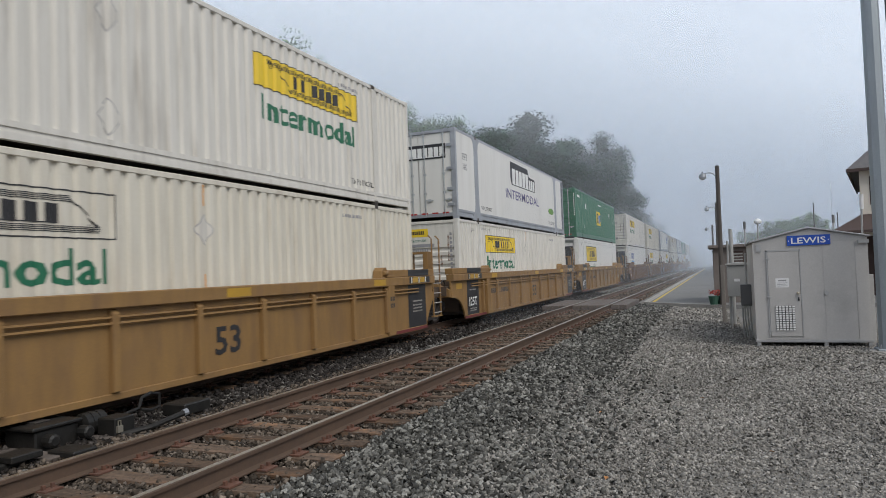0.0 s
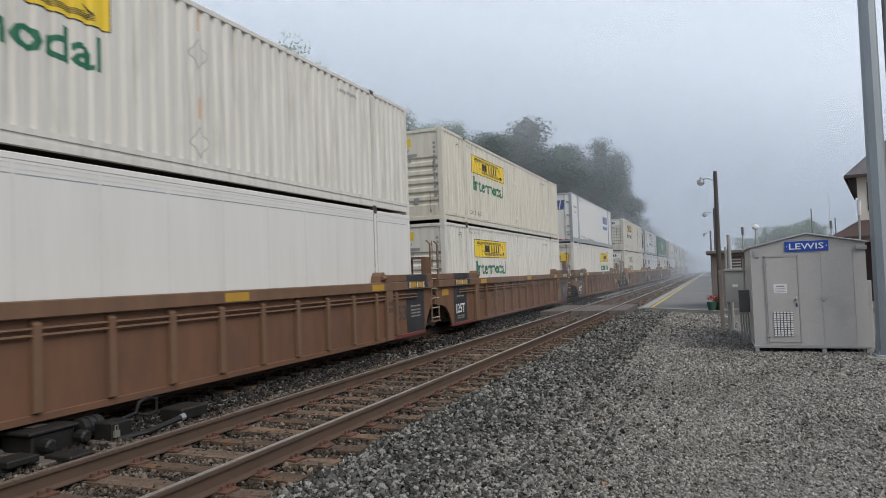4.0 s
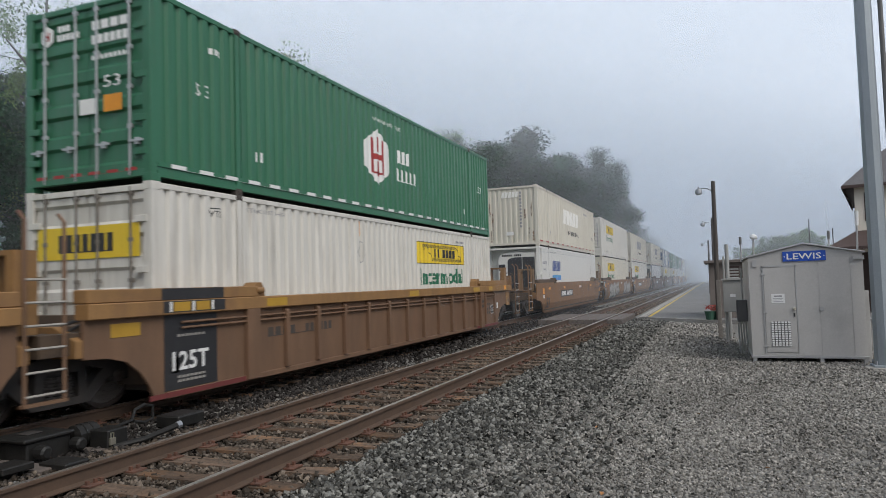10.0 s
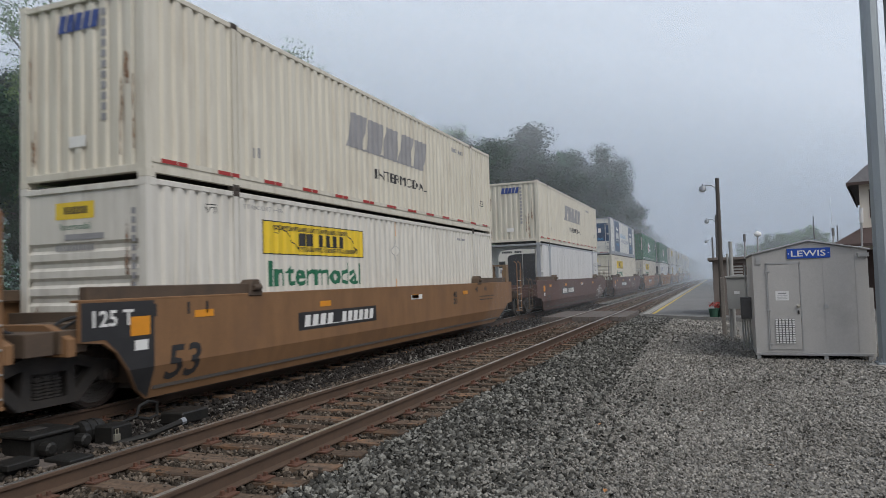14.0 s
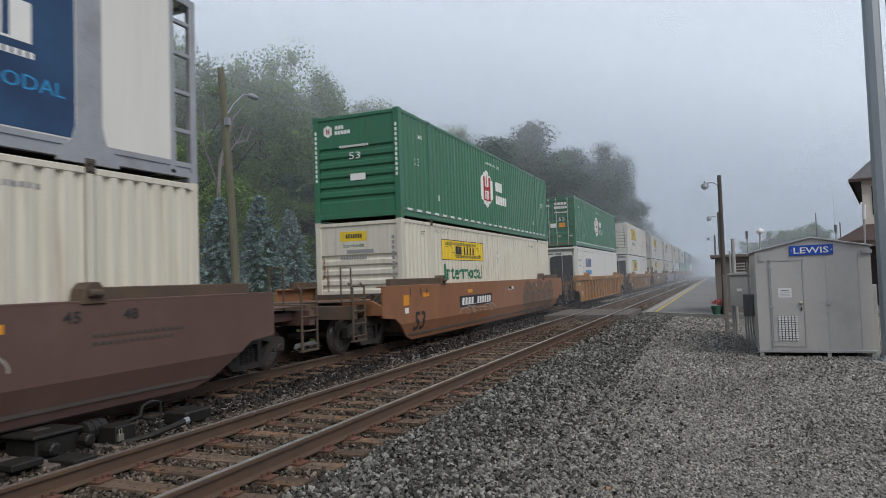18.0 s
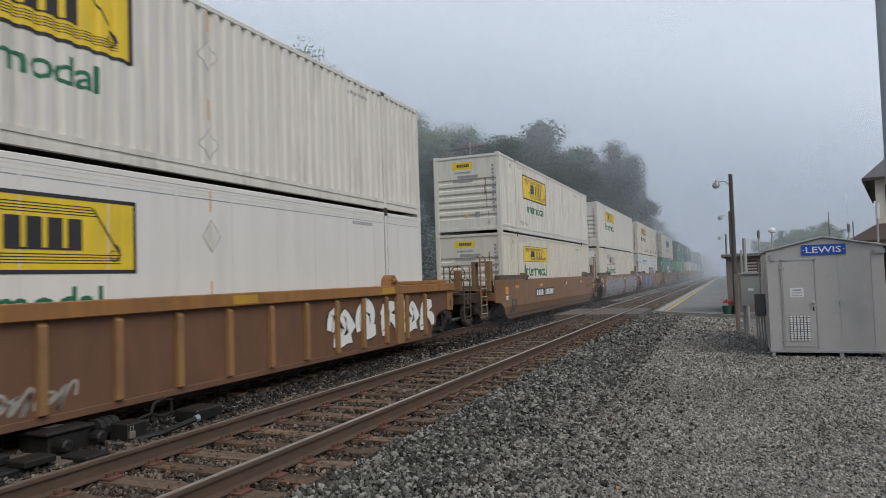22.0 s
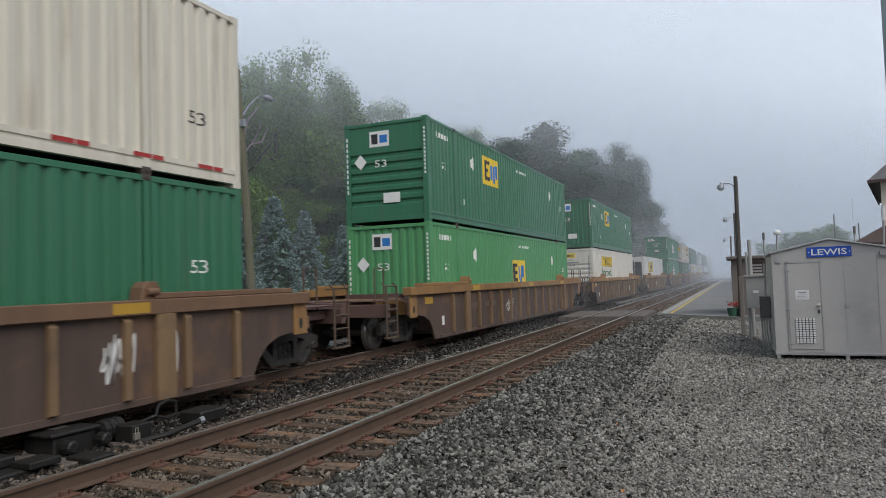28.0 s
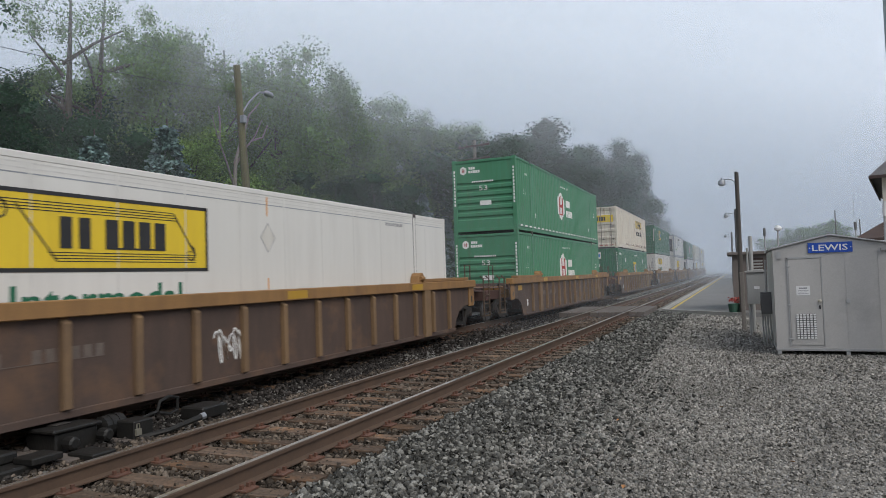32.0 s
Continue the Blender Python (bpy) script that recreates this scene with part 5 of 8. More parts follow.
def container(owner, end, look_of="yellow", paint=None):
    style, panel, posts, label = BOXES[owner]
    if paint:
        panel = paint
        posts = paint if posts != "steel" else posts
    box = thing("shipping_container", label.format({"yellow": "yellow", "framed": "black-framed yellow", "outline": "outlined white", "old": "faded yellow"}.get(look_of, "plain")), "container", group="containers of the train")
    frame_parts(box, panel, posts, style, 0.64 if end == "unit" else 0.0, LEN - 0.55 if style == "flared" and end == "door" else LEN)
    leading_end(box, end, panel, posts)
    age = panel in ("rusty", "cream", "white")
    if age and style == "corr":
        seed = len(RIDERS)
        if look_of == "old" and panel == "cream":
            rust_runs(box, style, 10.95, 12.0)
        if panel == "rusty":
            rust_band(box, style, seed % 5, 4.2, 15.95, 0.42)
        if end != "door":
            end_rust(box, seed, 9 if panel == "rusty" or owner == "swift" else 3)
    if owner == "plain_reefer":
        words("lettering", box, style, "53FT", 14.80, 1.85, 0.25, 0.60, "black")
        words("lettering", box, style, "XHC", 14.86, 1.50, 0.25, 0.50, "black")
    if owner == "hunt":
        mark_hunt(box, style, look_of, 9.6 if end == "door" else 2.95 if look_of == "framed" else 2.7)
        if end == "door":
            end_rects("logo_panel", box, "hd", [(-1.05, 1.05, 1.80, 2.30)], "yellow", 0.018)
            end_rects("name_strip", box, "hd2", blocks(-0.62, 0.55, 1.90, 2.18, 7, 0.3), "black", 0.014)
        else:
            mark_hunt_end(box, "outline" if look_of in ("outline", "old") else "yellow")
    elif owner == "hunt_smooth":
        mark_hunt(box, style, "framed", 2.95)
    elif owner == "prime":
        mark_prime(box, style, 12.6 if end == "door" else 2.35)
        if end == "door":
            end_rects("logo_shadow", box, "pd", [(-0.85, 0.95, 1.95, 2.42)], "black", 0.02)
            end_rects("name_strip", box, "pd2", blocks(-0.80, 0.92, 2.0, 2.32, 9, 0.2), "mark_white", 0.016)
            end_rects("number_strip", box, "pd3", blocks(-0.95, -0.5, 1.42, 1.56, 4, 0.3) + blocks(-0.95, -0.5, 1.22, 1.36, 5, 0.3), "black", 0.02)
            end_rects("label_square", box, "pd4", [(-0.8, -0.6, 0.72, 0.98)], "grey_mark", 0.02)
    elif owner in ("marten", "marten_top"):
        mark_marten(box, style, 11.45 if end == "door" else 2.6, owner == "marten")
        if end == "door":
            end_rects("name_strip", box, "md", blocks(-0.85, 0.85, 1.92, 2.46, 6, 0.2, 0.1), "navy", 0.02)
            end_rects("number_strip", box, "md2", blocks(-0.98, -0.5, 1.48, 1.60, 6, 0.3) + blocks(-0.98, -0.5, 1.30, 1.42, 6, 0.3), "grey_mark", 0.02)
        elif owner == "marten":
            end_rects("name_strip", box, "mu", blocks(-0.62, 0.15, 0.36, 0.62, 6, 0.14, 0.05), "black", 0.092)
    elif owner == "hub":
        mark_hub(box, style, -0.18 if end == "nose" else 0.0)
        end_rects("name_strip", box, "hb", blocks(-0.62, -0.35, 2.50, 2.60, 3, 0.16) + blocks(-0.64, -0.15, 2.36, 2.46, 5, 0.16), "mark_white")
        hexa = once("end_hexagon", lambda: Geo().add([(x, 0.026, z) for x, z in ((-0.84, 2.30), (-0.71, 2.38), (-0.71, 2.56), (-0.84, 2.64), (-0.97, 2.56), (-0.97, 2.38))], [(0, 1, 2, 3, 4, 5)]).mesh("marking"))
        part("hexagon_logo", hexa, M["mark_white"], box)
        end_rects("logo_emblem", box, "hb9", [(-0.89, -0.86, 2.40, 2.54), (-0.82, -0.79, 2.40, 2.54), (-0.89, -0.79, 2.455, 2.485)], "red", 0.022)
        end_text(box, "hb2", "53", 0.35 if end == "door" else -0.2, 1.50 if end == "door" else 1.66, 0.18, 0.34, "mark_white", 0.02)
        if end == "door":
            end_rects("label_square", box, "hb3", [(0.35, 0.72, 1.12, 1.38)], "orange", 0.02)
            end_rects("label_square", box, "hb4", [(-0.15, 0.22, 1.12, 1.36)], "mark_white", 0.02)
            end_rects("number_strip", box, "hb5", blocks(0.1, 0.85, 2.42, 2.56, 4, 0.2), "mark_white", 0.02)
            end_rects("number_strip", box, "hb5b", blocks(0.1, 0.85, 2.20, 2.34, 6, 0.2), "mark_white", 0.02)
            end_rects("small_print", box, "hb5c", blocks(0.1, 0.9, 1.95, 2.02, 9, 0.3), "mark_white", 0.02)
        else:
            end_rects("label_square", box, "hb6", [(-0.18, 0.28, 1.08, 1.26)], "mark_white", 0.02)
            end_rects("small_print", box, "hb7", blocks(-0.5, 0.4, 1.98, 2.04, 12, 0.3), "mark_white", 0.02)
            for sx in (-1, 1):
                end_rects("number_strip", box, ("hb8", sx), [(sx * 1.21 - 0.03, sx * 1.21 + 0.03, 1.1 + k * 0.13, 1.19 + k * 0.13) for k in range(11)], "mark_white", -0.003)
    elif owner == "emp":
        mark_emp(box, style, 7.5 if end == "door" else 4.5 if look_of == "yellow" else 7.35, 1.05 if end == "door" else 1.54 if look_of == "yellow" else 1.0)
        end_rects("logo_panel", box, "em", [(-0.50, 0.12, 2.18, 2.62)], "yellow" if end == "door" else "mark_white")
        end_rects("logo_block", box, "em1", [(-0.44, -0.24, 2.26, 2.54)], "black", 0.024)
        end_rects("logo_block", box, "em2", [(-0.18, 0.06, 2.28, 2.50)], "blue", 0.024)
        end_text(box, "em3", "53", -0.35, 1.60, 0.20, 0.38, "mark_white", 0.02)
        part("placard_holder", once("end_diamond", lambda: Geo().add([(-1.0, 0.02, 1.78), (-0.80, 0.02, 1.56), (-0.60, 0.02, 1.78), (-0.80, 0.02, 2.0)], [(0, 1, 2, 3)]).mesh("marking")), M["mark_white"], box)
        end_rects("label_square", box, "em5", [(-0.1, 0.42, 0.58, 0.86)], "mark_white", 0.02)
        end_rects("number_strip", box, "em6", [(-1.24, -1.19, 0.9 + k * 0.15, 1.0 + k * 0.15) for k in range(11)] + [(1.19, 1.24, 1.3 + k * 0.11, 1.37 + k * 0.11) for k in range(12)], "mark_white", -0.003)
    elif owner == "swift":
        mark_swift(box, style, {"ghost": "ghost", "blue": "navy", "faded": "grey_mark"}[look_of], look_of == "blue")
        end_rects("name_strip", box, "sw", blocks(-0.5, 0.35, 2.35, 2.62, 5, 0.2, 0.06), "ghost" if look_of == "ghost" else "navy", 0.02)
        end_rects("number_strip", box, "sw1", [(0.42, 0.52, 0.9 + k * 0.16, 1.01 + k * 0.16) for k in range(11)], "grey_mark", 0.02)
        end_rects("label_square", box, "sw2", [(-0.25, 0.1, 0.55, 0.72)], "mark_white", 0.02)
    elif owner == "kllm":
        mark_kllm(box, style)
        end_rects("printed_panel", box, "kd", [(-1.14, 1.14, 1.05, 2.45)], "deep_blue", 0.022)
        end_rects("name_strip", box, "kd1", blocks(-0.6, 0.6, 1.72, 2.05, 4, 0.3), "mark_white", 0.018)
        end_text(box, "kd2", "INTERMODAL", -0.75, 1.15, 0.18, 1.5, "sky_blue", 0.018)
    elif owner == "england":
        mark_england(box, style)
        rust_band(box, style, 5, 0.2, 15.9, 0.12, "soot_stain")
        end_rects("crest", box, "cd", [(0.35, 0.75, 1.2, 2.4)], "maroon", 0.02)
        end_rects("crest", box, "cd1", [(-0.95, -0.6, 1.9, 2.5)], "maroon", 0.02)
    return box

# ---- well cars: local y = 0 at the leading end of the load, z = 0 at the rail tops ----
SIDE_X = 1.515


def side_end(kind, end):
    """One end of a side in elevation: (reach past the load, height) from the top corner down to the sill."""
    if kind == "flat":
        return {"c": ((1.60, 1.46), (1.60, 0.74), (0.95, 0.68), (0.15, 0.20), (-0.25, 0.08)),
                "a": ((1.30, 1.46), (1.30, 0.96), (0.95, 0.92), (0.74, 0.78), (0.55, 0.52), (0.34, 0.24), (0.12, 0.08)),
                "n": ((0.16, 1.46), (0.16, 0.86), (0.06, 0.56), (-0.10, 0.30), (-0.30, 0.08))}[end]
    return {"c": ((1.88, 1.30), (1.88, 0.78), (1.33, 0.76), (0.98, 0.72), (0.70, 0.60), (0.50, 0.40), (0.36, 0.08)),
            "r": ((1.50, 1.30), (1.50, 0.78), (0.95, 0.76), (0.62, 0.72), (0.34, 0.60), (0.12, 0.40), (-0.06, 0.08)),
            "a": ((1.36, 1.30), (1.36, 0.78), (0.98, 0.76), (0.68, 0.68), (0.44, 0.50), (0.28, 0.30), (0.18, 0.08)),
            "n": ((0.74, 1.30), (0.74, 0.78), (0.62, 0.66), (0.46, 0.46), (0.34, 0.26), (0.28, 0.08))}[end]


def side_outline(kind, front, rear):
    """The whole side in elevation."""
    return [(-y, z) for y, z in side_end(kind, front)] + [(LEN + y, z) for y, z in reversed(side_end(kind, rear))]


def tuck(me):
    """Smooth-sided cars fold inwards below the waist: bend a side, or paint on it, at the fold."""
    bm = bmesh.new()
    bm.from_mesh(me)
    bmesh.ops.bisect_plane(bm, geom=bm.verts[:] + bm.edges[:] + bm.faces[:], plane_co=(0, 0, 0.53), plane_no=(0, 0, 1), dist=1e-5)
    for v in bm.verts:
        if v.co.z < 0.53:
            v.co.x -= math.copysign((0.53 - v.co.z) * 0.34, v.co.x)
    bm.to_mesh(me)
    bm.free()
    return me


def side_frame():
    """One cast frame of a truck, in elevation a bridge with two windows."""
    g = Geo()
    lo, hi = -0.07, 0.07
    rim = [(-1.06, 0.60), (-0.72, 0.66), (-0.30, 0.78), (0.30, 0.78), (0.72, 0.66), (1.06, 0.60), (1.06, 0.36), (0.76, 0.36), (0.74, 0.44), (0.42, 0.14), (-0.42, 0.14), (-0.74, 0.44), (-0.76, 0.36), (-1.06, 0.36)]
    holes = [[(0.36, 0.62), (0.62, 0.55), (0.38, 0.30)], [(-0.36, 0.62), (-0.38, 0.30), (-0.62, 0.55)], [(-0.25, 0.56), (0.25, 0.56), (0.25, 0.24), (-0.25, 0.24)]]
    bm = bmesh.new()
    loops = []
    for ring in [rim] + holes:
        vs = [bm.verts.new((lo, y, z)) for y, z in ring]
        loops += [bm.edges.new((vs[i], vs[(i + 1) % len(vs)])) for i in range(len(vs))]
    bmesh.ops.triangle_fill(bm, edges=loops, use_beauty=True, use_dissolve=False, normal=(1, 0, 0))
    ex = bmesh.ops.extrude_face_region(bm, geom=bm.faces[:])
    bmesh.ops.translate(bm, verts=[v for v in ex["geom"] if isinstance(v, bmesh.types.BMVert)], vec=(hi - lo, 0, 0))
    me = bpy.data.meshes.new("side_frame")
    bm.to_mesh(me)
    bm.free()
    me.materials.append(None)
    return me


def spring():
    g = Geo()
    prof = [(0.24, 0.05)]
    for k in range(6):
        z = 0.262 + k * 0.042
        prof += [(z - 0.014, 0.055), (z - 0.010, 0.078), (z + 0.010, 0.078), (z + 0.014, 0.055)]
    g.lathe(prof + [(0.52, 0.05)], "z", n=10)
    return g.mesh("spring")


def wheelset(r):
    g = Geo()
    for s in (1, -1):
        prof = [(0.685, r + 0.025), (0.715, r + 0.025), (0.735, r), (0.82, r - 0.006), (0.825, r - 0.06), (0.79, r - 0.075), (0.77, 0.14), (0.83, 0.12), (0.83, 0.085), (0.82, 0.085)]
        g.lathe([(s * x, q) for x, q in prof], "x", n=28)
    g.tube([(-0.6, 0, 0), (0.6, 0, 0)], 0.08, 10)
    for s in (1, -1):
        g.lathe([(s * 0.9, 0.07), (s * 1.09, 0.085), (s * 1.11, 0.06)], "x", n=12)
        for k in range(3):
            a = k * math.tau / 3
            g.lathe([(s * 1.10, 0.016), (s * 1.125, 0.016)], "x", (0, 0.045 * math.cos(a), 0.045 * math.sin(a)), 6)
    return g.mesh("wheelset", smooth=False)


WHEELS, SMOOTH_CARS = [], set()


def truck(car, y, r):
    tr = part("truck", once("bolster", lambda: Geo().prism([(-1.0, 0.50), (1.0, 0.50), (1.0, 0.62), (0.4, 0.76), (-0.4, 0.76), (-1.0, 0.62)], -0.20, 0.20, "y").mesh("truck", 0.02)), M["truck"], car, "grimy cast steel truck", Matrix.Translation((0, y, r - 0.42)))
    for s in (1, -1):
        part("side_frame", once("side_frame", side_frame), M["truck"], tr, m=Matrix.Translation((s * 1.0, 0, 0)))
    for dy in (-0.13, 0.0, 0.13):
        part("spring", once("spring", spring), M["truck"], tr, m=Matrix.Translation((1.0, dy, 0)))
    for dy in (-0.89, 0.89):
        ws = part("wheelset", once(("wheelset", r), lambda: wheelset(r)), M["wheel"], tr, "rust-browned steel wheels", Matrix.Translation((0, dy, 0.42)))
        part("tread", once(("tread", r), lambda: Geo().lathe([(0.745, r + 0.001), (0.80, r - 0.001)], "x", n=28).mesh("tread")), M["tread"], ws)
        WHEELS.append((ws, car, r, dy, y))
    return tr


def ladder(tall):
    g = Geo()
    for x in (0.0, 0.52):
        g.tube([(0, x, 0.0), (0, x, tall - 0.1), (-0.10, x, tall)], 0.024, 6)
    g.box(-0.06, 0.03, -0.03, 0.55, -0.02, 0.015)
    return g.mesh("ladder")


def end_pieces(end):
    """Deck, bolster and end sill ahead of the load; y runs outwards."""
    coupled, beam = end == "c", {"c": 1.50, "a": 1.34, "n": 0.78}[end]
    out = 3.15 if coupled else 1.62
    got = [("draft_sill", Geo().box(-0.42, 0.42, 0.0, out, 0.82, 1.16)), ("bolster", Geo().box(-1.40, 1.40, 1.10, 1.48, 0.84, 1.12)),
           ("end_beam", Geo().prism([(-1.50, 0.80), (1.50, 0.80), (1.50, 1.02), (1.1, 1.20), (-1.1, 1.20), (-1.50, 1.02)], beam, beam + 0.12, "y")),
           ("bulkhead", Geo().box(-1.30, 1.30, 0.05, 0.20, 0.30, 1.30)), ("side_sill", Geo().box(0.92, 1.08, 0.2, out - 0.2, 0.90, 1.06))]
    if coupled:
        got += [("end_sill", Geo().box(-1.48, 1.48, 2.78, 2.96, 0.80, 1.10)), ("walkway", Geo().box(-1.30, 1.30, 1.7, 2.8, 1.162, 1.185))]
    return [(n, g.mesh(n, 0.008)) for n, g in got]


def guide_frame():
    """An upright frame that steers the boxes into the well."""
    g = Geo().box(0.72, 0.86, 0.0, 0.30, 1.14, 2.08).box(1.24, 1.38, 0.0, 0.30, 1.14, 2.08).box(0.72, 1.38, 0.0, 0.30, 2.08, 2.14)
    g.box(0.30, 0.72, 0.05, 0.25, 1.14, 1.24)
    return g.mesh("guide_frame")


def brake_wheel():
    g = Geo()
    ring = [(0.27 * math.cos(k * math.tau / 16), 0.0, 0.27 * math.sin(k * math.tau / 16)) for k in range(17)]
    g.tube(ring, 0.018, 6, False)
    for k in range(4):
        a = k * math.pi / 4
        g.tube([(0.27 * math.cos(a), 0, 0.27 * math.sin(a)), (-0.27 * math.cos(a), 0, -0.27 * math.sin(a))], 0.012, 5)
    return g.mesh("brake_wheel")


def clamp():
    return Geo().prism([(-0.19, 1.44), (0.19, 1.44), (0.17, 1.62), (0.09, 1.72), (-0.06, 1.72), (-0.14, 1.64)], 1.30, 1.54).tube([(1.56, -0.10, 1.58), (1.56, 0.10, 1.58)], 0.055, 8).mesh("container_clamp", 0.012)


def hose():
    g = Geo()
    g.tube([(0.5, 0.0, 1.15), (0.55, 0.35, 1.28), (0.62, 0.8, 1.22), (0.66, 1.2, 1.05)], 0.025, 6)
    g.tube([(0.9, 0.3, 1.15), (1.0, 0.7, 1.30), (1.05, 1.2, 1.12)], 0.022, 6)
    return g.mesh("brake_hose")


def coupler():
    g = Geo()
    g.box(-0.11, 0.11, 2.9, 3.45, 0.76, 0.98)
    g.prism([(-0.20, 3.42), (0.24, 3.42), (0.24, 3.58), (0.05, 3.60), (0.05, 3.72), (-0.20, 3.66)], 0.72, 1.02, "z")
    return g.mesh("coupler", 0.015)


def car_decal(car, name, rr, mat, x=SIDE_X, lay=1, label=""):
    def make():
        flat, faces = quads(rr)
        return Geo().add([(x + 0.003 * lay, a, b) for a, b in flat], faces).mesh("marking")
    return part(name, once(("car_decal", x, lay, *rr), make), M[mat], car, label)


def car_words(car, text, y, z, h, w, mat, x=SIDE_X, lay=1, slant=0.0):
    flat, faces = letters(text, h, w, 0.02, slant)
    g = Geo().add([(x + 0.003 * lay, y + a, z + b) for a, b in flat], faces)
    me = g.mesh("paint")
    return part("lettering", tuck(me) if car in SMOOTH_CARS else me, M[mat], car)


STROKES = (      # plain strokes in a unit square: bolts, hooks, coils, waves, barbs
    (((0.0, 0.75), (0.35, 0.95), (0.30, 0.45), (0.75, 0.62), (0.62, 0.05), (1.05, 0.2)),),
    (((0.05, 0.15), (0.1, 0.75), (0.5, 1.0), (0.85, 0.7), (0.6, 0.35), (0.42, 0.62)), ((0.25, 0.05), (0.9, 0.12))),
    (((0.0, 0.35), (0.25, 0.9), (0.5, 0.3), (0.75, 0.85), (1.05, 0.25)), ((0.1, 0.05), (0.55, 0.0), (0.95, 0.1))),
    (((1.0, 0.95), (0.45, 0.8), (0.1, 0.4), (0.3, 0.05), (0.65, 0.25), (0.5, 0.5)), ((0.7, 0.7), (0.95, 0.3), (0.8, 0.0))),
    (((0.05, 1.0), (0.3, 0.6), (0.15, 0.2), (0.5, 0.0), (0.8, 0.3), (0.7, 0.75), (1.05, 1.0)), ((0.35, 0.75), (0.6, 0.9))),
    (((0.0, 0.1), (0.4, 0.25), (0.55, 0.8), (0.95, 0.9)), ((0.15, 0.85), (0.45, 0.6), (0.9, 0.35), (1.0, 0.05)), ((0.05, 0.5), (0.25, 0.45))))


def graffiti(car, y0, y1, z0, z1, n, fill, edge, seed, extra=None):
    """Sprayed interlocking shapes: thick pale strokes over wider dark ones, fine lines on top."""
    def bent(g):
        me = g.mesh("paint")
        return tuck(me) if car in SMOOTH_CARS else me

    def band(g, pts, half, x):
        pts = [Vector((0, *p)) for p in pts]
        fine = []
        for i in range(len(pts) - 1):       # rounded bends
            p0, p1, p2, p3 = pts[max(0, i - 1)], pts[i], pts[i + 1], pts[min(len(pts) - 1, i + 2)]
            for k in range(4):
                u = k / 4
                fine.append(0.5 * (2 * p1 + (p2 - p0) * u + (2 * p0 - 5 * p1 + 4 * p2 - p3) * u * u + (3 * p1 - p0 - 3 * p2 + p3) * u ** 3))
        fine.append(pts[-1])
        vs = []
        for i, p in enumerate(fine):
            d = (fine[min(len(fine) - 1, i + 1)] - fine[max(0, i - 1)]).normalized()
            o = Vector((0, -d.z, d.y)) * half * (1.0 + 0.25 * math.sin(i * 0.9))
            for q in (p - o, p + o):
                vs.append((x, q.y, min(1.42, max(0.11, q.z))))
        g.add(vs, [(2 * i, 2 * i + 2, 2 * i + 3, 2 * i + 1) for i in range(len(fine) - 1)])
    rnd = random.Random(seed)
    p, tall = (y1 - y0) / n, z1 - z0
    if extra:
        for k in range(n):
            c = (y0 + (k + 0.5) * p + rnd.uniform(-0.3, 0.3), (z0 + z1) / 2)
            pts = [(SIDE_X + 0.002 + 0.0004 * k, c[0] + p * 0.9 * math.cos(a) * rnd.uniform(0.8, 1.1), min(1.40, max(0.12, c[1] + tall * 0.55 * math.sin(a) * rnd.uniform(0.8, 1.1)))) for a in [i * math.tau / 14 for i in range(14)]]
            part("spray_cloud", bent(Geo().add(pts, [tuple(range(14))])), M[extra if isinstance(extra, str) else extra[k % len(extra)]], car)
    half = min(0.17, 0.13 * tall, 0.15 * p) * 1.12
    for k in range(n):
        lean, drop = rnd.uniform(-0.2, 0.2), rnd.uniform(-0.05, 0.05)
        lines = [[(y0 + (k + 0.02 + 1.08 * a) * p + lean * (b - 0.5), z0 + tall * (0.12 + 0.76 * b) + drop) for a, b in line] for line in rnd.choice(STROKES)]
        x = SIDE_X + 0.006 + 0.0002 * k
        for name, grow, mat, dx, off in (("sprayed_shadow", 1.65, edge, 0.0, (0.05, -0.05)), ("sprayed_outline", 1.28, "black" if edge != "mark_white" else edge, 0.003, (0, 0)), ("sprayed_letter", 1.0, fill if isinstance(fill, str) else fill[k % len(fill)], 0.006, (0, 0))):
            g = Geo()
            for j, line in enumerate(lines):
                band(g, [(a + off[0], b + off[1]) for a, b in line], half * grow, x + dx + 0.0005 * j)
            part(name, bent(g), M[mat], car)
        g = Geo()
        band(g, [(a + 0.3 * half, b - 0.2 * half) for a, b in lines[0][:3]], 0.008, x + 0.010)
        part("sprayed_line", bent(g), M["black"], car)


def scrawl(car, y, z, w, h, seed, mat="pale_spray", thick=0.014):
    """A sprayed line that loops like quick handwriting."""
    rnd = random.Random(seed)
    turns, p1, p2, p3 = rnd.uniform(4.5, 7.0), rnd.uniform(0, 6), rnd.uniform(0, 6), rnd.uniform(0, 6)
    pts = []
    for i in range(121):
        u = i / 120
        pts.append(Vector((0, y + w * (u + 0.09 * math.sin(turns * math.tau * u + p1)), z + h * min(1, max(0, 0.5 + 0.36 * math.sin(turns * math.tau * u + p2) + 0.18 * math.sin(2.7 * turns * u * 3 + p3))))))
    g, vs = Geo(), []
    for i, p in enumerate(pts):
        d = (pts[min(120, i + 1)] - pts[max(0, i - 1)]).normalized()
        o = Vector((0, -d.z, d.y)) * thick
        vs += [(SIDE_X + 0.007, *(p - o).yz), (SIDE_X + 0.007, *(p + o).yz)]
    g.add(vs, [(2 * i, 2 * i + 2, 2 * i + 3, 2 * i + 1) for i in range(120)])
    me = g.mesh("paint")
    return part("scrawled_tag", tuck(me) if car in SMOOTH_CARS else me, M[mat], car, "pale looping sprayed line")


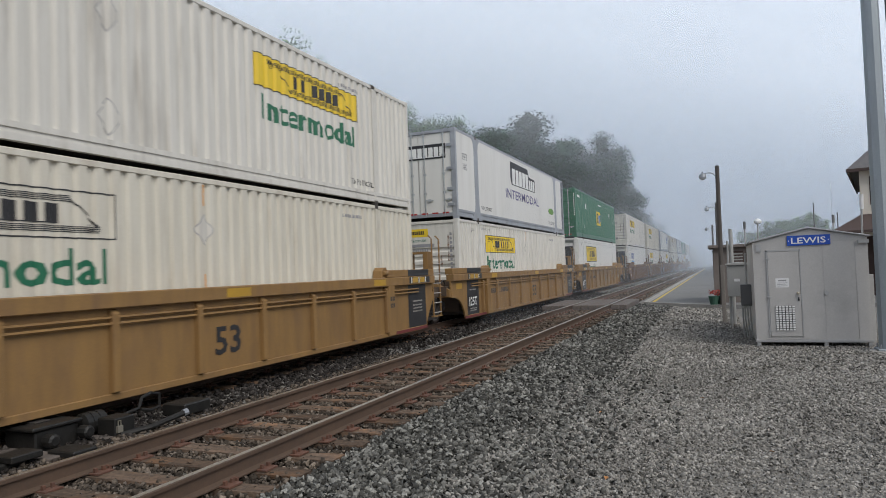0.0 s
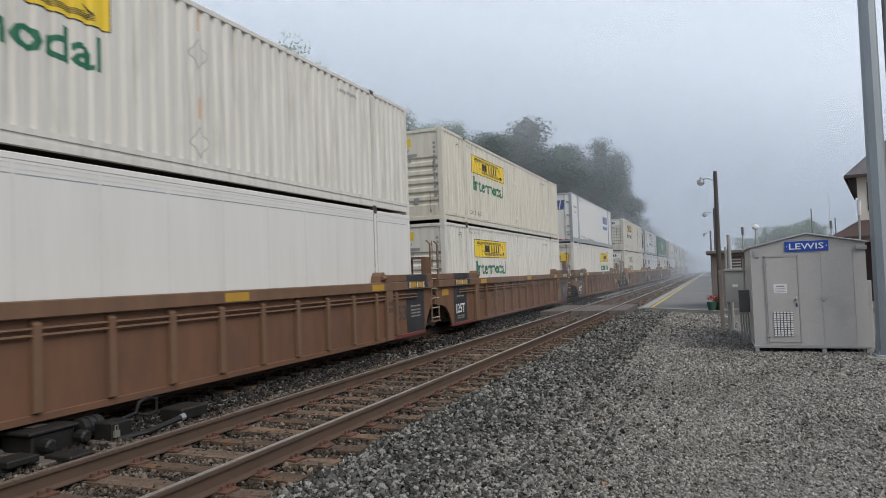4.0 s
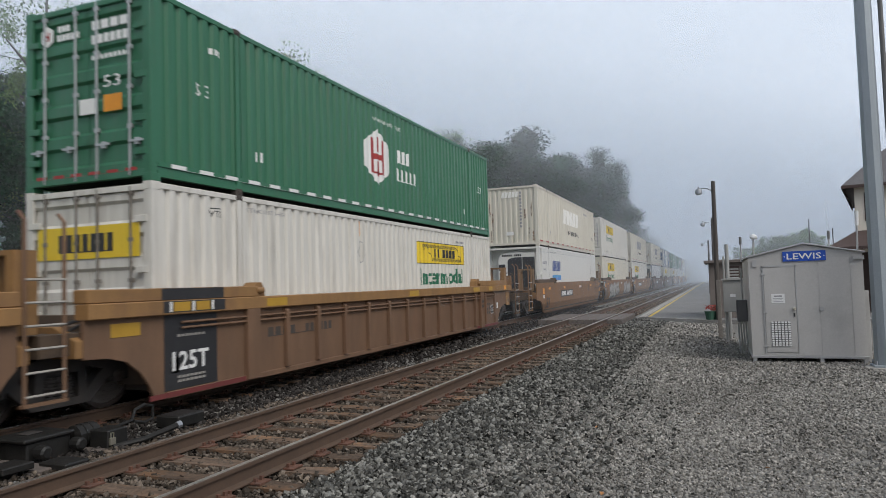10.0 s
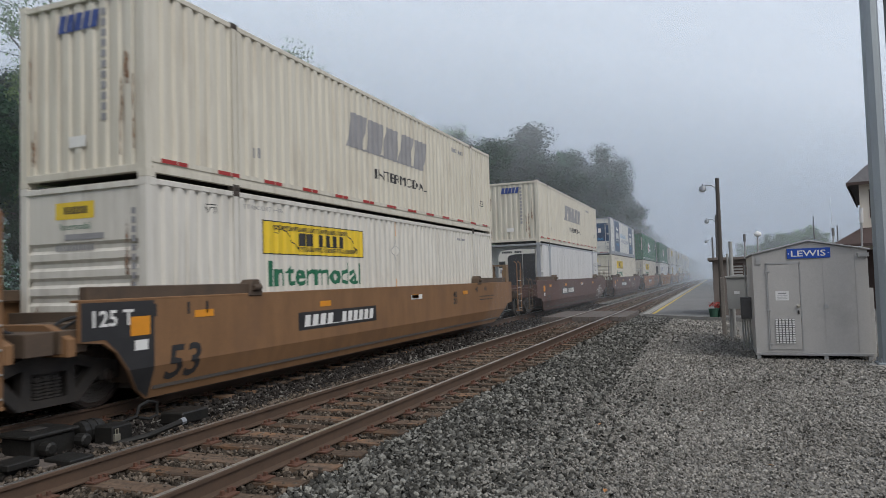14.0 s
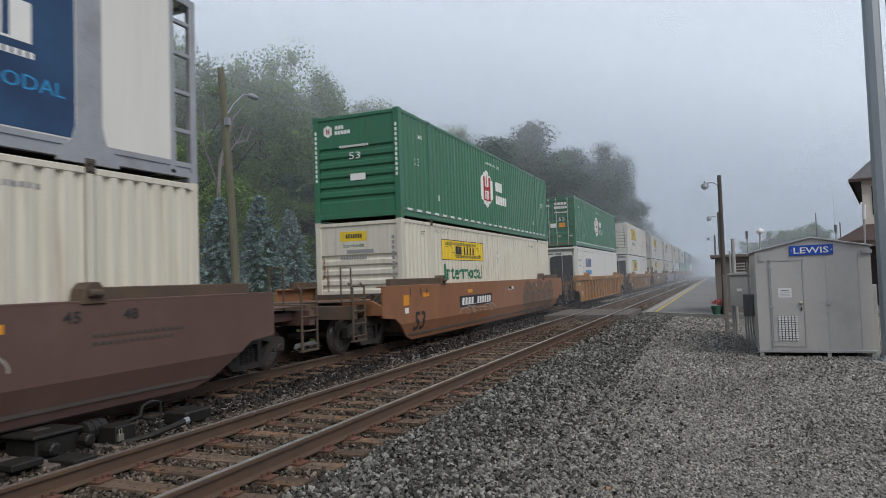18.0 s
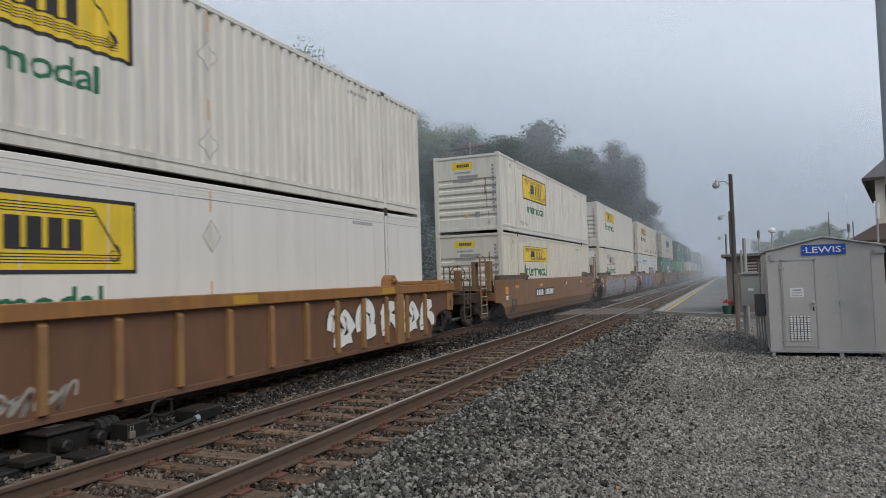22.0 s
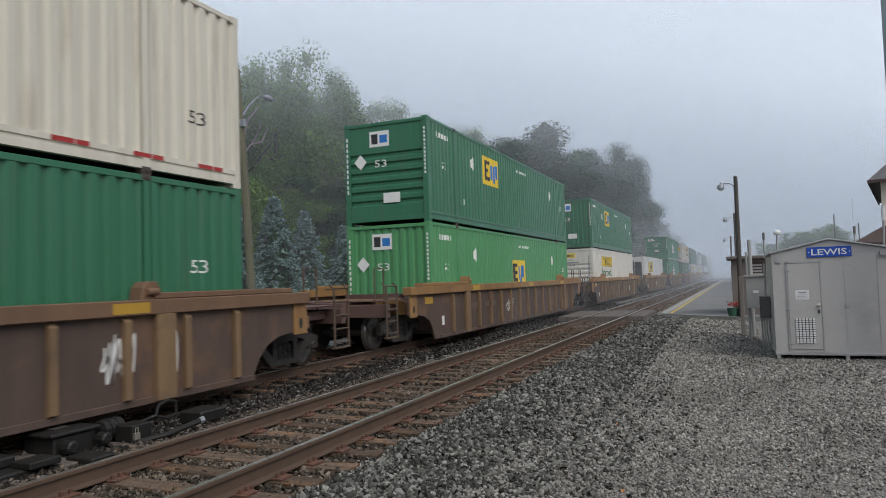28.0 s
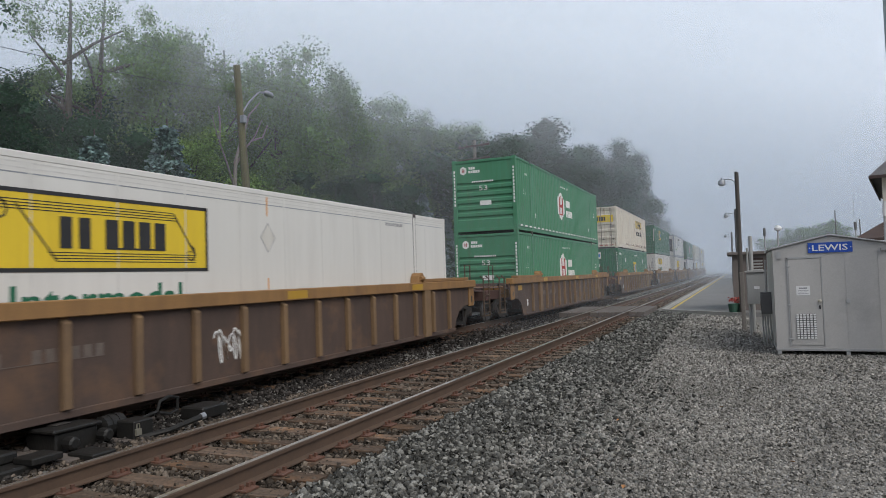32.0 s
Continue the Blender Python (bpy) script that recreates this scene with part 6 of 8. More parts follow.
CAR_LABEL = {
    "car_yellow": "ochre yellow well car with ribbed sides and black end panels", "car_rust": "rusty red brown well car with ribbed sides",
    "car_tan": "faded tan brown well car", "car_copper": "copper tan well car with smooth sides", "car_dark": "dark maroon brown well car with smooth sides", "car_orange": "weathered orange brown well car",
    "car_amber": "amber well car with ribbed sides", "car_brown": "dull brown well car with tan ribs and top chord"}


def well_car(kind, paint, front, rear, chord=None, ribs=None, pitch=1.06):
    """kind: flat or ribbed; front, rear: 'c' coupled, 'a' sharing a truck with the next, 'n' carrying that shared truck."""
    car = thing("well_car", CAR_LABEL[paint], "rail car", group="well cars of the train")
    if kind == "flat":
        SMOOTH_CARS.add(car)
    pm, cm, rm = M[paint], M[chord or paint], M[ribs or chord or paint]
    hind = "r" if kind == "ribbed" and rear == "c" else rear
    a, b = side_end(kind, front)[0][0], side_end(kind, hind)[0][0]
    lone = front == "c" and rear == "c"
    for s in (1, -1):
        k = ("car_side", kind, front, hind, s)
        x0, x1 = (SIDE_X - 0.05, SIDE_X) if s > 0 else (-SIDE_X, -SIDE_X + 0.05)
        part("side_panel", once(k, lambda: tuck(Geo().prism(side_outline(kind, front, hind), x0, x1).mesh("side_panel")) if kind == "flat" else Geo().prism(side_outline(kind, front, hind), x0, x1).mesh("side_panel")), pm, car)
        if kind == "flat":
            part("top_chord", once(("chord", "flat", a, b, s), lambda: Geo().box(min(s * 1.34, s * 1.512), max(s * 1.34, s * 1.512), -a, LEN + b, 1.455, 1.49).mesh("top_chord", 0.008)), cm, car)
            part("bottom_chord", once(("bchord", "flat", s), lambda: Geo().box(min(s * 1.22, s * 1.34), max(s * 1.22, s * 1.34), 0.3, LEN - 0.3, 0.06, 0.2).mesh("bottom_chord")), M["under"], car)
        else:
            lo, hi = min(s * 1.36, s * 1.61), max(s * 1.36, s * 1.61)
            part("top_chord", once(("chord", a, b, s), lambda: Geo().box(lo, hi, -a, LEN + b, 1.27, 1.475).mesh("top_chord", 0.012)), cm, car)
            part("bottom_chord", once(("bchord", s), lambda: Geo().box(min(s * 1.42, s * 1.545), max(s * 1.42, s * 1.545), 0.02, LEN - 0.02, 0.075, 0.17).mesh("bottom_chord", 0.008)), pm, car)
    if kind == "ribbed":
        y = 1.44 if paint == "car_yellow" else 0.84
        while y < LEN - 0.3:
            clear = front == "a" and y < 1.2 or rear == "n" and y > LEN - 0.95
            if not clear and (min(abs(y - 1.95), abs(y - LEN + 1.95)) > 0.3 or paint == "car_yellow"):
                part("rib", once("rib", lambda: Geo().prism([(SIDE_X, 0.17), (SIDE_X + 0.085, 0.19), (SIDE_X + 0.085, 1.20), (SIDE_X, 1.27)], -0.055, 0.055, "y").mesh("rib", 0.006)), rm, car, m=Matrix.Translation((0, y, 0)))
            y += pitch
        for yy in (1.95, LEN - 1.95):
            part("wide_rib", once("wide_rib", lambda: Geo().box(SIDE_X, SIDE_X + 0.092, -0.17, 0.17, 0.10, 1.28).mesh("wide_rib", 0.008)), rm, car, m=Matrix.Translation((0, yy, 0)))
    if not lone and kind == "ribbed":       # brake pipes under the chord
        for z in (1.15, 1.07):
            part("side_pipe", once(("pipe", z), lambda: Geo().tube([(SIDE_X + 0.045, 0.3, z), (SIDE_X + 0.045, LEN - 0.3, z)], 0.02, 6).mesh("side_pipe")), rm, car)
    # raised guide rails over either end of the side
    high = 1.565 if lone and kind == "ribbed" else 1.655
    for y0, y1 in ((-min(a, 1.15 if lone or kind == "flat" else 1.36) if front != "c" or kind == "ribbed" else -1.05, 2.12), (LEN - 2.12, LEN + min(b, 1.0))):
        for s in (1, -1):
            lo, hi = (1.33, 1.58) if kind == "ribbed" else (1.31, 1.46)
            part("guide_rail", once(("guide_rail", kind, y0, y1, high, s), lambda: Geo().box(min(s * lo, s * hi), max(s * lo, s * hi), y0, y1, 1.478, high).mesh("guide_rail", 0.012)), M["deck"] if kind == "flat" else cm, car)
    part("floor_pan", once("floor_pan", lambda: Geo().box(-1.42, 1.42, 0.0, LEN, 0.20, 0.28).box(-1.42, 1.42, -0.05, 0.04, 0.2, 1.2).box(-1.42, 1.42, LEN - 0.04, LEN + 0.05, 0.2, 1.2).mesh("floor_pan")), M["under"], car)
    for i, (e, yy) in enumerate(((front, 0.0), (rear, LEN))):
        out = Matrix.Translation((0, yy, 0)) @ Matrix.Diagonal((1, 1 if i else -1, 1, 1))
        for n, me in once(("end_pieces", e), lambda: end_pieces(e)):
            part(n, me, M["car_dark" if paint in ("car_brown", "car_dark") else "deck"] if n in ("draft_sill", "bolster", "side_sill", "walkway", "bulkhead", "end_sill") else cm, car, m=out)
        if kind == "ribbed" and e == "c":
            plate = part("corner_plate", once("corner_plate", lambda: Geo().box(SIDE_X, SIDE_X + 0.03, -0.42, -0.02, 0.72, 1.28).mesh("corner_plate", 0.006)), M["car_ochre"] if paint != "car_rust" else cm, car, m=out @ Matrix.Translation((0, b if i else a, 0)))
            part("plate_hole", once("plate_hole", lambda: Geo().prism([(-0.22 + 0.05 * math.cos(k * math.tau / 10), 0.92 + 0.10 * math.sin(k * math.tau / 10)) for k in range(10)], SIDE_X + 0.028, SIDE_X + 0.034).mesh("plate_hole")), M["black"], plate)
        if not lone and (e == "n" or e == "c" and (i == 1 or kind == "flat")):
            part("guide_frame", once("guide_frame", guide_frame), M["car_drab"] if kind == "flat" else cm, car, m=out @ Matrix.Translation((0, 1.42 if e == "c" else 0.80 if kind == "ribbed" else 0.45, 0)))
        part("brake_hose", once("hose", hose), M["cable"], car, m=out)
        if e != "a":
            tall, at = (1.95, 2.48) if e == "c" else (2.25, 0.84 if kind == "ribbed" else 0.22)
            if lone:
                tall = 1.25
            lad = part("ladder", once(("ladder", tall), lambda: ladder(tall)), M["deck"] if lone else rm, car, "steel ladder with grab irons", out @ Matrix.Translation((1.50, at, 0.34)))
            for k in range(5 if e == "c" else 6):
                part("rung", once("rung", lambda: Geo().tube([(0, 0, 0), (0, 0.52, 0)], 0.016, 6).mesh("rung")), M["pale_spray"] if not lone else M["deck"], lad, m=Matrix.Translation((0.015, 0, 0.10 + k * 0.27)))
            if e == "c":
                part("handrail", once("handrail", lambda: Geo().tube([(0, 0, 0), (0, 0, 0.85), (0, 0.45, 0.85), (0, 0.45, 0)], 0.02, 6).mesh("handrail")), M["deck"] if lone else rm, lad, m=Matrix.Translation((-0.5, -0.3, 0.75)))
        if e == "c" and not i and not lone:
            wheel = part("brake_wheel", once("brake_wheel", brake_wheel), M["deck"], car, "dark hand brake wheel", out @ Matrix.Translation((0.35, 2.05, 1.72)))
            part("brake_stand", once("brake_stand", lambda: Geo().box(-0.12, 0.12, -0.10, 0.06, -0.55, 0.14).mesh("brake_stand", 0.02)), cm if not lone else M["deck"], wheel)
        if e == "c":
            part("coupler", once("coupler", coupler), M["truck"], car, m=out)
    for yy in (2.16, LEN - 2.16):
        part("container_clamp", once("clamp", clamp), M["deck"] if kind == "flat" else cm, car, m=Matrix.Translation((0, yy, 0)))
    truck(car, -1.45 if front == "c" else -1.68, 0.42 if front == "c" and rear == "c" else 0.46) if front in "cn" else None
    truck(car, LEN + 1.45 if rear == "c" else LEN + 1.68, 0.42 if front == "c" and rear == "c" else 0.46) if rear in "cn" else None
    # stencils and reflectors
    if kind == "flat":
        car_words(car, "53", 0.12, 0.32, 0.46, 0.72, "black", lay=2, slant=0.15)
        car_decal(car, "number_panel", [(3.45, 6.6, 0.74, 1.08)], "black")
        car_decal(car, "number_strip", blocks(3.6, 4.7, 0.80, 1.02, 4, 0.3, 0.04) + blocks(5.0, 6.45, 0.80, 1.02, 6, 0.3, 0.04), "mark_white", lay=2)
        for y in (0.7, 4.2, 8.6, 12.4):
            car_decal(car, "reflector", [(y, y + 0.42, 1.16, 1.27)], "orange", lay=2)
        car_decal(car, "reflector", [(-0.52, -0.18, 0.98, 1.24)], "orange", lay=4)
        car_decal(car, "label_square", [(-0.45, -0.22, 0.78, 0.92)], "mark_white", lay=4)
        for y in (-0.1, 0.55, 0.95):
            car_decal(car, "tick_mark", [(y, y + 0.05, 1.22, 1.40)], "black", lay=2)
        if front == "a":
            car_decal(car, "black_panel", [(-1.29, -0.10, 0.97, 1.45)], "black", lay=2, label="black painted end panel")
            # flat black patch standing in for the shaded interior below the panel
            part("black_foot", once("black_foot", lambda: tuck(Geo().add([(SIDE_X + 0.006, y, z) for y, z in ((-0.93, 0.97), (-0.73, 0.79), (-0.54, 0.53), (-0.33, 0.25), (-0.10, 0.09), (-0.10, 0.97))], [(0, 1, 2, 3, 4, 5)]).mesh("marking"))), M["black"], car)
            car_words(car, "125 T", -1.12, 1.14, 0.20, 0.66, "mark_white", lay=3)
        if rear == "n":
            part("black_end", once("black_end", lambda: tuck(Geo().add([(SIDE_X + 0.006, LEN + y, z) for y, z in ((-0.52, 1.45), (-0.52, 0.09), (-0.29, 0.09), (-0.10, 0.31), (0.06, 0.57), (0.155, 0.87), (0.155, 1.45))], [(0, 1, 2, 3, 4, 5, 6)]).mesh("marking"))), M["black"], car, "black painted end panel")
            for z in (0.80, 1.12):
                car_decal(car, "reflector", [(LEN - 0.38, LEN - 0.10, z, z + 0.24)], "orange", lay=3)
        car_decal(car, "small_print", blocks(LEN - 2.2, LEN - 0.6, 1.02, 1.06, 14, 0.3), "under", lay=2)
        car_decal(car, "small_print", blocks(LEN - 2.2, LEN - 0.8, 0.92, 0.96, 12, 0.3), "under", lay=2)
        car_words(car, "40", LEN - 4.6, 1.10, 0.16, 0.32, "black", lay=2)
        car_words(car, "20", LEN - 4.6, 0.90, 0.16, 0.32, "black", lay=2)
        car_words(car, "45", LEN - 2.6, 1.22, 0.14, 0.26, "black", lay=2)
        car_words(car, "48", LEN - 1.7, 1.22, 0.14, 0.26, "black", lay=2)
        car_decal(car, "label_square", [(LEN - 7.6, LEN - 6.9, 1.14, 1.26)], "mark_white", lay=2)
    else:
        car_decal(car, "reflector", [(-0.95, -0.45, 1.02, 1.20)], "amber_tape", lay=2)
        for y in (2.3, 8.3, 13.3):
            car_decal(car, "reflector", [(y, y + 0.6, 1.30, 1.44)], "amber_tape", x=1.61, lay=1)
        car_decal(car, "label_square", [(0.12, 0.28, 0.42, 0.66)], "mark_white", lay=2)
        if paint == "car_amber":
            car_decal(car, "number_panel", [(2.25, 4.7, 0.72, 0.96)], "black", lay=1)
        car_decal(car, "number_strip", blocks(2.4, 3.3, 0.76, 0.92, 4, 0.3) + blocks(3.6, 4.6, 0.76, 0.92, 6, 0.3), "pale_spray" if paint == "car_amber" else "under" if paint != "car_brown" else "faded_stencil", lay=2)
    if kind == "ribbed" and not lone:
        ends = ([(-0.02, 1.10)] if front == "a" else []) + ([(LEN - 0.85, LEN + 0.26)] if rear == "n" else [])
        for y0, y1 in ends:
            car_decal(car, "black_panel", [(y0, y1, 0.18, 1.26)], "black", lay=2, label="black painted end panel")
            car_decal(car, "red_sill", [(y0 - 0.3, y1 + 0.9, 0.09, 0.165)] if y0 < 5 else [(y0 - 0.9, y1, 0.09, 0.165)], "maroon", x=1.546, lay=1)
            for k, yy in enumerate((0.82, 0.72, 0.64, 0.56) if y0 > 5 else (0.94, 0.34, 0.28)):
                car_decal(car, "small_print", blocks(y0 + 0.25, y0 + 0.85, yy, yy + 0.035, 7, 0.3), "pale_spray", lay=3)
            if y0 < 5:
                car_words(car, "125T", y0 + 0.16, 0.46, 0.26, 0.76, "mark_white", lay=3)
            # black, amber and white length marks on the chord and its rail
            car_decal(car, "black_mark", [(y0 - 0.1, y1 + 0.1, 1.30, 1.465)], "black", x=1.61, lay=1)
            car_decal(car, "black_mark", [(y0 - 0.1, y1 + 0.1, 1.485, 1.65)], "black", x=1.58, lay=1)
            for yy in (0.02, 0.48, 0.90):
                car_decal(car, "tick_mark", [(y0 + yy, y0 + yy + 0.05, 1.31, 1.455)], "mark_white", x=1.61, lay=2)
            car_decal(car, "reflector", [(y0 + 0.10, y0 + 0.44, 1.315, 1.45)], "amber_tape", x=1.61, lay=2)
            car_decal(car, "reflector", [(y0 + 0.56, y0 + 0.86, 1.315, 1.45)], "amber_tape", x=1.61, lay=2)
        if rear == "c":
            car_decal(car, "red_sill", [(LEN - 2.4, LEN - 0.1, 0.09, 0.165)], "maroon", x=1.546, lay=1)
            car_decal(car, "label_border", [(LEN - 0.82, LEN - 0.34, 0.50, 0.80)], "mark_white", lay=1)
            car_decal(car, "label_square", [(LEN - 0.80, LEN - 0.36, 0.52, 0.78)], "black", lay=2)
            for z in (0.60, 0.67):
                car_decal(car, "small_print", blocks(LEN - 0.76, LEN - 0.40, z, z + 0.03, 5, 0.3), "mark_white", lay=3)
            car_decal(car, "label_square", [(LEN - 0.12, LEN + 0.04, 0.66, 0.86)], "mark_white", lay=2)
            car_decal(car, "reflector", [(LEN - 1.25, LEN - 0.85, 1.31, 1.45)], "amber_tape", x=1.61, lay=2)
            car_decal(car, "reflector", [(LEN + 0.55, LEN + 0.85, 1.31, 1.46)], "orange", x=1.61, lay=2)
        if paint != "car_yellow":
            car_words(car, "53", LEN - 1.36, 0.52, 0.36, 0.50, "under", lay=2)
        car_decal(car, "length_mark", blocks(LEN - 2.05, LEN - 1.80, 0.92, 1.02, 2, 0.25) + blocks(LEN - 2.05, LEN - 1.80, 0.76, 0.86, 2, 0.25), "under", x=SIDE_X + 0.092, lay=1)
    if kind == "ribbed" and paint in ("car_yellow", "car_amber"):
        car_words(car, "53", 8.1 if paint == "car_yellow" else LEN - 3.55, 0.42, 0.42, 0.62, "black", lay=2)
    return car


# ---- the train: (place at the start, car, lower load, upper load) ----
HUNT, OUT, OLD, FRM = ("hunt", "nose"), ("hunt", "nose", "outline", "cream"), ("hunt", "nose", "old", "rusty"), ("hunt", "nose", "framed")
HUNT_D, SMOOTH = ("hunt", "door"), ("hunt_smooth", "unit", "framed")
MARTEN, HUB_D, HUB_N = ("marten", "unit"), ("hub", "door"), ("hub", "nose")
YEL, RST, TAN = ("ribbed", "car_yellow"), ("ribbed", "car_rust", "car_tan", "car_tan"), ("ribbed", "car_tan", "car_ochre", "car_tan")
FLT, DRK, ORG, AMB = ("flat", "car_copper"), ("flat", "car_dark"), ("flat", "car_orange"), ("ribbed", "car_amber")
BRN, BRR = ("ribbed", "car_brown", "car_ochre", "car_drab"), ("ribbed", "car_brown", "car_tan", "car_drab")
TRAIN = [
    (0.60, YEL, "cn", OUT, HUNT_D), (20.30, YEL, "an", ("hunt", "nose", "yellow", "white"), ("prime", "door")), (39.88, YEL, "ac", SMOOTH, ("emp", "door")),
    (63.68, RST, "cn", MARTEN, HUNT), (82.38, RST, "an", HUNT, ("hunt", "nose", "yellow", "cream")), (102.37, RST, "ac", HUNT_D, ("marten_top", "door")),
    (125.79, TAN, "cn", OUT, ("hunt", "nose", "old", "cream")), (145.50, TAN, "an", MARTEN, ("prime", "unit")), (164.63, TAN, "ac", HUNT_D, HUB_D),
    (188.39, FLT, "cn", MARTEN, ("swift", "vert", "ghost")), (207.72, FLT, "an", ("hunt", "nose", "yellow", "cream"), HUNT), (226.92, FLT, "ac", HUNT, ("swift", "vert", "faded")),
    (250.30, DRK, "cc", ("plain_reefer", "unit"), ("swift", "vert", "faded")), (273.20, DRK, "cc", ("hunt", "nose", "yellow", "cream"), ("kllm", "door")),
    (296.78, ORG, "cc", ("hunt", "nose", "yellow", "cream"), HUB_N), (319.83, AMB, "cc", MARTEN, HUB_D), (343.37, ("ribbed", "car_rust", "car_amber", "car_ochre"), "cc", SMOOTH, FRM),
    (366.50, FLT, "cn", ("hunt", "nose", "yellow", "cream"), FRM), (386.06, FLT, "an", OUT, HUNT), (405.47, FLT, "ac", ("england", "door"), OLD),
    (428.02, BRR, "cc", ("hub", "nose"), ("swift", "door", "blue", "cream")), (451.85, BRN, "cc", ("emp", "vert", "low", "light_green"), ("emp", "nose")),
    (474.62, BRN, "cc", HUNT, ("emp", "vert")), (498.25, BRN, "cc", SMOOTH, None), (521.45, BRN, "cc", ("hub", "nose", "yellow", "faded_green"), ("hub", "nose", "yellow", "faded_green")),
    (544.87, BRN, "cc", ("emp", "vert", "low"), ("hunt", "door", "old", "rusty")), (568.2, BRN, "cc", HUNT, ("emp", "nose")), (591.5, BRN, "cc", FRM, ("prime", "unit")),
    (614.8, RST, "cc", ("plain_reefer", "unit"), HUB_D), (638.1, BRN, "cc", SMOOTH, OUT), (661.4, RST, "cc", HUNT, HUNT)]
TRAIN_X, LOW_Z, HIGH_Z = -8.866, 0.34, 3.24
RIDERS, CARS = [], []


def make_train():
    for place, spec, ends, low, high in TRAIN:
        kind, paint, chord, ribs = (*spec, None, None)[:4]
        car = well_car(kind, paint, ends[0], ends[1], chord, ribs, 1.57 if paint == "car_yellow" else 1.06)
        CARS.append(car)
        RIDERS.append((car, place, 0.0))
        for load, z in ((low, LOW_Z), (high, HIGH_Z)):
            if load:
                RIDERS.append((container(*load), place, z))
        if len(CARS) > 27:      # cars that never come near
            for ob in [o for rider in RIDERS[-3:] for o in rider[0].children_recursive]:
                if ob.name.split(".")[0] in ("rung", "handrail", "small_print", "hinge", "lock_rod", "brake_hose", "spring", "tick_mark", "number_strip", "length_mark", "label_square", "plate_hole", "rust_stain", "lettering", "logo_line", "floor", "coupler", "side_pipe"):
                    bpy.data.objects.remove(ob)
    c = CARS
    graffiti(c[10], 1.7, 6.9, 0.18, 1.36, 6, "pale_spray", "teal", 3, "car_orange")
    graffiti(c[10], 10.2, 14.8, 0.30, 1.30, 5, "pale_spray", "black", 4)
    graffiti(c[18], 0.9, 8.0, 0.16, 1.38, 5, "silver_grey", "pale_spray", 5, "pink")
    graffiti(c[18], 9.6, 15.4, 0.12, 1.34, 4, "silver_grey", "pale_spray", 6, "pink")
    graffiti(c[19], 1.4, 8.0, 0.16, 1.30, 6, ("violet", "sky_blue", "coral"), "navy", 7, ("violet", "coral"))
    graffiti(c[14], 10.8, 15.6, 0.2, 1.3, 5, "car_tan", "teal", 8)
    scrawl(c[12], 13.9, 0.16, 2.3, 0.85, 31, "mark_white", 0.02)
    scrawl(c[12], 14.6, 0.30, 0.7, 0.5, 32, "silver_grey", 0.016)
    scrawl(c[13], 10.5, 0.55, 2.2, 0.45, 10)
    scrawl(c[14], 3.6, 0.5, 3.2, 0.25, 11)
    for k, y in enumerate((11.2, 12.3, 13.3, 14.4, 15.4)):
        graffiti(c[16], y, y + 0.75, 0.3, 1.15, 1, "mark_white", "car_rust", (3, 8, 21, 36, 50)[k])
    scrawl(c[16], 4.5, 0.22, 1.0, 0.3, 20, "pale_spray", 0.02)
    for k, y, z, w, h, seed in ((20, 10.02, 0.70, 0.62, 0.34, 21), (20, 10.08, 0.28, 0.66, 0.36, 22), (20, 13.2, 0.42, 0.5, 0.62, 26), (20, 14.1, 0.45, 0.36, 0.6, 27), (22, 12.1, 0.4, 0.7, 0.5, 23), (23, 6.6, 0.4, 0.7, 0.5, 24), (21, 5.7, 0.5, 0.75, 0.4, 25)):
        scrawl(c[k], y, z, w, h, seed, "mark_white", 0.014)



def gone(t):
    """Metres that the train has rolled after t seconds."""
    return 15.8678 * t - 0.28725 * t * t / 16 + 0.05702 * t ** 3 / 256


# small surges of the train, in metres by which it lags at whole seconds
LAG = ((0, -0.07), (1, 0.15), (2, 0.09), (3, -0.02), (6, 0.25), (7, 0.17), (8, 0.2), (9, 0.03), (10, 0.17), (11, -0.05), (12, 0.03), (13, 0.08), (14, -0.16), (17, 0.19),
       (18, 0.28), (19, 0.2), (20, 0.08), (21, 0.0), (22, -0.21), (23, 0.07), (24, -0.06), (25, -0.34), (28, 0.12), (29, -0.17), (30, 0.14), (31, 0.11), (32, 0.1))


def motions():
    for ob, place, z in RIDERS:
        walk(ob, [(t, Matrix.Translation((TRAIN_X, place - gone(t) + lag, z))) for t, lag in LAG])
    starts = {car: place for car, place, _ in RIDERS}
    for ws, car, r, dy, y in WHEELS:
        # each wheelset turns while it is near enough to be seen turning
        first = (starts[car] + y - 70) / 15.5
        last = (starts[car] + y) / 15.5
        f0, f1 = max(0, math.floor(first * FPS)), min(32 * FPS, math.ceil(last * FPS))
        at = Matrix.Translation((0, dy, 0.42))
        rows = [(0.0, at @ Matrix.Rotation(-gone(f0 / FPS) / r, 4, "X"))] if f0 > 0 else []
        rows += [(k / FPS, at @ Matrix.Rotation(-gone(k / FPS) / r, 4, "X")) for k in range(f0, f1 + 1)]
        if f1 < 32 * FPS:
            rows.append((32.0, at @ Matrix.Rotation(-gone(max(0, f1) / FPS) / r, 4, "X")))
        if len(rows) > 1 and f1 > f0:
            walk(ws, rows)


make_train()


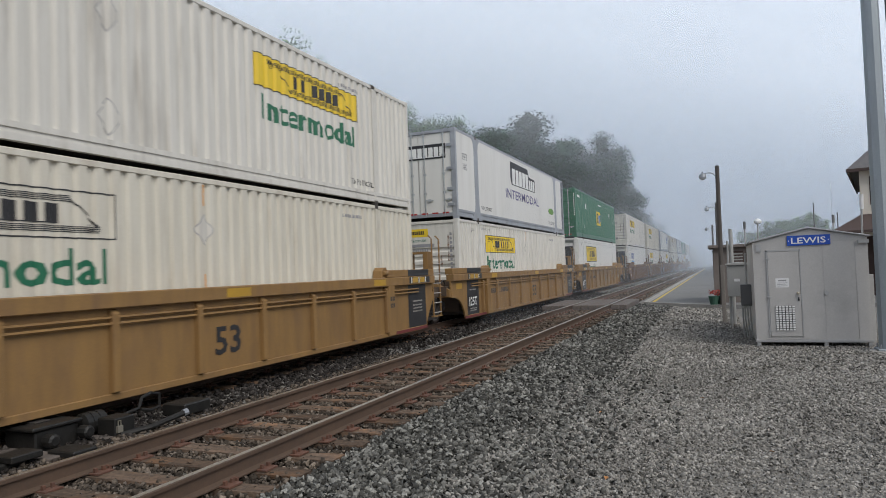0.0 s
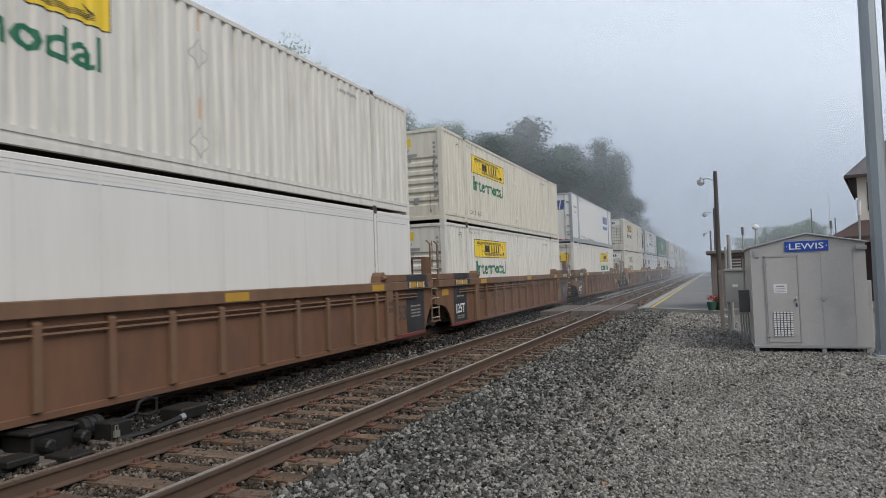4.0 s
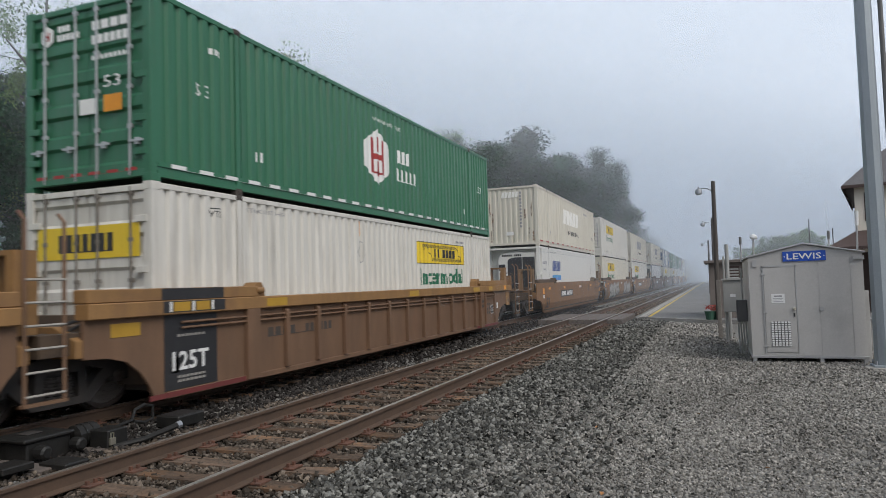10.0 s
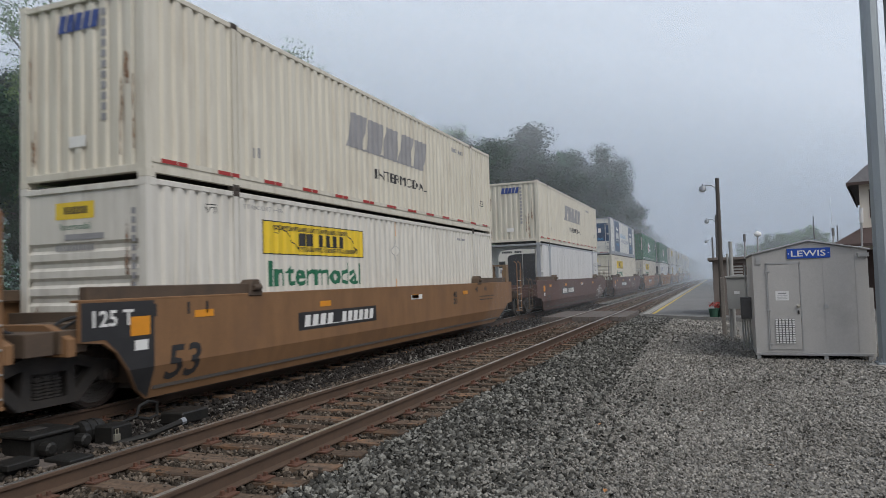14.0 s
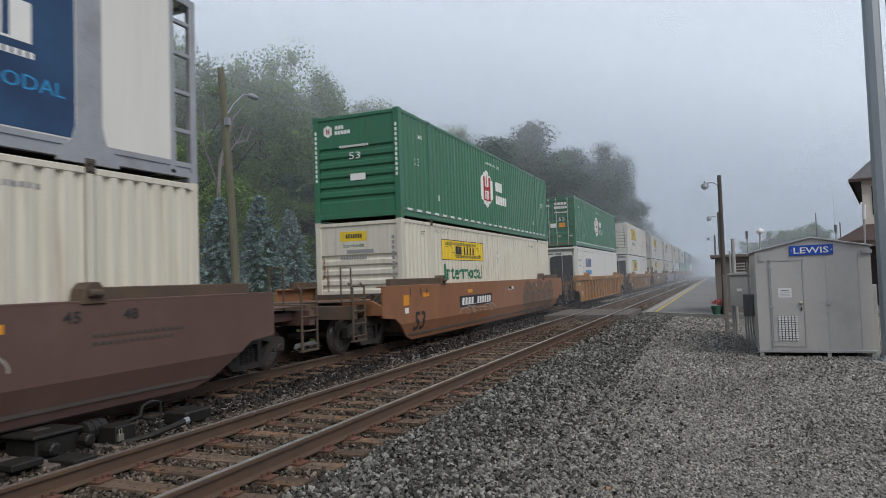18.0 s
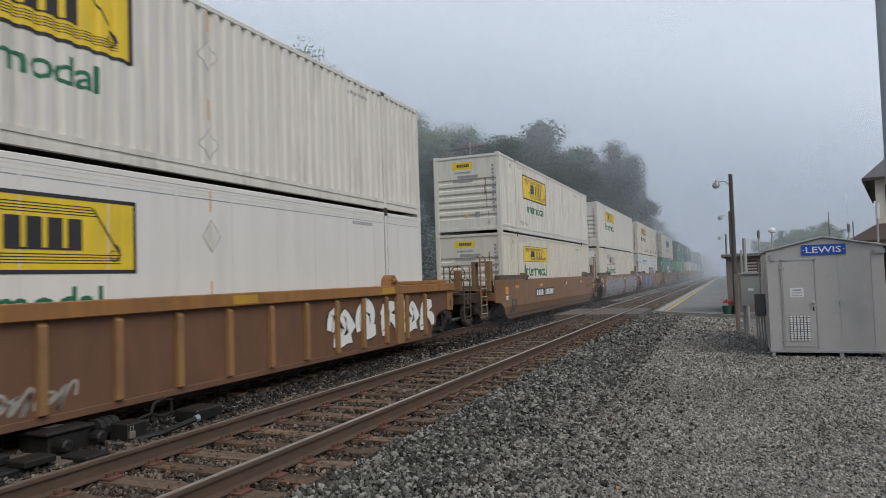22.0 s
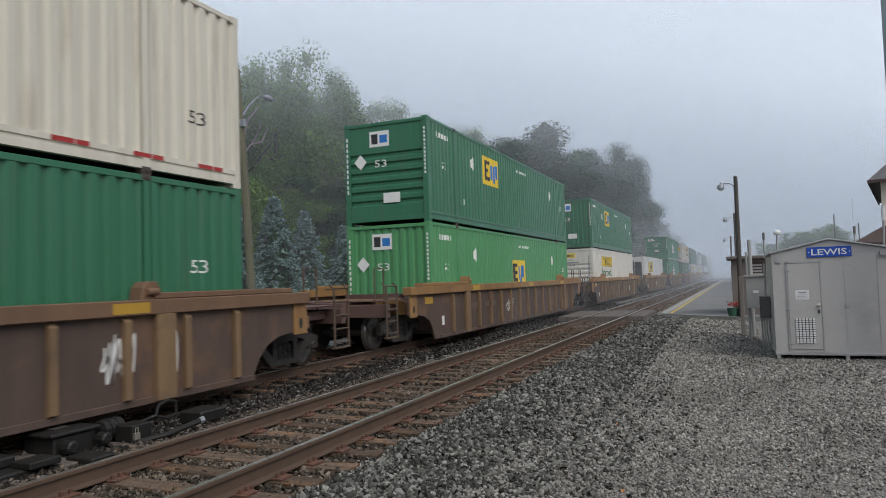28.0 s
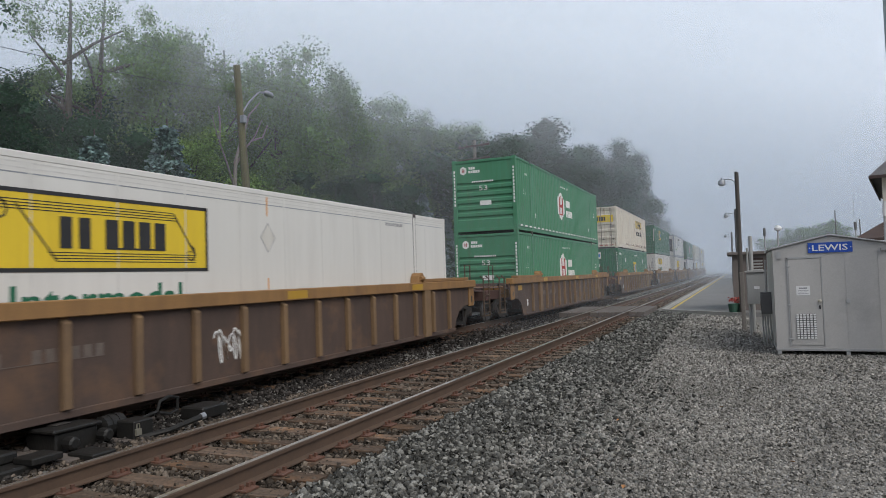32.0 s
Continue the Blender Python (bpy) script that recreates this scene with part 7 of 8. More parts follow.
# ---- beside the line: platform, crossing, signal hut, cabinets, poles, station ----
def make_platform():
    top = -0.165
    pf = thing("platform", "worn grey asphalt station platform level with the rails", "platform", kind="structure")
    part("asphalt", Geo().prism([(-3.06, 32.0), (-0.1, 29.15), (9.0, 29.15), (9.0, 330), (-3.06, 330)], -0.6, top, "z"), M["asphalt"], pf)
    part("edge_kerb", Geo().prism([(-3.24, 31.95), (-3.06, 31.8), (-3.06, 330), (-3.24, 330)], -0.6, top + 0.012, "z"), M["concrete"], pf, "pale concrete edge")
    part("end_kerb", Geo().prism([(-3.06, 31.99), (-3.06, 31.80), (-0.1, 28.95), (-0.1, 29.14)], -0.6, top + 0.008, "z"), M["concrete"], pf)
    part("yellow_line", Geo().box(-2.86, -2.73, 32.2, 330, top, top + 0.004), M["line_yellow"], pf, "worn yellow safety line")
    part("white_line", Geo().box(-3.04, -2.96, 32.2, 330, top, top + 0.004), M["line_white"], pf)
    cr = thing("crossing", "dark tarred timber walkway across the rails", "crossing", kind="structure")
    for x0, x1 in ((-6.75, -6.42), (-6.40, -6.07), (-6.05, -5.72), (-5.50, -5.20), (-5.18, -4.88), (-4.86, -4.56), (-4.54, -4.24), (-4.00, -3.70), (-3.68, -3.40)):
        part("plank", Geo().box(x0, x1, 27.4, 32.0, -0.18, 0.0).mesh("plank", 0.01), M["timber"], cr)
    for k, y in enumerate((28.35, 28.6)):
        pt = thing("planter", "dark green planter pot with red flowers", "planter", Matrix.Translation((-0.25 + 0.22 * k, y + 1.0, top)), group="planters by the platform")
        part("pot", Geo().lathe([(0.0, 0.14), (0.30, 0.19), (0.34, 0.20), (0.34, 0.16)], "z", n=14), M["pot"], pt)
        rnd, g = random.Random(k), Geo()
        for _ in range(60):
            p = Vector((rnd.gauss(0, 0.09), rnd.gauss(0, 0.09), 0.38 + rnd.random() * 0.22))
            d, e = Vector((rnd.uniform(-1, 1), rnd.uniform(-1, 1), rnd.uniform(-1, 1))) * 0.035, Vector((rnd.uniform(-1, 1), rnd.uniform(-1, 1), rnd.uniform(-1, 1))) * 0.035
            g.add([p - d, p - e, p + d, p + e], [(0, 1, 2, 3)])
        part("flowers", g, M["flower"], pt, "small red flowers")


def make_hut():
    y0, y1, x0, x1, z0 = 16.5, 20.0, 0.70, 2.88, -0.17
    hut = thing("signal_hut", "grey aluminium railway signal hut with blue name board", "hut", Matrix.Translation((0, 0, 0)))
    part("body", Geo().prism([(x0, z0), (x1, z0), (x1, 1.985), (1.79, 2.20), (x0, 1.955)], y0, y1, "y").mesh("body", 0.008), M["hut"], hut)
    part("roof", Geo().prism([(x0 - 0.05, 1.945), (1.79, 2.205), (x1 + 0.05, 1.975), (x1 + 0.05, 2.005), (1.79, 2.24), (x0 - 0.05, 1.985)], y0 - 0.05, y1 + 0.05, "y").mesh("roof", 0.006), M["hut_trim"], hut, "low gabled sheet roof")
    part("base_frame", Geo().box(x0 - 0.02, x1 + 0.02, y0 - 0.03, y0 + 0.06, z0 - 0.055, z0).box(x0 - 0.02, x0 + 0.06, y0, y1, z0 - 0.055, z0).box(x1 - 0.06, x1 + 0.02, y0, y1, z0 - 0.055, z0).mesh("base_frame", 0.005), M["hut_trim"], hut)
    for x in (x0 + 0.04, 2.03, x1 - 0.04):
        part("foot", Geo().box(x - 0.04, x + 0.04, y0 - 0.02, y0 + 0.08, -0.345, z0 - 0.05).mesh("foot", 0.004), M["hut_trim"], hut)
    for x in (x0, x1 - 0.02):
        part("corner_trim", Geo().box(x - 0.005, x + 0.115, y0 - 0.012, y0, z0, 1.94).mesh("corner_trim"), M["hut"], hut) if x == x0 else None
    part("wall_sheet", Geo().box(2.05, x1 - 0.24, y0 - 0.006, y0, z0, 1.90), M["hut"], hut)
    part("wall_sheet", Geo().box(x1 - 0.235, x1, y0 - 0.010, y0, z0, 1.90), M["hut"], hut)
    frame = Geo().box(0.955, 0.98, y0 - 0.022, y0, -0.12, 1.76).box(1.60, 1.625, y0 - 0.022, y0, -0.12, 1.76).box(0.955, 1.625, y0 - 0.022, y0, 1.735, 1.775)
    part("door_frame", frame.mesh("door_frame"), M["hut_trim"], hut)
    door = part("door", Geo().box(0.985, 1.595, y0 - 0.018, y0, -0.10, 1.725).mesh("door", 0.004), M["hut"], hut)
    for z in (1.58, 0.75, 0.02):
        part("hinge", Geo().box(0.93, 1.03, y0 - 0.032, y0 - 0.016, z - 0.018, z + 0.018).mesh("hinge", 0.003), M["hut_trim"], door)
    part("knob", Geo().lathe([(0, 0.03), (-0.05, 0.034), (-0.07, 0.015)], "y", (1.55, y0 - 0.018, 0.83), 12), M["padlock"], door, "bright round door knob")
    part("lock", Geo().box(1.535, 1.565, y0 - 0.04, y0 - 0.016, 0.66, 0.74).mesh("lock", 0.004), M["black"], door)
    part("notice", Geo().box(1.12, 1.38, y0 - 0.022, y0 - 0.018, 0.955, 1.155), M["paper"], door, "white paper notice")
    part("notice_print", Geo().box(1.17, 1.33, y0 - 0.024, y0 - 0.022, 1.09, 1.12).box(1.15, 1.35, y0 - 0.024, y0 - 0.022, 1.05, 1.06).box(1.15, 1.33, y0 - 0.024, y0 - 0.022, 1.02, 1.03).box(1.15, 1.35, y0 - 0.024, y0 - 0.022, 0.985, 0.995), M["grey_mark"], door)
    vent = part("vent", Geo().box(1.092, 1.47, y0 - 0.022, y0 - 0.018, 0.033, 0.562), M["meter"], door, "louvred vent")
    for c in range(6):
        for r in range(11):
            x, z = 1.095 + c * 0.065, 0.035 + r * 0.049
            part("louvre", once("louvre", lambda: Geo().box(0, 0.046, -0.032, -0.010, 0, 0.034).mesh("louvre")), M["paper"], vent, m=Matrix.Translation((x, y0 - 0.010, z)))
    part("knob_plate", Geo().lathe([(0, 0.05), (-0.02, 0.045)], "y", (2.08, y0 - 0.01, 0.82), 10), M["hut_trim"], hut)
    sign = part("name_board", Geo().box(1.38, 2.205, y0 - 0.03, y0 - 0.012, 1.845, 2.06).mesh("name_board", 0.003), M["sign_blue"], hut, "blue name board with white LEWIS lettering")
    flat, faces = letters("LEWIS", 0.125, 0.66, 0.012)
    part("lettering", Geo().add([(1.46 + a, y0 - 0.0325, 1.89 + b) for a, b in flat], faces), M["mark_white"], sign)
    for x in (1.415, 2.17):
        part("dot", Geo().lathe([(0, 0.012), (-0.003, 0.012)], "y", (x, y0 - 0.031, 1.95), 8), M["mark_white"], sign)
    dome = part("antenna_mast", Geo().tube([(0.81, 16.55, 1.72), (0.83, 16.55, 2.40)], 0.018, 8).box(0.77, 0.86, 16.46, 16.56, 1.75, 1.90), M["hut_trim"], hut)
    part("dome_antenna", Geo().lathe([(2.36, 0.03), (2.38, 0.075), (2.42, 0.08), (2.46, 0.05), (2.48, 0.012)], "z", (0.835, 16.55, 0), 14), M["paper"], dome, "white dome antenna")
    mast = part("antenna_mast", Geo().tube([(2.80, 16.55, 1.80), (2.82, 16.55, 2.62)], 0.02, 8).box(2.70, 2.90, 16.44, 16.54, 1.84, 1.92), M["hut_trim"], hut)
    part("stick_antenna", Geo().tube([(2.82, 16.55, 2.55), (2.83, 16.55, 2.86)], 0.038, 10), M["paper"], mast, "white stick antenna")
    for x, y, a, b in ((0.615, 18.0, 1.9, 2.50), (2.49, 18.0, 2.0, 2.54)):
        m2 = part("antenna_mast", Geo().tube([(x, y, a), (x, y, b)], 0.016, 6), M["hut_trim"], hut)
        part("antenna_tip", Geo().tube([(x, y, b - 0.18), (x, y, b)], 0.03, 8), M["meter"], m2)
    part("whip_antenna", Geo().tube([(2.55, 18.6, 2.0), (2.56, 18.6, 3.3)], 0.003, 5), M["hut_trim"], hut)


def make_boxes():
    mb = thing("meter_box", "dark grey electric meter box with conduits", "electric box", Matrix.Translation((0, 0, 0)))
    body = part("box", Geo().box(0.46, 0.70, 18.15, 18.40, 0.46, 0.98).mesh("box", 0.008), M["meter"], mb)
    part("lid", Geo().box(0.48, 0.68, 18.135, 18.15, 0.50, 0.93).mesh("lid", 0.005), M["meter"], body)
    for k in range(4):
        part("conduit", Geo().tube([(0.49 + k * 0.055, 18.25, 0.46), (0.49 + k * 0.055, 18.25, 0.2), (0.51 + k * 0.06, 18.25, -0.35)], 0.02, 8), M["cabinet"], mb)
    part("riser", Geo().tube([(0.60, 18.3, 0.95), (0.60, 18.3, 1.75)], 0.022, 8), M["cabinet"], mb)
    cb = thing("power_cabinet", "light grey power cabinet on two posts", "electric box")
    part("body", Geo().box(0.20, 0.86, 20.9, 21.35, 0.56, 1.44).mesh("body", 0.01), M["cabinet"], cb)
    part("hood", Geo().prism([(0.16, 1.44), (0.90, 1.44), (0.90, 1.48), (0.53, 1.52), (0.16, 1.48)], 20.85, 21.40, "y").mesh("hood", 0.005), M["cabinet"], cb)
    part("label_square", Geo().box(0.38, 0.52, 20.893, 20.9, 0.98, 1.06), M["paper"], cb)
    for x in (0.27, 0.80):
        part("post", Geo().tube([(x, 21.1, -0.36), (x, 21.1, 0.58)], 0.035, 8), M["cabinet"], cb)
    pp = thing("wooden_post", "short weathered wooden post", "post")
    part("post", Geo().box(0.03, 0.15, 22.5, 22.62, -0.36, 1.45).mesh("post", 0.008), M["grey_pole"], pp)
    tk = thing("tank_pipe", "pale standing pipe behind the cabinets", "pipe")
    part("pipe", Geo().tube([(0.36, 22.0, -0.35), (0.36, 22.0, 2.50)], 0.055, 10), M["cabinet"], tk)
    part("pipe_side", Geo().tube([(0.26, 22.0, -0.35), (0.26, 22.0, 2.15)], 0.03, 8), M["cabinet"], tk)
    sd = thing("shed", "low grey brown flat-roofed shed on the platform", "shed")
    part("wall", Geo().box(-0.22, 1.9, 30.6, 34.0, -0.17, 2.10).mesh("wall", 0.01), M["shed"], sd)
    part("roof", Geo().box(-0.40, 2.05, 30.4, 34.2, 2.10, 2.22).mesh("roof", 0.01), M["shed"], sd)
    win = part("window_frame", Geo().box(0.55, 0.95, 30.57, 30.6, 1.25, 1.95).mesh("window_frame"), M["dark_wood"], sd)
    for k in range(5):
        part("slat", Geo().box(0.58, 0.92, 30.555, 30.572, 1.32 + k * 0.12, 1.38 + k * 0.12), M["cabinet"], win)
    part("blue_plate", Geo().box(0.02, 0.18, 30.585, 30.6, 1.05, 1.22), M["navy"], sd)
    rp = thing("steel_post", "narrow grey steel post beside the hut", "post")
    part("post", Geo().box(2.90, 3.0, 16.75, 16.85, -0.36, 1.18).mesh("post", 0.006), M["hut"], rp)


def make_poles():
    bp = thing("steel_mast", "tall blue-grey tapered steel mast on a concrete footing", "mast")
    part("shaft", Geo().lathe([(-0.30, 0.175), (3.0, 0.165), (12.0, 0.14)], "z", (3.02, 15.75, 0), 8), M["pole_steel"], bp)
    part("base_plate", Geo().box(2.80, 3.24, 15.53, 15.97, -0.29, -0.25).mesh("base_plate", 0.006), M["pole_steel"], bp)
    for sx in (-1, 1):
        for sy in (-1, 1):
            part("anchor_bolt", Geo().tube([(3.02 + sx * 0.17, 15.75 + sy * 0.17, -0.27), (3.02 + sx * 0.17, 15.75 + sy * 0.17, -0.17)], 0.018, 6), M["lamp_metal"], bp)
    part("footing", Geo().lathe([(-0.6, 0.36), (-0.30, 0.36), (-0.29, 0.33)], "z", (3.02, 15.75, 0), 16), M["concrete"], bp, "round concrete footing")
    part("side_conduit", Geo().tube([(3.32, 15.75, -0.35), (3.32, 15.75, 12.0)], 0.045, 8), M["meter"], bp)
    for k, (x, y, top) in enumerate(((0.08, 29.3, 5.35), (-0.02, 46.0, 5.2), (-0.45, 71.0, 5.0))):
        lp = thing("platform_lamp", "dark platform lamp post with curved arm and metal lamp head", "street lamp", Matrix.Translation((x, y, -0.17)), group="platform lamps")
        h = top + 0.17
        part("pole", Geo().tube([(0, 0, 0), (0.03, 0, h)], [0.10, 0.075], 10), M["lamp_pole"], lp)
        part("arm", Geo().tube([(0, 0, h - 0.62), (-0.05, 0, h - 0.38), (-0.20, 0, h - 0.26), (-0.40, 0, h - 0.26), (-0.50, 0, h - 0.30)], 0.024, 8), M["lamp_metal"], lp)
        head = part("lamp_head", Geo().lathe([(h - 0.26, 0.03), (h - 0.30, 0.12), (h - 0.38, 0.14), (h - 0.44, 0.15)], "z", (-0.52, 0, 0), 14), M["lamp_metal"], lp)
        part("lens", Geo().lathe([(h - 0.44, 0.13), (h - 0.50, 0.10), (h - 0.52, 0.04)], "z", (-0.52, 0, 0), 12), M["lens"], head, "frosted lens")
        part("photocell", Geo().lathe([(h - 0.26, 0.03), (h - 0.18, 0.03)], "z", (-0.52, 0, 0), 8), M["meter"], head)
    up = thing("utility_pole", "mossy leaning wooden pole with a curved street lamp", "utility pole", Matrix.Translation((-18.0, 22.0, 0.7)))
    part("pole", Geo().tube([(0, 0.40, 0), (0, 0.15, 4.5), (0, -0.30, 9.6)], [0.17, 0.16, 0.13], 10), M["mossy_pole"], up)
    arm = part("lamp_arm", Geo().tube([(0.1, -0.15, 7.7), (0.15, 0.25, 8.25), (0.2, 0.8, 8.75), (0.2, 1.25, 8.85)], 0.03, 8), M["lamp_metal"], up)
    part("lamp_head", Geo().lathe([(1.15, 0.05), (1.3, 0.13), (1.65, 0.10), (1.75, 0.02)], "y", (0.2, 0, 8.82), 12), M["lamp_metal"], arm)
    part("fuse_box", Geo().box(0.05, 0.25, -0.25, -0.05, 7.3, 7.6).mesh("fuse_box", 0.01), M["lamp_metal"], up)
    vp = thing("utility_pole", "grey wooden pole with crossarms and transformers", "utility pole", Matrix.Translation((-18.0, 48.7, 0.7)))
    part("pole", Geo().tube([(0, 0, 0), (0, 0, 11.2)], [0.18, 0.13], 10), M["grey_pole"], vp)
    for z in (10.7, 9.7):
        part("crossarm", Geo().prism([(-1.25, z - 0.06), (1.25, z + 0.06), (1.25, z + 0.20), (-1.25, z + 0.08)], -0.16, -0.05, "y").mesh("crossarm", 0.01), M["dark_wood"], vp)
    for x in (-0.48, 0.48):
        part("transformer", Geo().lathe([(8.35, 0.22), (8.4, 0.28), (9.2, 0.28), (9.3, 0.16)], "z", (x, -0.05, 0), 14), M["cabinet"], vp, "grey transformer can")
    for x in (-1.15, -0.6, 0.6, 1.15):
        part("insulator", Geo().lathe([(10.80 + 0.05 * x, 0.04), (10.95 + 0.05 * x, 0.06), (11.05 + 0.05 * x, 0.03)], "z", (x, -0.1, 0), 8), M["meter"], vp)
    part("crossarm", Geo().box(-0.45, 0.35, -0.16, -0.06, 7.2, 7.3).mesh("crossarm"), M["grey_pole"], vp)

    def wire(a, b, sag):
        a, b = Vector(a), Vector(b)
        pts = [a.lerp(b, k / 14) - Vector((0, 0, sag * 4 * (k / 14) * (1 - k / 14))) for k in range(15)]
        solid("overhead_wire", Geo().tube(pts, 0.010, 5), M["cable"], "thin black overhead wire between poles", "cable", "overhead wires")
    wire((-17.9, 22.0, 8.3), (-18, 48.7, 8.0), 0.8)
    wire((-18, 21.8, 9.2), (-19, -6.0, 9.0), 0.9)
    wire((-18, 47.2, 11.6), (-24, -5.0, 13.0), 1.2)
    wire((-18, 50.2, 11.6), (-20, 110.0, 12.0), 1.2)
    for x, y, h in ((10.5, 90, 7.8), (12.9, 90, 6.6)):
        tp = thing("thin_pole", "thin dark pole in the distance", "pole")
        part("pole", Geo().tube([(x, y, -0.3), (x, y, h)], 0.06, 6), M["lamp_pole"], tp)


def make_station():
    st = thing("station_house", "cream stucco station house with dark hipped roof and awning", "building", pose(5.85, 34.5, 0, 0, 0, -11))
    x0, y0, x1, y1 = 0.0, 0.0, 11.4, 12.0
    part("wall", Geo().box(x0, x1, y0, y1, 2.4, 5.28).mesh("wall"), M["stucco"], st)
    part("lower_wall", Geo().box(x0 + 0.1, x1 - 0.1, y0 + 0.1, y1, -0.4, 2.45).mesh("lower_wall"), M["dark_wood"], st)
    roof = Geo().add([(x0 - 0.45, y0 - 0.45, 5.32), (x1 + 0.45, y0 - 0.45, 5.32), (x1 + 0.45, y1 + 0.45, 5.32), (x0 - 0.45, y1 + 0.45, 5.32), (x0 + 0.9, y0 + 0.9, 6.7), (x1 - 0.9, y0 + 0.9, 6.7), (x1 - 0.9, y1 - 0.9, 6.7), (x0 + 0.9, y1 - 0.9, 6.7), (x0 + 3.2, y0 + 3.2, 8.6), (x1 - 3.2, y0 + 3.2, 8.6), (x1 - 3.2, y1 - 3.2, 8.6), (x0 + 3.2, y1 - 3.2, 8.6)],
                     [(0, 3, 2, 1)] + [q for a in (0, 4) for q in ((a, a + 1, a + 5, a + 4), (a + 1, a + 2, a + 6, a + 5), (a + 2, a + 3, a + 7, a + 6), (a + 3, a, a + 4, a + 7))] + [(8, 9, 10, 11)])
    part("roof", roof, M["roof"], st, "dark shingled hipped roof")
    part("eave_board", Geo().box(x0 - 0.45, x1 + 0.45, y0 - 0.46, y0 - 0.40, 5.20, 5.33).box(x0 - 0.46, x0 - 0.40, y0 - 0.45, y1 + 0.45, 5.20, 5.33).mesh("eave_board"), M["dark_wood"], st)
    aw = Geo().add([(x0 - 1.05, y0 - 1.9, 2.62), (x1 + 1, y0 - 1.9, 2.62), (x1, y0, 3.35), (x0, y0, 3.35), (x0 - 1.05, y1, 2.62), (x0, y1, 3.35), (x0 - 1.05, y0 - 1.9, 2.50), (x1 + 1, y0 - 1.9, 2.50), (x0 - 1.05, y1, 2.50)],
                   [(0, 1, 2, 3), (0, 3, 5, 4), (0, 6, 7, 1), (0, 4, 8, 6)])
    part("awning", aw, M["dark_wood"], st, "dark sloping platform awning")
    for x in (x0 - 0.8, x0 + 2.4, x0 + 5.5, x0 + 8.6):
        part("awning_post", Geo().box(x, x + 0.14, y0 - 1.7, y0 - 1.56, -0.35, 2.55).mesh("awning_post"), M["dark_wood"], st)
    for k, x in enumerate((0.36, 2.8, 5.2, 7.6)):
        w = part("window", Geo().box(x, x + (0.22 if k == 0 else 1.0), y0 - 0.03, y0 + 0.02, 3.75, 5.0).mesh("window"), M["dark_wood"], st)
        part("pane", Geo().box(x + 0.05, x + (0.17 if k == 0 else 0.95), y0 - 0.04, y0 - 0.03, 3.80, 4.95), M["glass"], w)
    for k in range(4):
        w = part("window", Geo().box(x0 - 0.03, x0 + 0.02, y0 + 1.5 + k * 2.6, y0 + 2.4 + k * 2.6, 3.75, 5.0).mesh("window"), M["dark_wood"], st)
        part("pane", Geo().box(x0 - 0.04, x0 - 0.03, y0 + 1.56 + k * 2.6, y0 + 2.34 + k * 2.6, 3.81, 4.94), M["glass"], w)


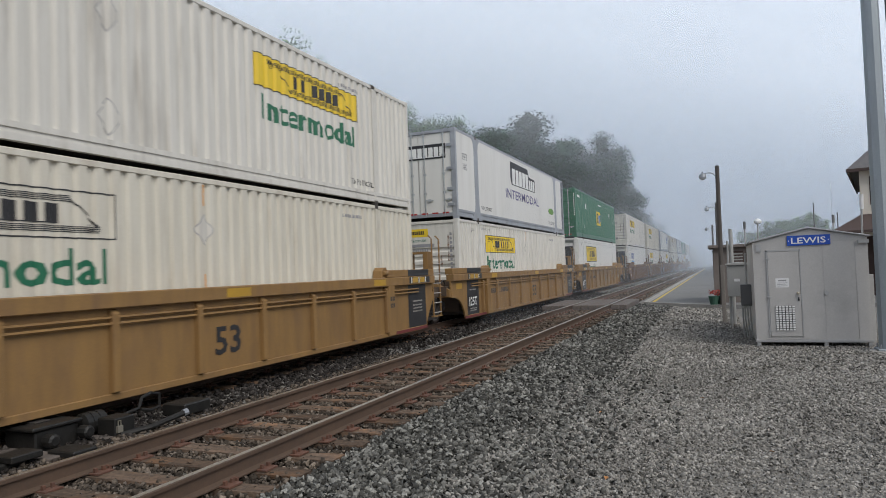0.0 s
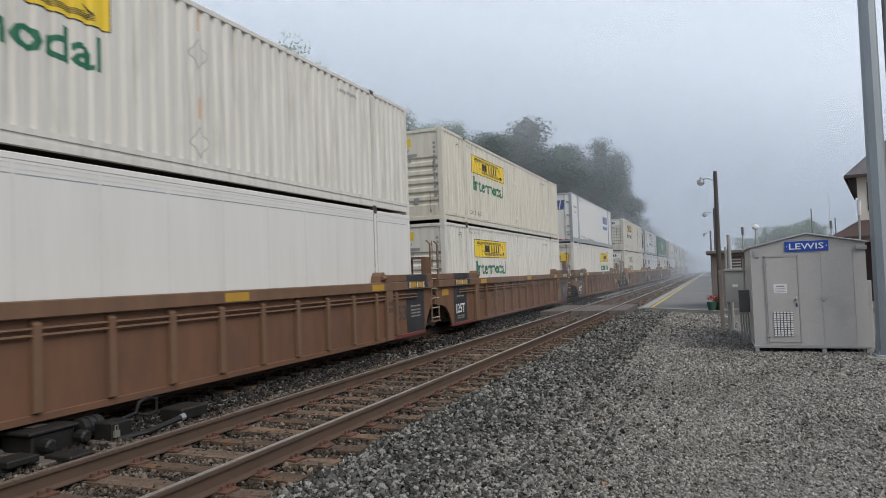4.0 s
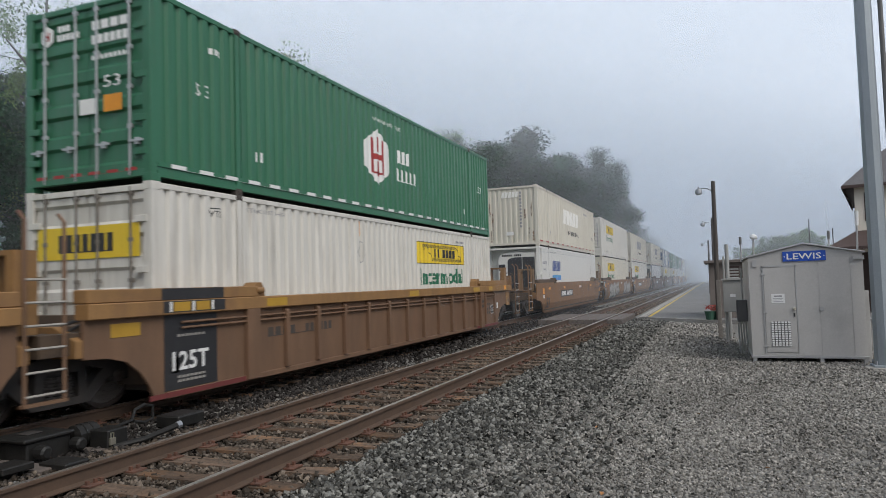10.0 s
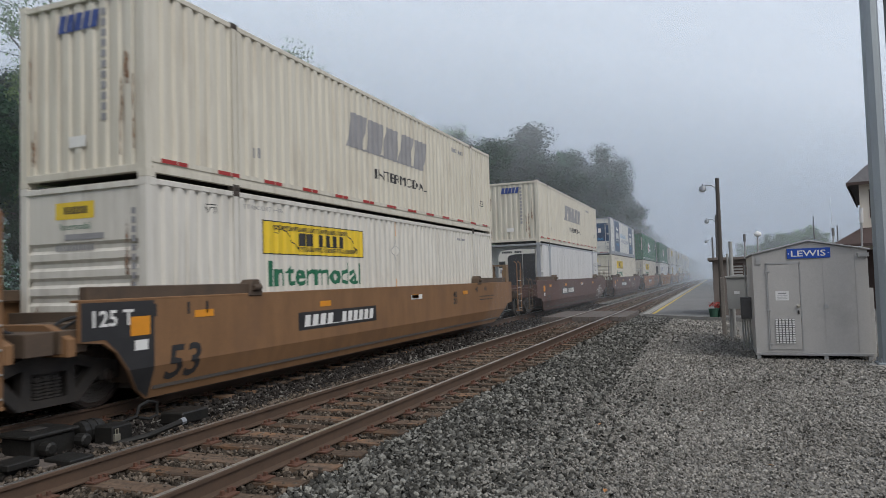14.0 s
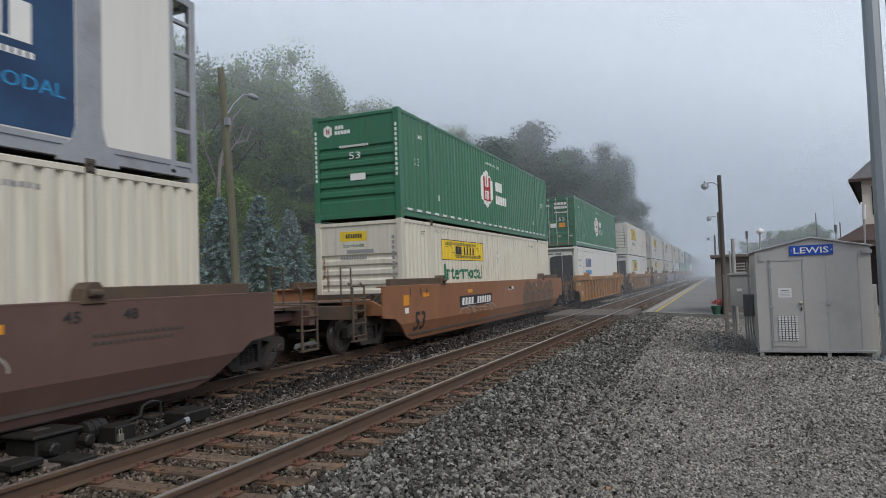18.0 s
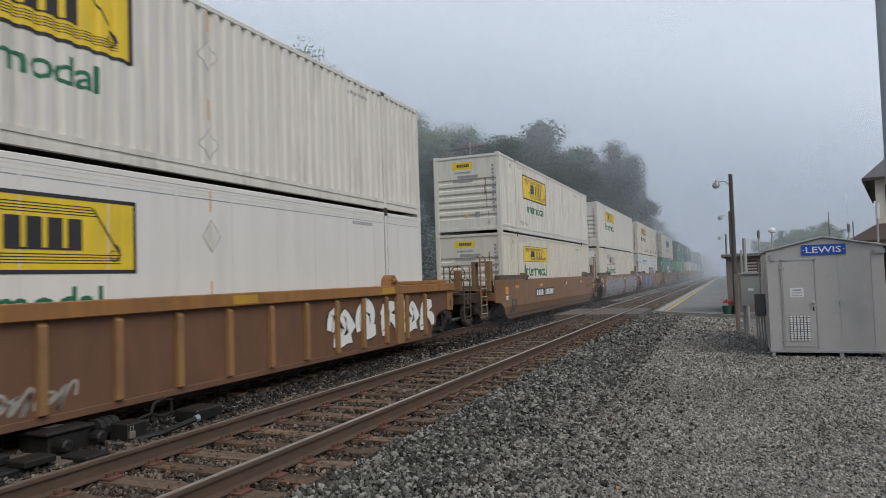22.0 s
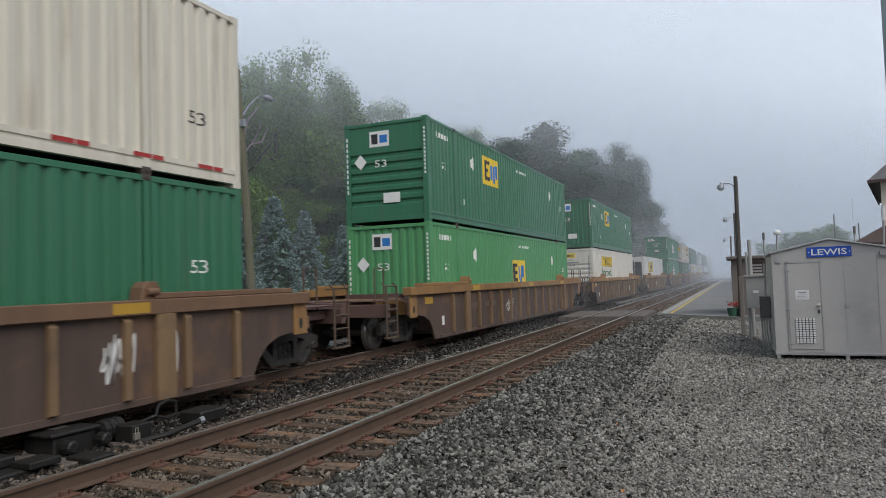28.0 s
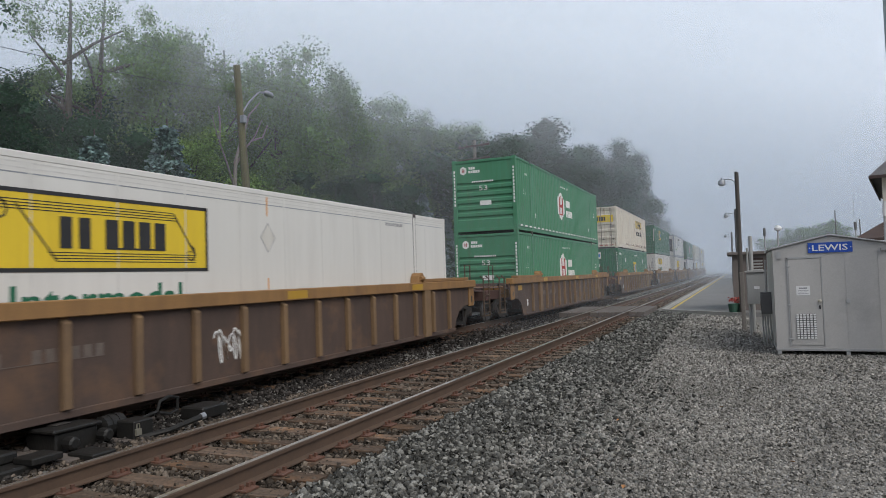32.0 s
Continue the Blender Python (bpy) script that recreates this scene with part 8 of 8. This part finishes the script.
def make_switch():
    """Hand-thrown switch machine by the rail of the far track."""
    sw = thing("switch_machine", "oily black cast iron track switch machine", "switch machine")
    b = part("gear_box", Geo().box(-7.55, -7.05, 5.35, 5.9, -0.30, -0.01).mesh("gear_box", 0.02), M["switch"], sw)
    part("lid", Geo().box(-7.58, -7.02, 5.30, 5.94, -0.01, 0.035).mesh("lid", 0.015), M["switch"], b)
    part("lid_latch", Geo().box(-7.42, -7.25, 5.5, 5.7, 0.035, 0.05).mesh("lid_latch", 0.005), M["truck"], b)
    for y in (5.45, 5.9):
        part("gland", Geo().lathe([(0.0, 0.075), (0.12, 0.075), (0.14, 0.05)], "x", (-7.0, y, -0.12), 10), M["switch"], b)
    m = part("motor", Geo().lathe([(6.0, 0.06), (6.02, 0.13), (6.30, 0.13), (6.34, 0.09)], "y", (-7.15, 0, -0.08), 14), M["switch"], sw)
    part("motor_rib", Geo().lathe([(6.10, 0.14), (6.14, 0.14)], "y", (-7.15, 0, -0.08), 14), M["switch"], m)
    part("motor_rib", Geo().lathe([(6.20, 0.14), (6.24, 0.14)], "y", (-7.15, 0, -0.08), 14), M["switch"], m)
    pb = part("lever_box", Geo().box(-7.05, -6.75, 6.15, 6.45, -0.26, -0.02).mesh("lever_box", 0.015), M["switch"], sw)
    part("padlock", Geo().box(-6.748, -6.72, 6.16, 6.24, -0.19, -0.11).tube([(-6.735, 6.18, -0.11), (-6.735, 6.18, -0.05), (-6.735, 6.22, -0.05), (-6.735, 6.22, -0.11)], 0.007, 6), M["padlock"], pb, "bright padlock")
    part("throw_lever", Geo().tube([(-6.95, 6.4, -0.05), (-7.0, 6.75, -0.02), (-7.0, 6.80, 0.10), (-7.0, 6.95, 0.14), (-7.0, 7.10, 0.10), (-7.0, 7.10, -0.06), (-7.0, 6.95, -0.09), (-7.0, 6.78, -0.04)], 0.022, 8), M["switch"], sw, "looped throw handle")
    part("throw_pipe", Geo().tube([(-6.72, 6.2, -0.22), (-6.55, 6.5, -0.18), (-6.45, 6.95, -0.10)], [0.035, 0.035, 0.04], 8), M["switch"], sw)
    part("pipe_end", Geo().tube([(-6.45, 6.94, -0.10), (-6.44, 7.0, -0.09)], 0.045, 8), M["lamp_metal"], sw)
    part("junction_box", Geo().box(-7.1, -6.7, 7.25, 7.75, -0.22, -0.06).mesh("junction_box", 0.02), M["switch"], sw)
    part("point_rod", Geo().tube([(-8.1, 5.6, -0.2), (-7.5, 5.6, -0.18)], 0.03, 8), M["switch"], sw)
    part("base_timber", Geo().box(-8.0, -6.55, 5.10, 5.35, -0.33, -0.20).mesh("base_timber", 0.012), M["timber"], sw)
    part("base_timber", Geo().box(-8.0, -6.55, 6.02, 6.14, -0.33, -0.22).mesh("base_timber", 0.012), M["timber"], sw)
    part("foot_block", Geo().box(-6.75, -6.35, 5.25, 5.55, -0.33, -0.16).mesh("foot_block", 0.015), M["switch"], sw)
    lk = thing("lock_casting", "low oily cast iron box beside the rail", "switch machine")
    part("base", Geo().box(-7.6, -6.7, 4.35, 5.0, -0.33, -0.17).mesh("base", 0.02), M["switch"], lk)
    part("cover", Geo().box(-7.5, -6.95, 4.45, 4.85, -0.17, -0.06).mesh("cover", 0.02), M["switch"], lk)
    part("bolt_plate", Geo().box(-6.9, -6.6, 4.75, 5.1, -0.17, -0.10).mesh("bolt_plate", 0.01), M["switch"], lk)


# ---- trees ----
def quad_mesh(name, v):
    """A mesh of loose four-cornered leaves from an array of corners."""
    n = len(v) // 4
    me = bpy.data.meshes.new(name)
    me.vertices.add(4 * n)
    me.vertices.foreach_set("co", v.reshape(-1))
    me.loops.add(4 * n)
    me.loops.foreach_set("vertex_index", np.arange(4 * n, dtype=np.int32))
    me.polygons.add(n)
    me.polygons.foreach_set("loop_start", np.arange(0, 4 * n, 4, dtype=np.int32))
    me.polygons.foreach_set("loop_total", np.full(n, 4, dtype=np.int32))
    me.materials.append(None)
    me.update(calc_edges=True)
    return me


def leaf_cloud(rng, centres, radii, per, size, flat=0.6, heart=1.0, spread=0.6):
    """Small leaves in clumps about the centres, as one crown."""
    n = len(centres) * per
    c = np.repeat(np.array(centres), per, 0)
    r = np.repeat(np.array(radii), per)[:, None]
    d = rng.normal(size=(n, 3))
    d /= np.linalg.norm(d, axis=1)[:, None]
    u = rng.uniform(0.08, 1.0, (n, 1)) ** spread
    p = c + d * r * u * np.array((1, 1, 0.75))
    a = rng.normal(size=(n, 3)) * np.array((1, 1, flat))
    a /= np.linalg.norm(a, axis=1)[:, None]
    b = np.cross(a, rng.normal(size=(n, 3)))
    b /= np.linalg.norm(b, axis=1)[:, None]
    s = size * rng.uniform(0.6, 1.3, (n, 1)) * (1.45 - 0.8 * u)
    v = np.stack([p - a * s, p - b * s * 0.5, p + a * s, p + b * s * 0.5], 1).reshape(-1, 3)
    # a dense heart of overlapping sprays inside each clump
    m = len(centres)
    corner = np.array([(a, b, c) for a in (-1, 1) for b in (-1, 1) for c in (-1, 1)], float)
    turn = rng.normal(size=(m, 3, 3))
    turn = np.linalg.qr(turn)[0]
    hearts = np.array(centres)[:, None, :] + np.einsum("kij,cj->kci", turn, corner * 0.19) * np.array(radii)[:, None, None] * heart * rng.uniform(0.7, 1.25, (m, 8, 1))
    side = [(0, 1, 3, 2), (4, 6, 7, 5), (0, 4, 5, 1), (2, 3, 7, 6), (0, 2, 6, 4), (1, 5, 7, 3)]
    v = np.concatenate([v, hearts[:, np.array(side).reshape(-1)].reshape(-1, 3)])
    return quad_mesh("crown", v)


def broadleaf(seed, mat, sparse=False, per=400, size=0.088, low=2.4, fat=1.15):
    """A tree of 10 m that copies stretch to their own height."""
    rng, rnd = np.random.default_rng(seed), random.Random(seed)
    tree = thing("tree", "tall broadleaf tree in full summer leaf", "tree", group="trees behind the line")
    bend = [rnd.uniform(-0.3, 0.3) for _ in range(4)]
    trunk = [(0, 0, 0), (bend[0], bend[1], 3.0), (bend[0] + bend[2], bend[1], 6.0), (bend[2], bend[3], 9.2)]
    part("trunk", Geo().tube(trunk, [0.24, 0.19, 0.12, 0.03], 8), M["bark"], tree)
    centres, radii = [], []
    for k in range(9 if sparse else 13):
        z = rnd.uniform(low, 7.6)
        a, reach = rnd.uniform(0, math.tau), rnd.uniform(1.2, 2.5) * (1.2 - abs(z - 5) / 9)
        tip = (reach * math.cos(a), reach * math.sin(a), z + rnd.uniform(0.6, 1.6))
        part("limb", Geo().tube([(bend[0] * z / 6, bend[1] * z / 6, z), (tip[0] * 0.5, tip[1] * 0.5, z + 0.5), tip], [0.075, 0.05, 0.02], 6), M["bark"], tree)
        for j in range(3 if sparse else 5):
            centres.append((tip[0] + rnd.gauss(0, 0.6), tip[1] + rnd.gauss(0, 0.6), tip[2] + rnd.gauss(0, 0.55)))
            radii.append(rnd.uniform(0.4, 0.8) if sparse else rnd.uniform(0.6, 1.15) * fat)
    for j in range(5 if sparse else 22):
        centres.append((rnd.gauss(0, 1.0), rnd.gauss(0, 1.0), rnd.uniform(min(4.5, low + 1.6), 9.3)))
        radii.append(rnd.uniform(0.45, 0.85) * (1.35 * fat if fat > 1 else 1))
    part("crown", leaf_cloud(rng, centres, radii, 260 if sparse else per, 0.055 if sparse else size, heart=0.0 if sparse else 1.7 if fat > 1.3 else 0.75, spread=0.4 if fat > 1.3 else 0.6), M[mat], tree)
    return tree


def spruce(seed):
    rng, rnd = np.random.default_rng(seed), random.Random(seed)
    tree = thing("spruce_tree", "blue-green spruce with drooping layered boughs", "tree", group="spruces behind the line")
    part("trunk", Geo().tube([(0, 0, 0), (0, 0, 6.9)], [0.14, 0.02], 8), M["bark"], tree)
    pts = []
    for k in range(34):
        z = 0.35 + 6.3 * (k / 34) ** 0.95
        reach = 2.15 * (1 - z / 7.0) ** 0.85
        for j in range(10):
            a = rnd.uniform(0, math.tau)
            rr = reach * rnd.uniform(0.7, 1.15)
            pts += [(rr * q * math.cos(a), rr * q * math.sin(a), z - 0.28 * rr * q * q + 0.10 * rr * q) for q in [((i + 0.5) / 9) ** 0.5 for i in range(9)]]
    c = np.repeat(np.array(pts), 5, 0)
    n = len(c)
    c = c + rng.normal(size=(n, 3)) * np.array((0.06, 0.06, 0.04))
    o = rng.normal(size=(n, 3)) * np.array((1, 1, 0.4))
    o *= (rng.uniform(0.12, 0.26, n) / np.linalg.norm(o, axis=1))[:, None]
    w = np.cross(o, rng.normal(size=(n, 3)))
    w *= (0.055 / np.linalg.norm(w, axis=1))[:, None]
    # dense inner boughs round the trunk, coloured dark for the crown's inner shade
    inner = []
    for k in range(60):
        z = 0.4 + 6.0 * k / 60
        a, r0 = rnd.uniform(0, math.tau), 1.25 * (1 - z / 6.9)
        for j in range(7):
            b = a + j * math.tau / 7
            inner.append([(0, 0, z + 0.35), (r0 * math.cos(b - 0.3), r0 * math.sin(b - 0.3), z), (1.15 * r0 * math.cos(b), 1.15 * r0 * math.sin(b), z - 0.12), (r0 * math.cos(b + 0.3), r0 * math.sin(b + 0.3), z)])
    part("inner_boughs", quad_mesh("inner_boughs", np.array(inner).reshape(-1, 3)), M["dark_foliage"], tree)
    part("needle_crown", quad_mesh("needle_crown", np.stack([c - w, c + o * 0.6, c + w, c - o * 0.4], 1).reshape(-1, 3)), M["needles"], tree)
    return tree


def make_trees():
    rnd = random.Random(11)
    kinds = {"mid": broadleaf(21, "foliage"), "mid2": broadleaf(22, "foliage"), "dark": broadleaf(23, "dark_foliage", False, 680, 0.105, 0.6, 1.4), "dark2": broadleaf(24, "dark_foliage", False, 680, 0.105, 0.6, 1.4), "bright": broadleaf(25, "bright_foliage", low=0.5), "bush": broadleaf(27, "foliage", low=0.3), "shade": broadleaf(28, "dark_foliage", low=0.3), "sparse": broadleaf(26, "foliage", True)}
    firs = [spruce(31), spruce(32)]
    used = set()

    def stand(src, x, y, h, wide=1.0, tall=9.3):
        foot = ground_z(max(-59, x)) - 0.08
        k = (h - 0.6 - foot) / tall
        m = Matrix.Translation((x, y, foot)) @ Matrix.Rotation(rnd.uniform(0, math.tau), 4, "Z") @ Matrix.Diagonal((k * wide, k * wide, k, 1))
        if src not in used:
            used.add(src)
            src.matrix_basis = m
        else:
            made = {}
            for o in (src, *src.children_recursive):
                made[o] = o.copy()
                scene.collection.objects.link(made[o])
                made[o].parent = made.get(o.parent, o.parent)
            made[src].matrix_basis = m
    for kind, x, y, h, w in (
            ("shade", -24.0, 12.0, 15.0, 0.9), ("shade", -30, 14, 9, 1.2), ("bush", -32, 20, 10, 1.2), ("shade", -33, 25, 13, 1.2), ("bright", -33, 30, 12, 1.1), ("shade", -33, 38, 12, 1.2), ("bush", -32, 44, 12, 1.1), ("shade", -31, 51, 12, 1.1), ("sparse", -29.5, 23.2, 17.5, 0.7), ("sparse", -30, 25.6, 17.6, 0.75), ("mid", -31.5, 29.8, 17.2, 0.72), ("mid2", -31.5, 34, 17.6, 0.75), ("sparse", -31, 36.5, 18.2, 0.8), ("mid", -30, 40, 18.0, 0.8),
            ("mid2", -30, 47, 18.0, 0.85), ("mid", -30, 54, 18.4, 0.85), ("mid2", -29, 61, 17.8, 0.85), ("mid", -28, 67, 18.2, 0.8), ("mid", -28, 74, 17.2, 0.8),
            ("dark", -27, 16, 9.5, 1.0), ("dark2", -28, 22, 10, 1.1), ("bright", -26, 27.5, 9.6, 1.0), ("bright", -25, 31, 6.8, 1.2), ("mid2", -26, 36, 8, 1.2), ("dark", -26, 41, 9, 1.2), ("dark2", -25, 46, 9.5, 1.2),
            ("mid", -25, 52, 10, 1.2), ("dark", -24, 58, 10, 1.2), ("dark2", -24, 64, 11, 1.1), ("dark", -35, 33, 14, 1.2), ("dark2", -35, 45, 14, 1.2), ("dark", -34, 57, 14, 1.2), ("dark", -36, 24, 11, 1.2),
            ("dark2", -20, 56, 13.2, 1.25), ("dark", -20.5, 64, 15.6, 1.25), ("dark2", -20, 73, 16.4, 1.25), ("dark", -20, 83, 14.5, 1.1), ("dark2", -19.5, 98, 17, 1.0), ("dark", -19.5, 111, 21.5, 0.9), ("dark2", -19, 126, 22, 0.85), ("dark", -18.5, 140, 20, 0.85),
            ("dark", -19, 185, 15, 1.0), ("dark2", -19, 215, 14, 1.0), ("mid", 12.2, 164, 10.2, 1.3), ("mid2", 18, 172, 11.3, 1.3), ("mid", 7.7, 178, 8.6, 1.3)):
        stand(kinds[kind], x, y, h, w)
    for k, (x, y, h) in enumerate(((-22, 14.2, 7.4), (-22, 18.4, 8.2), (-22.3, 22.3, 9.4), (-21.5, 25.6, 6.6), (-21.5, 28.6, 7.0), (-22, 32, 6.6), (-22, 36, 6.0), (-24.5, 16.5, 7.2), (-24.5, 20.3, 7.0), (-21, 10.5, 6.5), (-22, 47.5, 9.0), (-22, 52, 7.5))):
        stand(firs[k % 2], x, y, h, 1.0, 6.9)


def make_dead_tree():
    rnd = random.Random(5)
    tr = thing("dead_tree", "bare pale dead tree with forked limbs", "tree", Matrix.Translation((-23.5, 27.8, ground_z(-23.5) + 1.6)))
    part("trunk", Geo().tube([(0, 0, -1.65), (0.1, 0.0, 3.2), (0.0, 0.3, 5.4), (0.1, 0.9, 7.2)], [0.14, 0.12, 0.09, 0.05], 8), M["grey_pole"], tr)
    for pts in (((0, 0.1, 4.2), (0.2, -0.6, 5.2), (0.1, -1.1, 6.4), (0.2, -1.6, 7.4)), ((0, 0.3, 5.2), (0.1, 1.0, 6.2), (0.0, 1.9, 7.0), (0.1, 2.4, 8.0)), ((0.1, 0.9, 7.0), (0.1, 1.3, 8.0), (0.3, 2.0, 8.8)), ((0.1, -1.0, 6.2), (0.0, -0.8, 7.2), (0.1, -1.0, 8.0)), ((0, 1.6, 6.7), (0.1, 2.4, 7.0), (0, 3.0, 7.8))):
        part("limb", Geo().tube(pts, [0.06 - 0.014 * i for i in range(len(pts))], 6), M["grey_pole"], tr)


def make_grass():
    rng = np.random.default_rng(9)
    n = 9000
    x, y = rng.uniform(-21, -13.5, n), rng.uniform(4, 44, n)
    z = np.array([ground_z(a) for a in x])
    a = rng.uniform(0, math.tau, n)
    h, w = rng.uniform(0.15, 0.42, n), 0.05
    v = np.stack([np.stack([x - w * np.cos(a), y - w * np.sin(a), z], 1), np.stack([x + w * np.cos(a), y + w * np.sin(a), z], 1), np.stack([x + rng.normal(0, 0.08, n), y + rng.normal(0, 0.08, n), z + h], 1)], 1).reshape(-1, 3)
    g = Geo()
    g.v, g.f = [tuple(p) for p in v], [(3 * k, 3 * k + 1, 3 * k + 2) for k in range(n)]
    solid("grass", g, M["grass"], "bright green grass bank behind the far track", "grass", kind="stuff")
    edge = [(-45, ground_z(-45)), (-24, ground_z(-24)), (-16, ground_z(-16)), (-14.2, ground_z(-14.2)), (-13.0, ground_z(-13.0))]
    bank = Geo().prism([(x, z - 0.3) for x, z in reversed(edge)] + [(x, z + 0.03) for x, z in edge], -20, 160, "y")
    solid("grass_bank", bank.mesh("grass_bank", smooth=True), M["grass"], "low grassy bank behind the far track", "ground", kind="structure")
    leaves = Geo()
    rnd = random.Random(3)
    for x, y in ((-1.02, 6.25), (0.4, 7.5), (1.9, 9.0), (-0.3, 10.2), (2.8, 11.5), (-1.5, 9.0)):
        z = ground_z(x) + 0.03
        a = rnd.uniform(0, math.tau)
        d, e = Vector((math.cos(a), math.sin(a), 0.2)) * 0.035, Vector((-math.sin(a), math.cos(a), 0.1)) * 0.022
        p = Vector((x, y, z))
        ob = solid("fallen_leaf", Geo().add([p - d, p - e + Vector((0, 0, 0.008)), p + d, p + e + Vector((0, 0, 0.012))], [(0, 1, 2, 3)]), M["dry_leaf"], "dry orange fallen leaf on gravel", "leaf", "fallen leaves")
    solid("twig", Geo().tube([(0.02, 11.6, -0.30), (0.12, 11.8, -0.28), (0.2, 11.75, -0.29)], 0.012, 5), M["bark"], "short dark twig on gravel", "twig")


make_platform()
make_hut()
make_boxes()
make_poles()
make_station()
make_switch()
make_trees()
make_dead_tree()
make_grass()


motions()
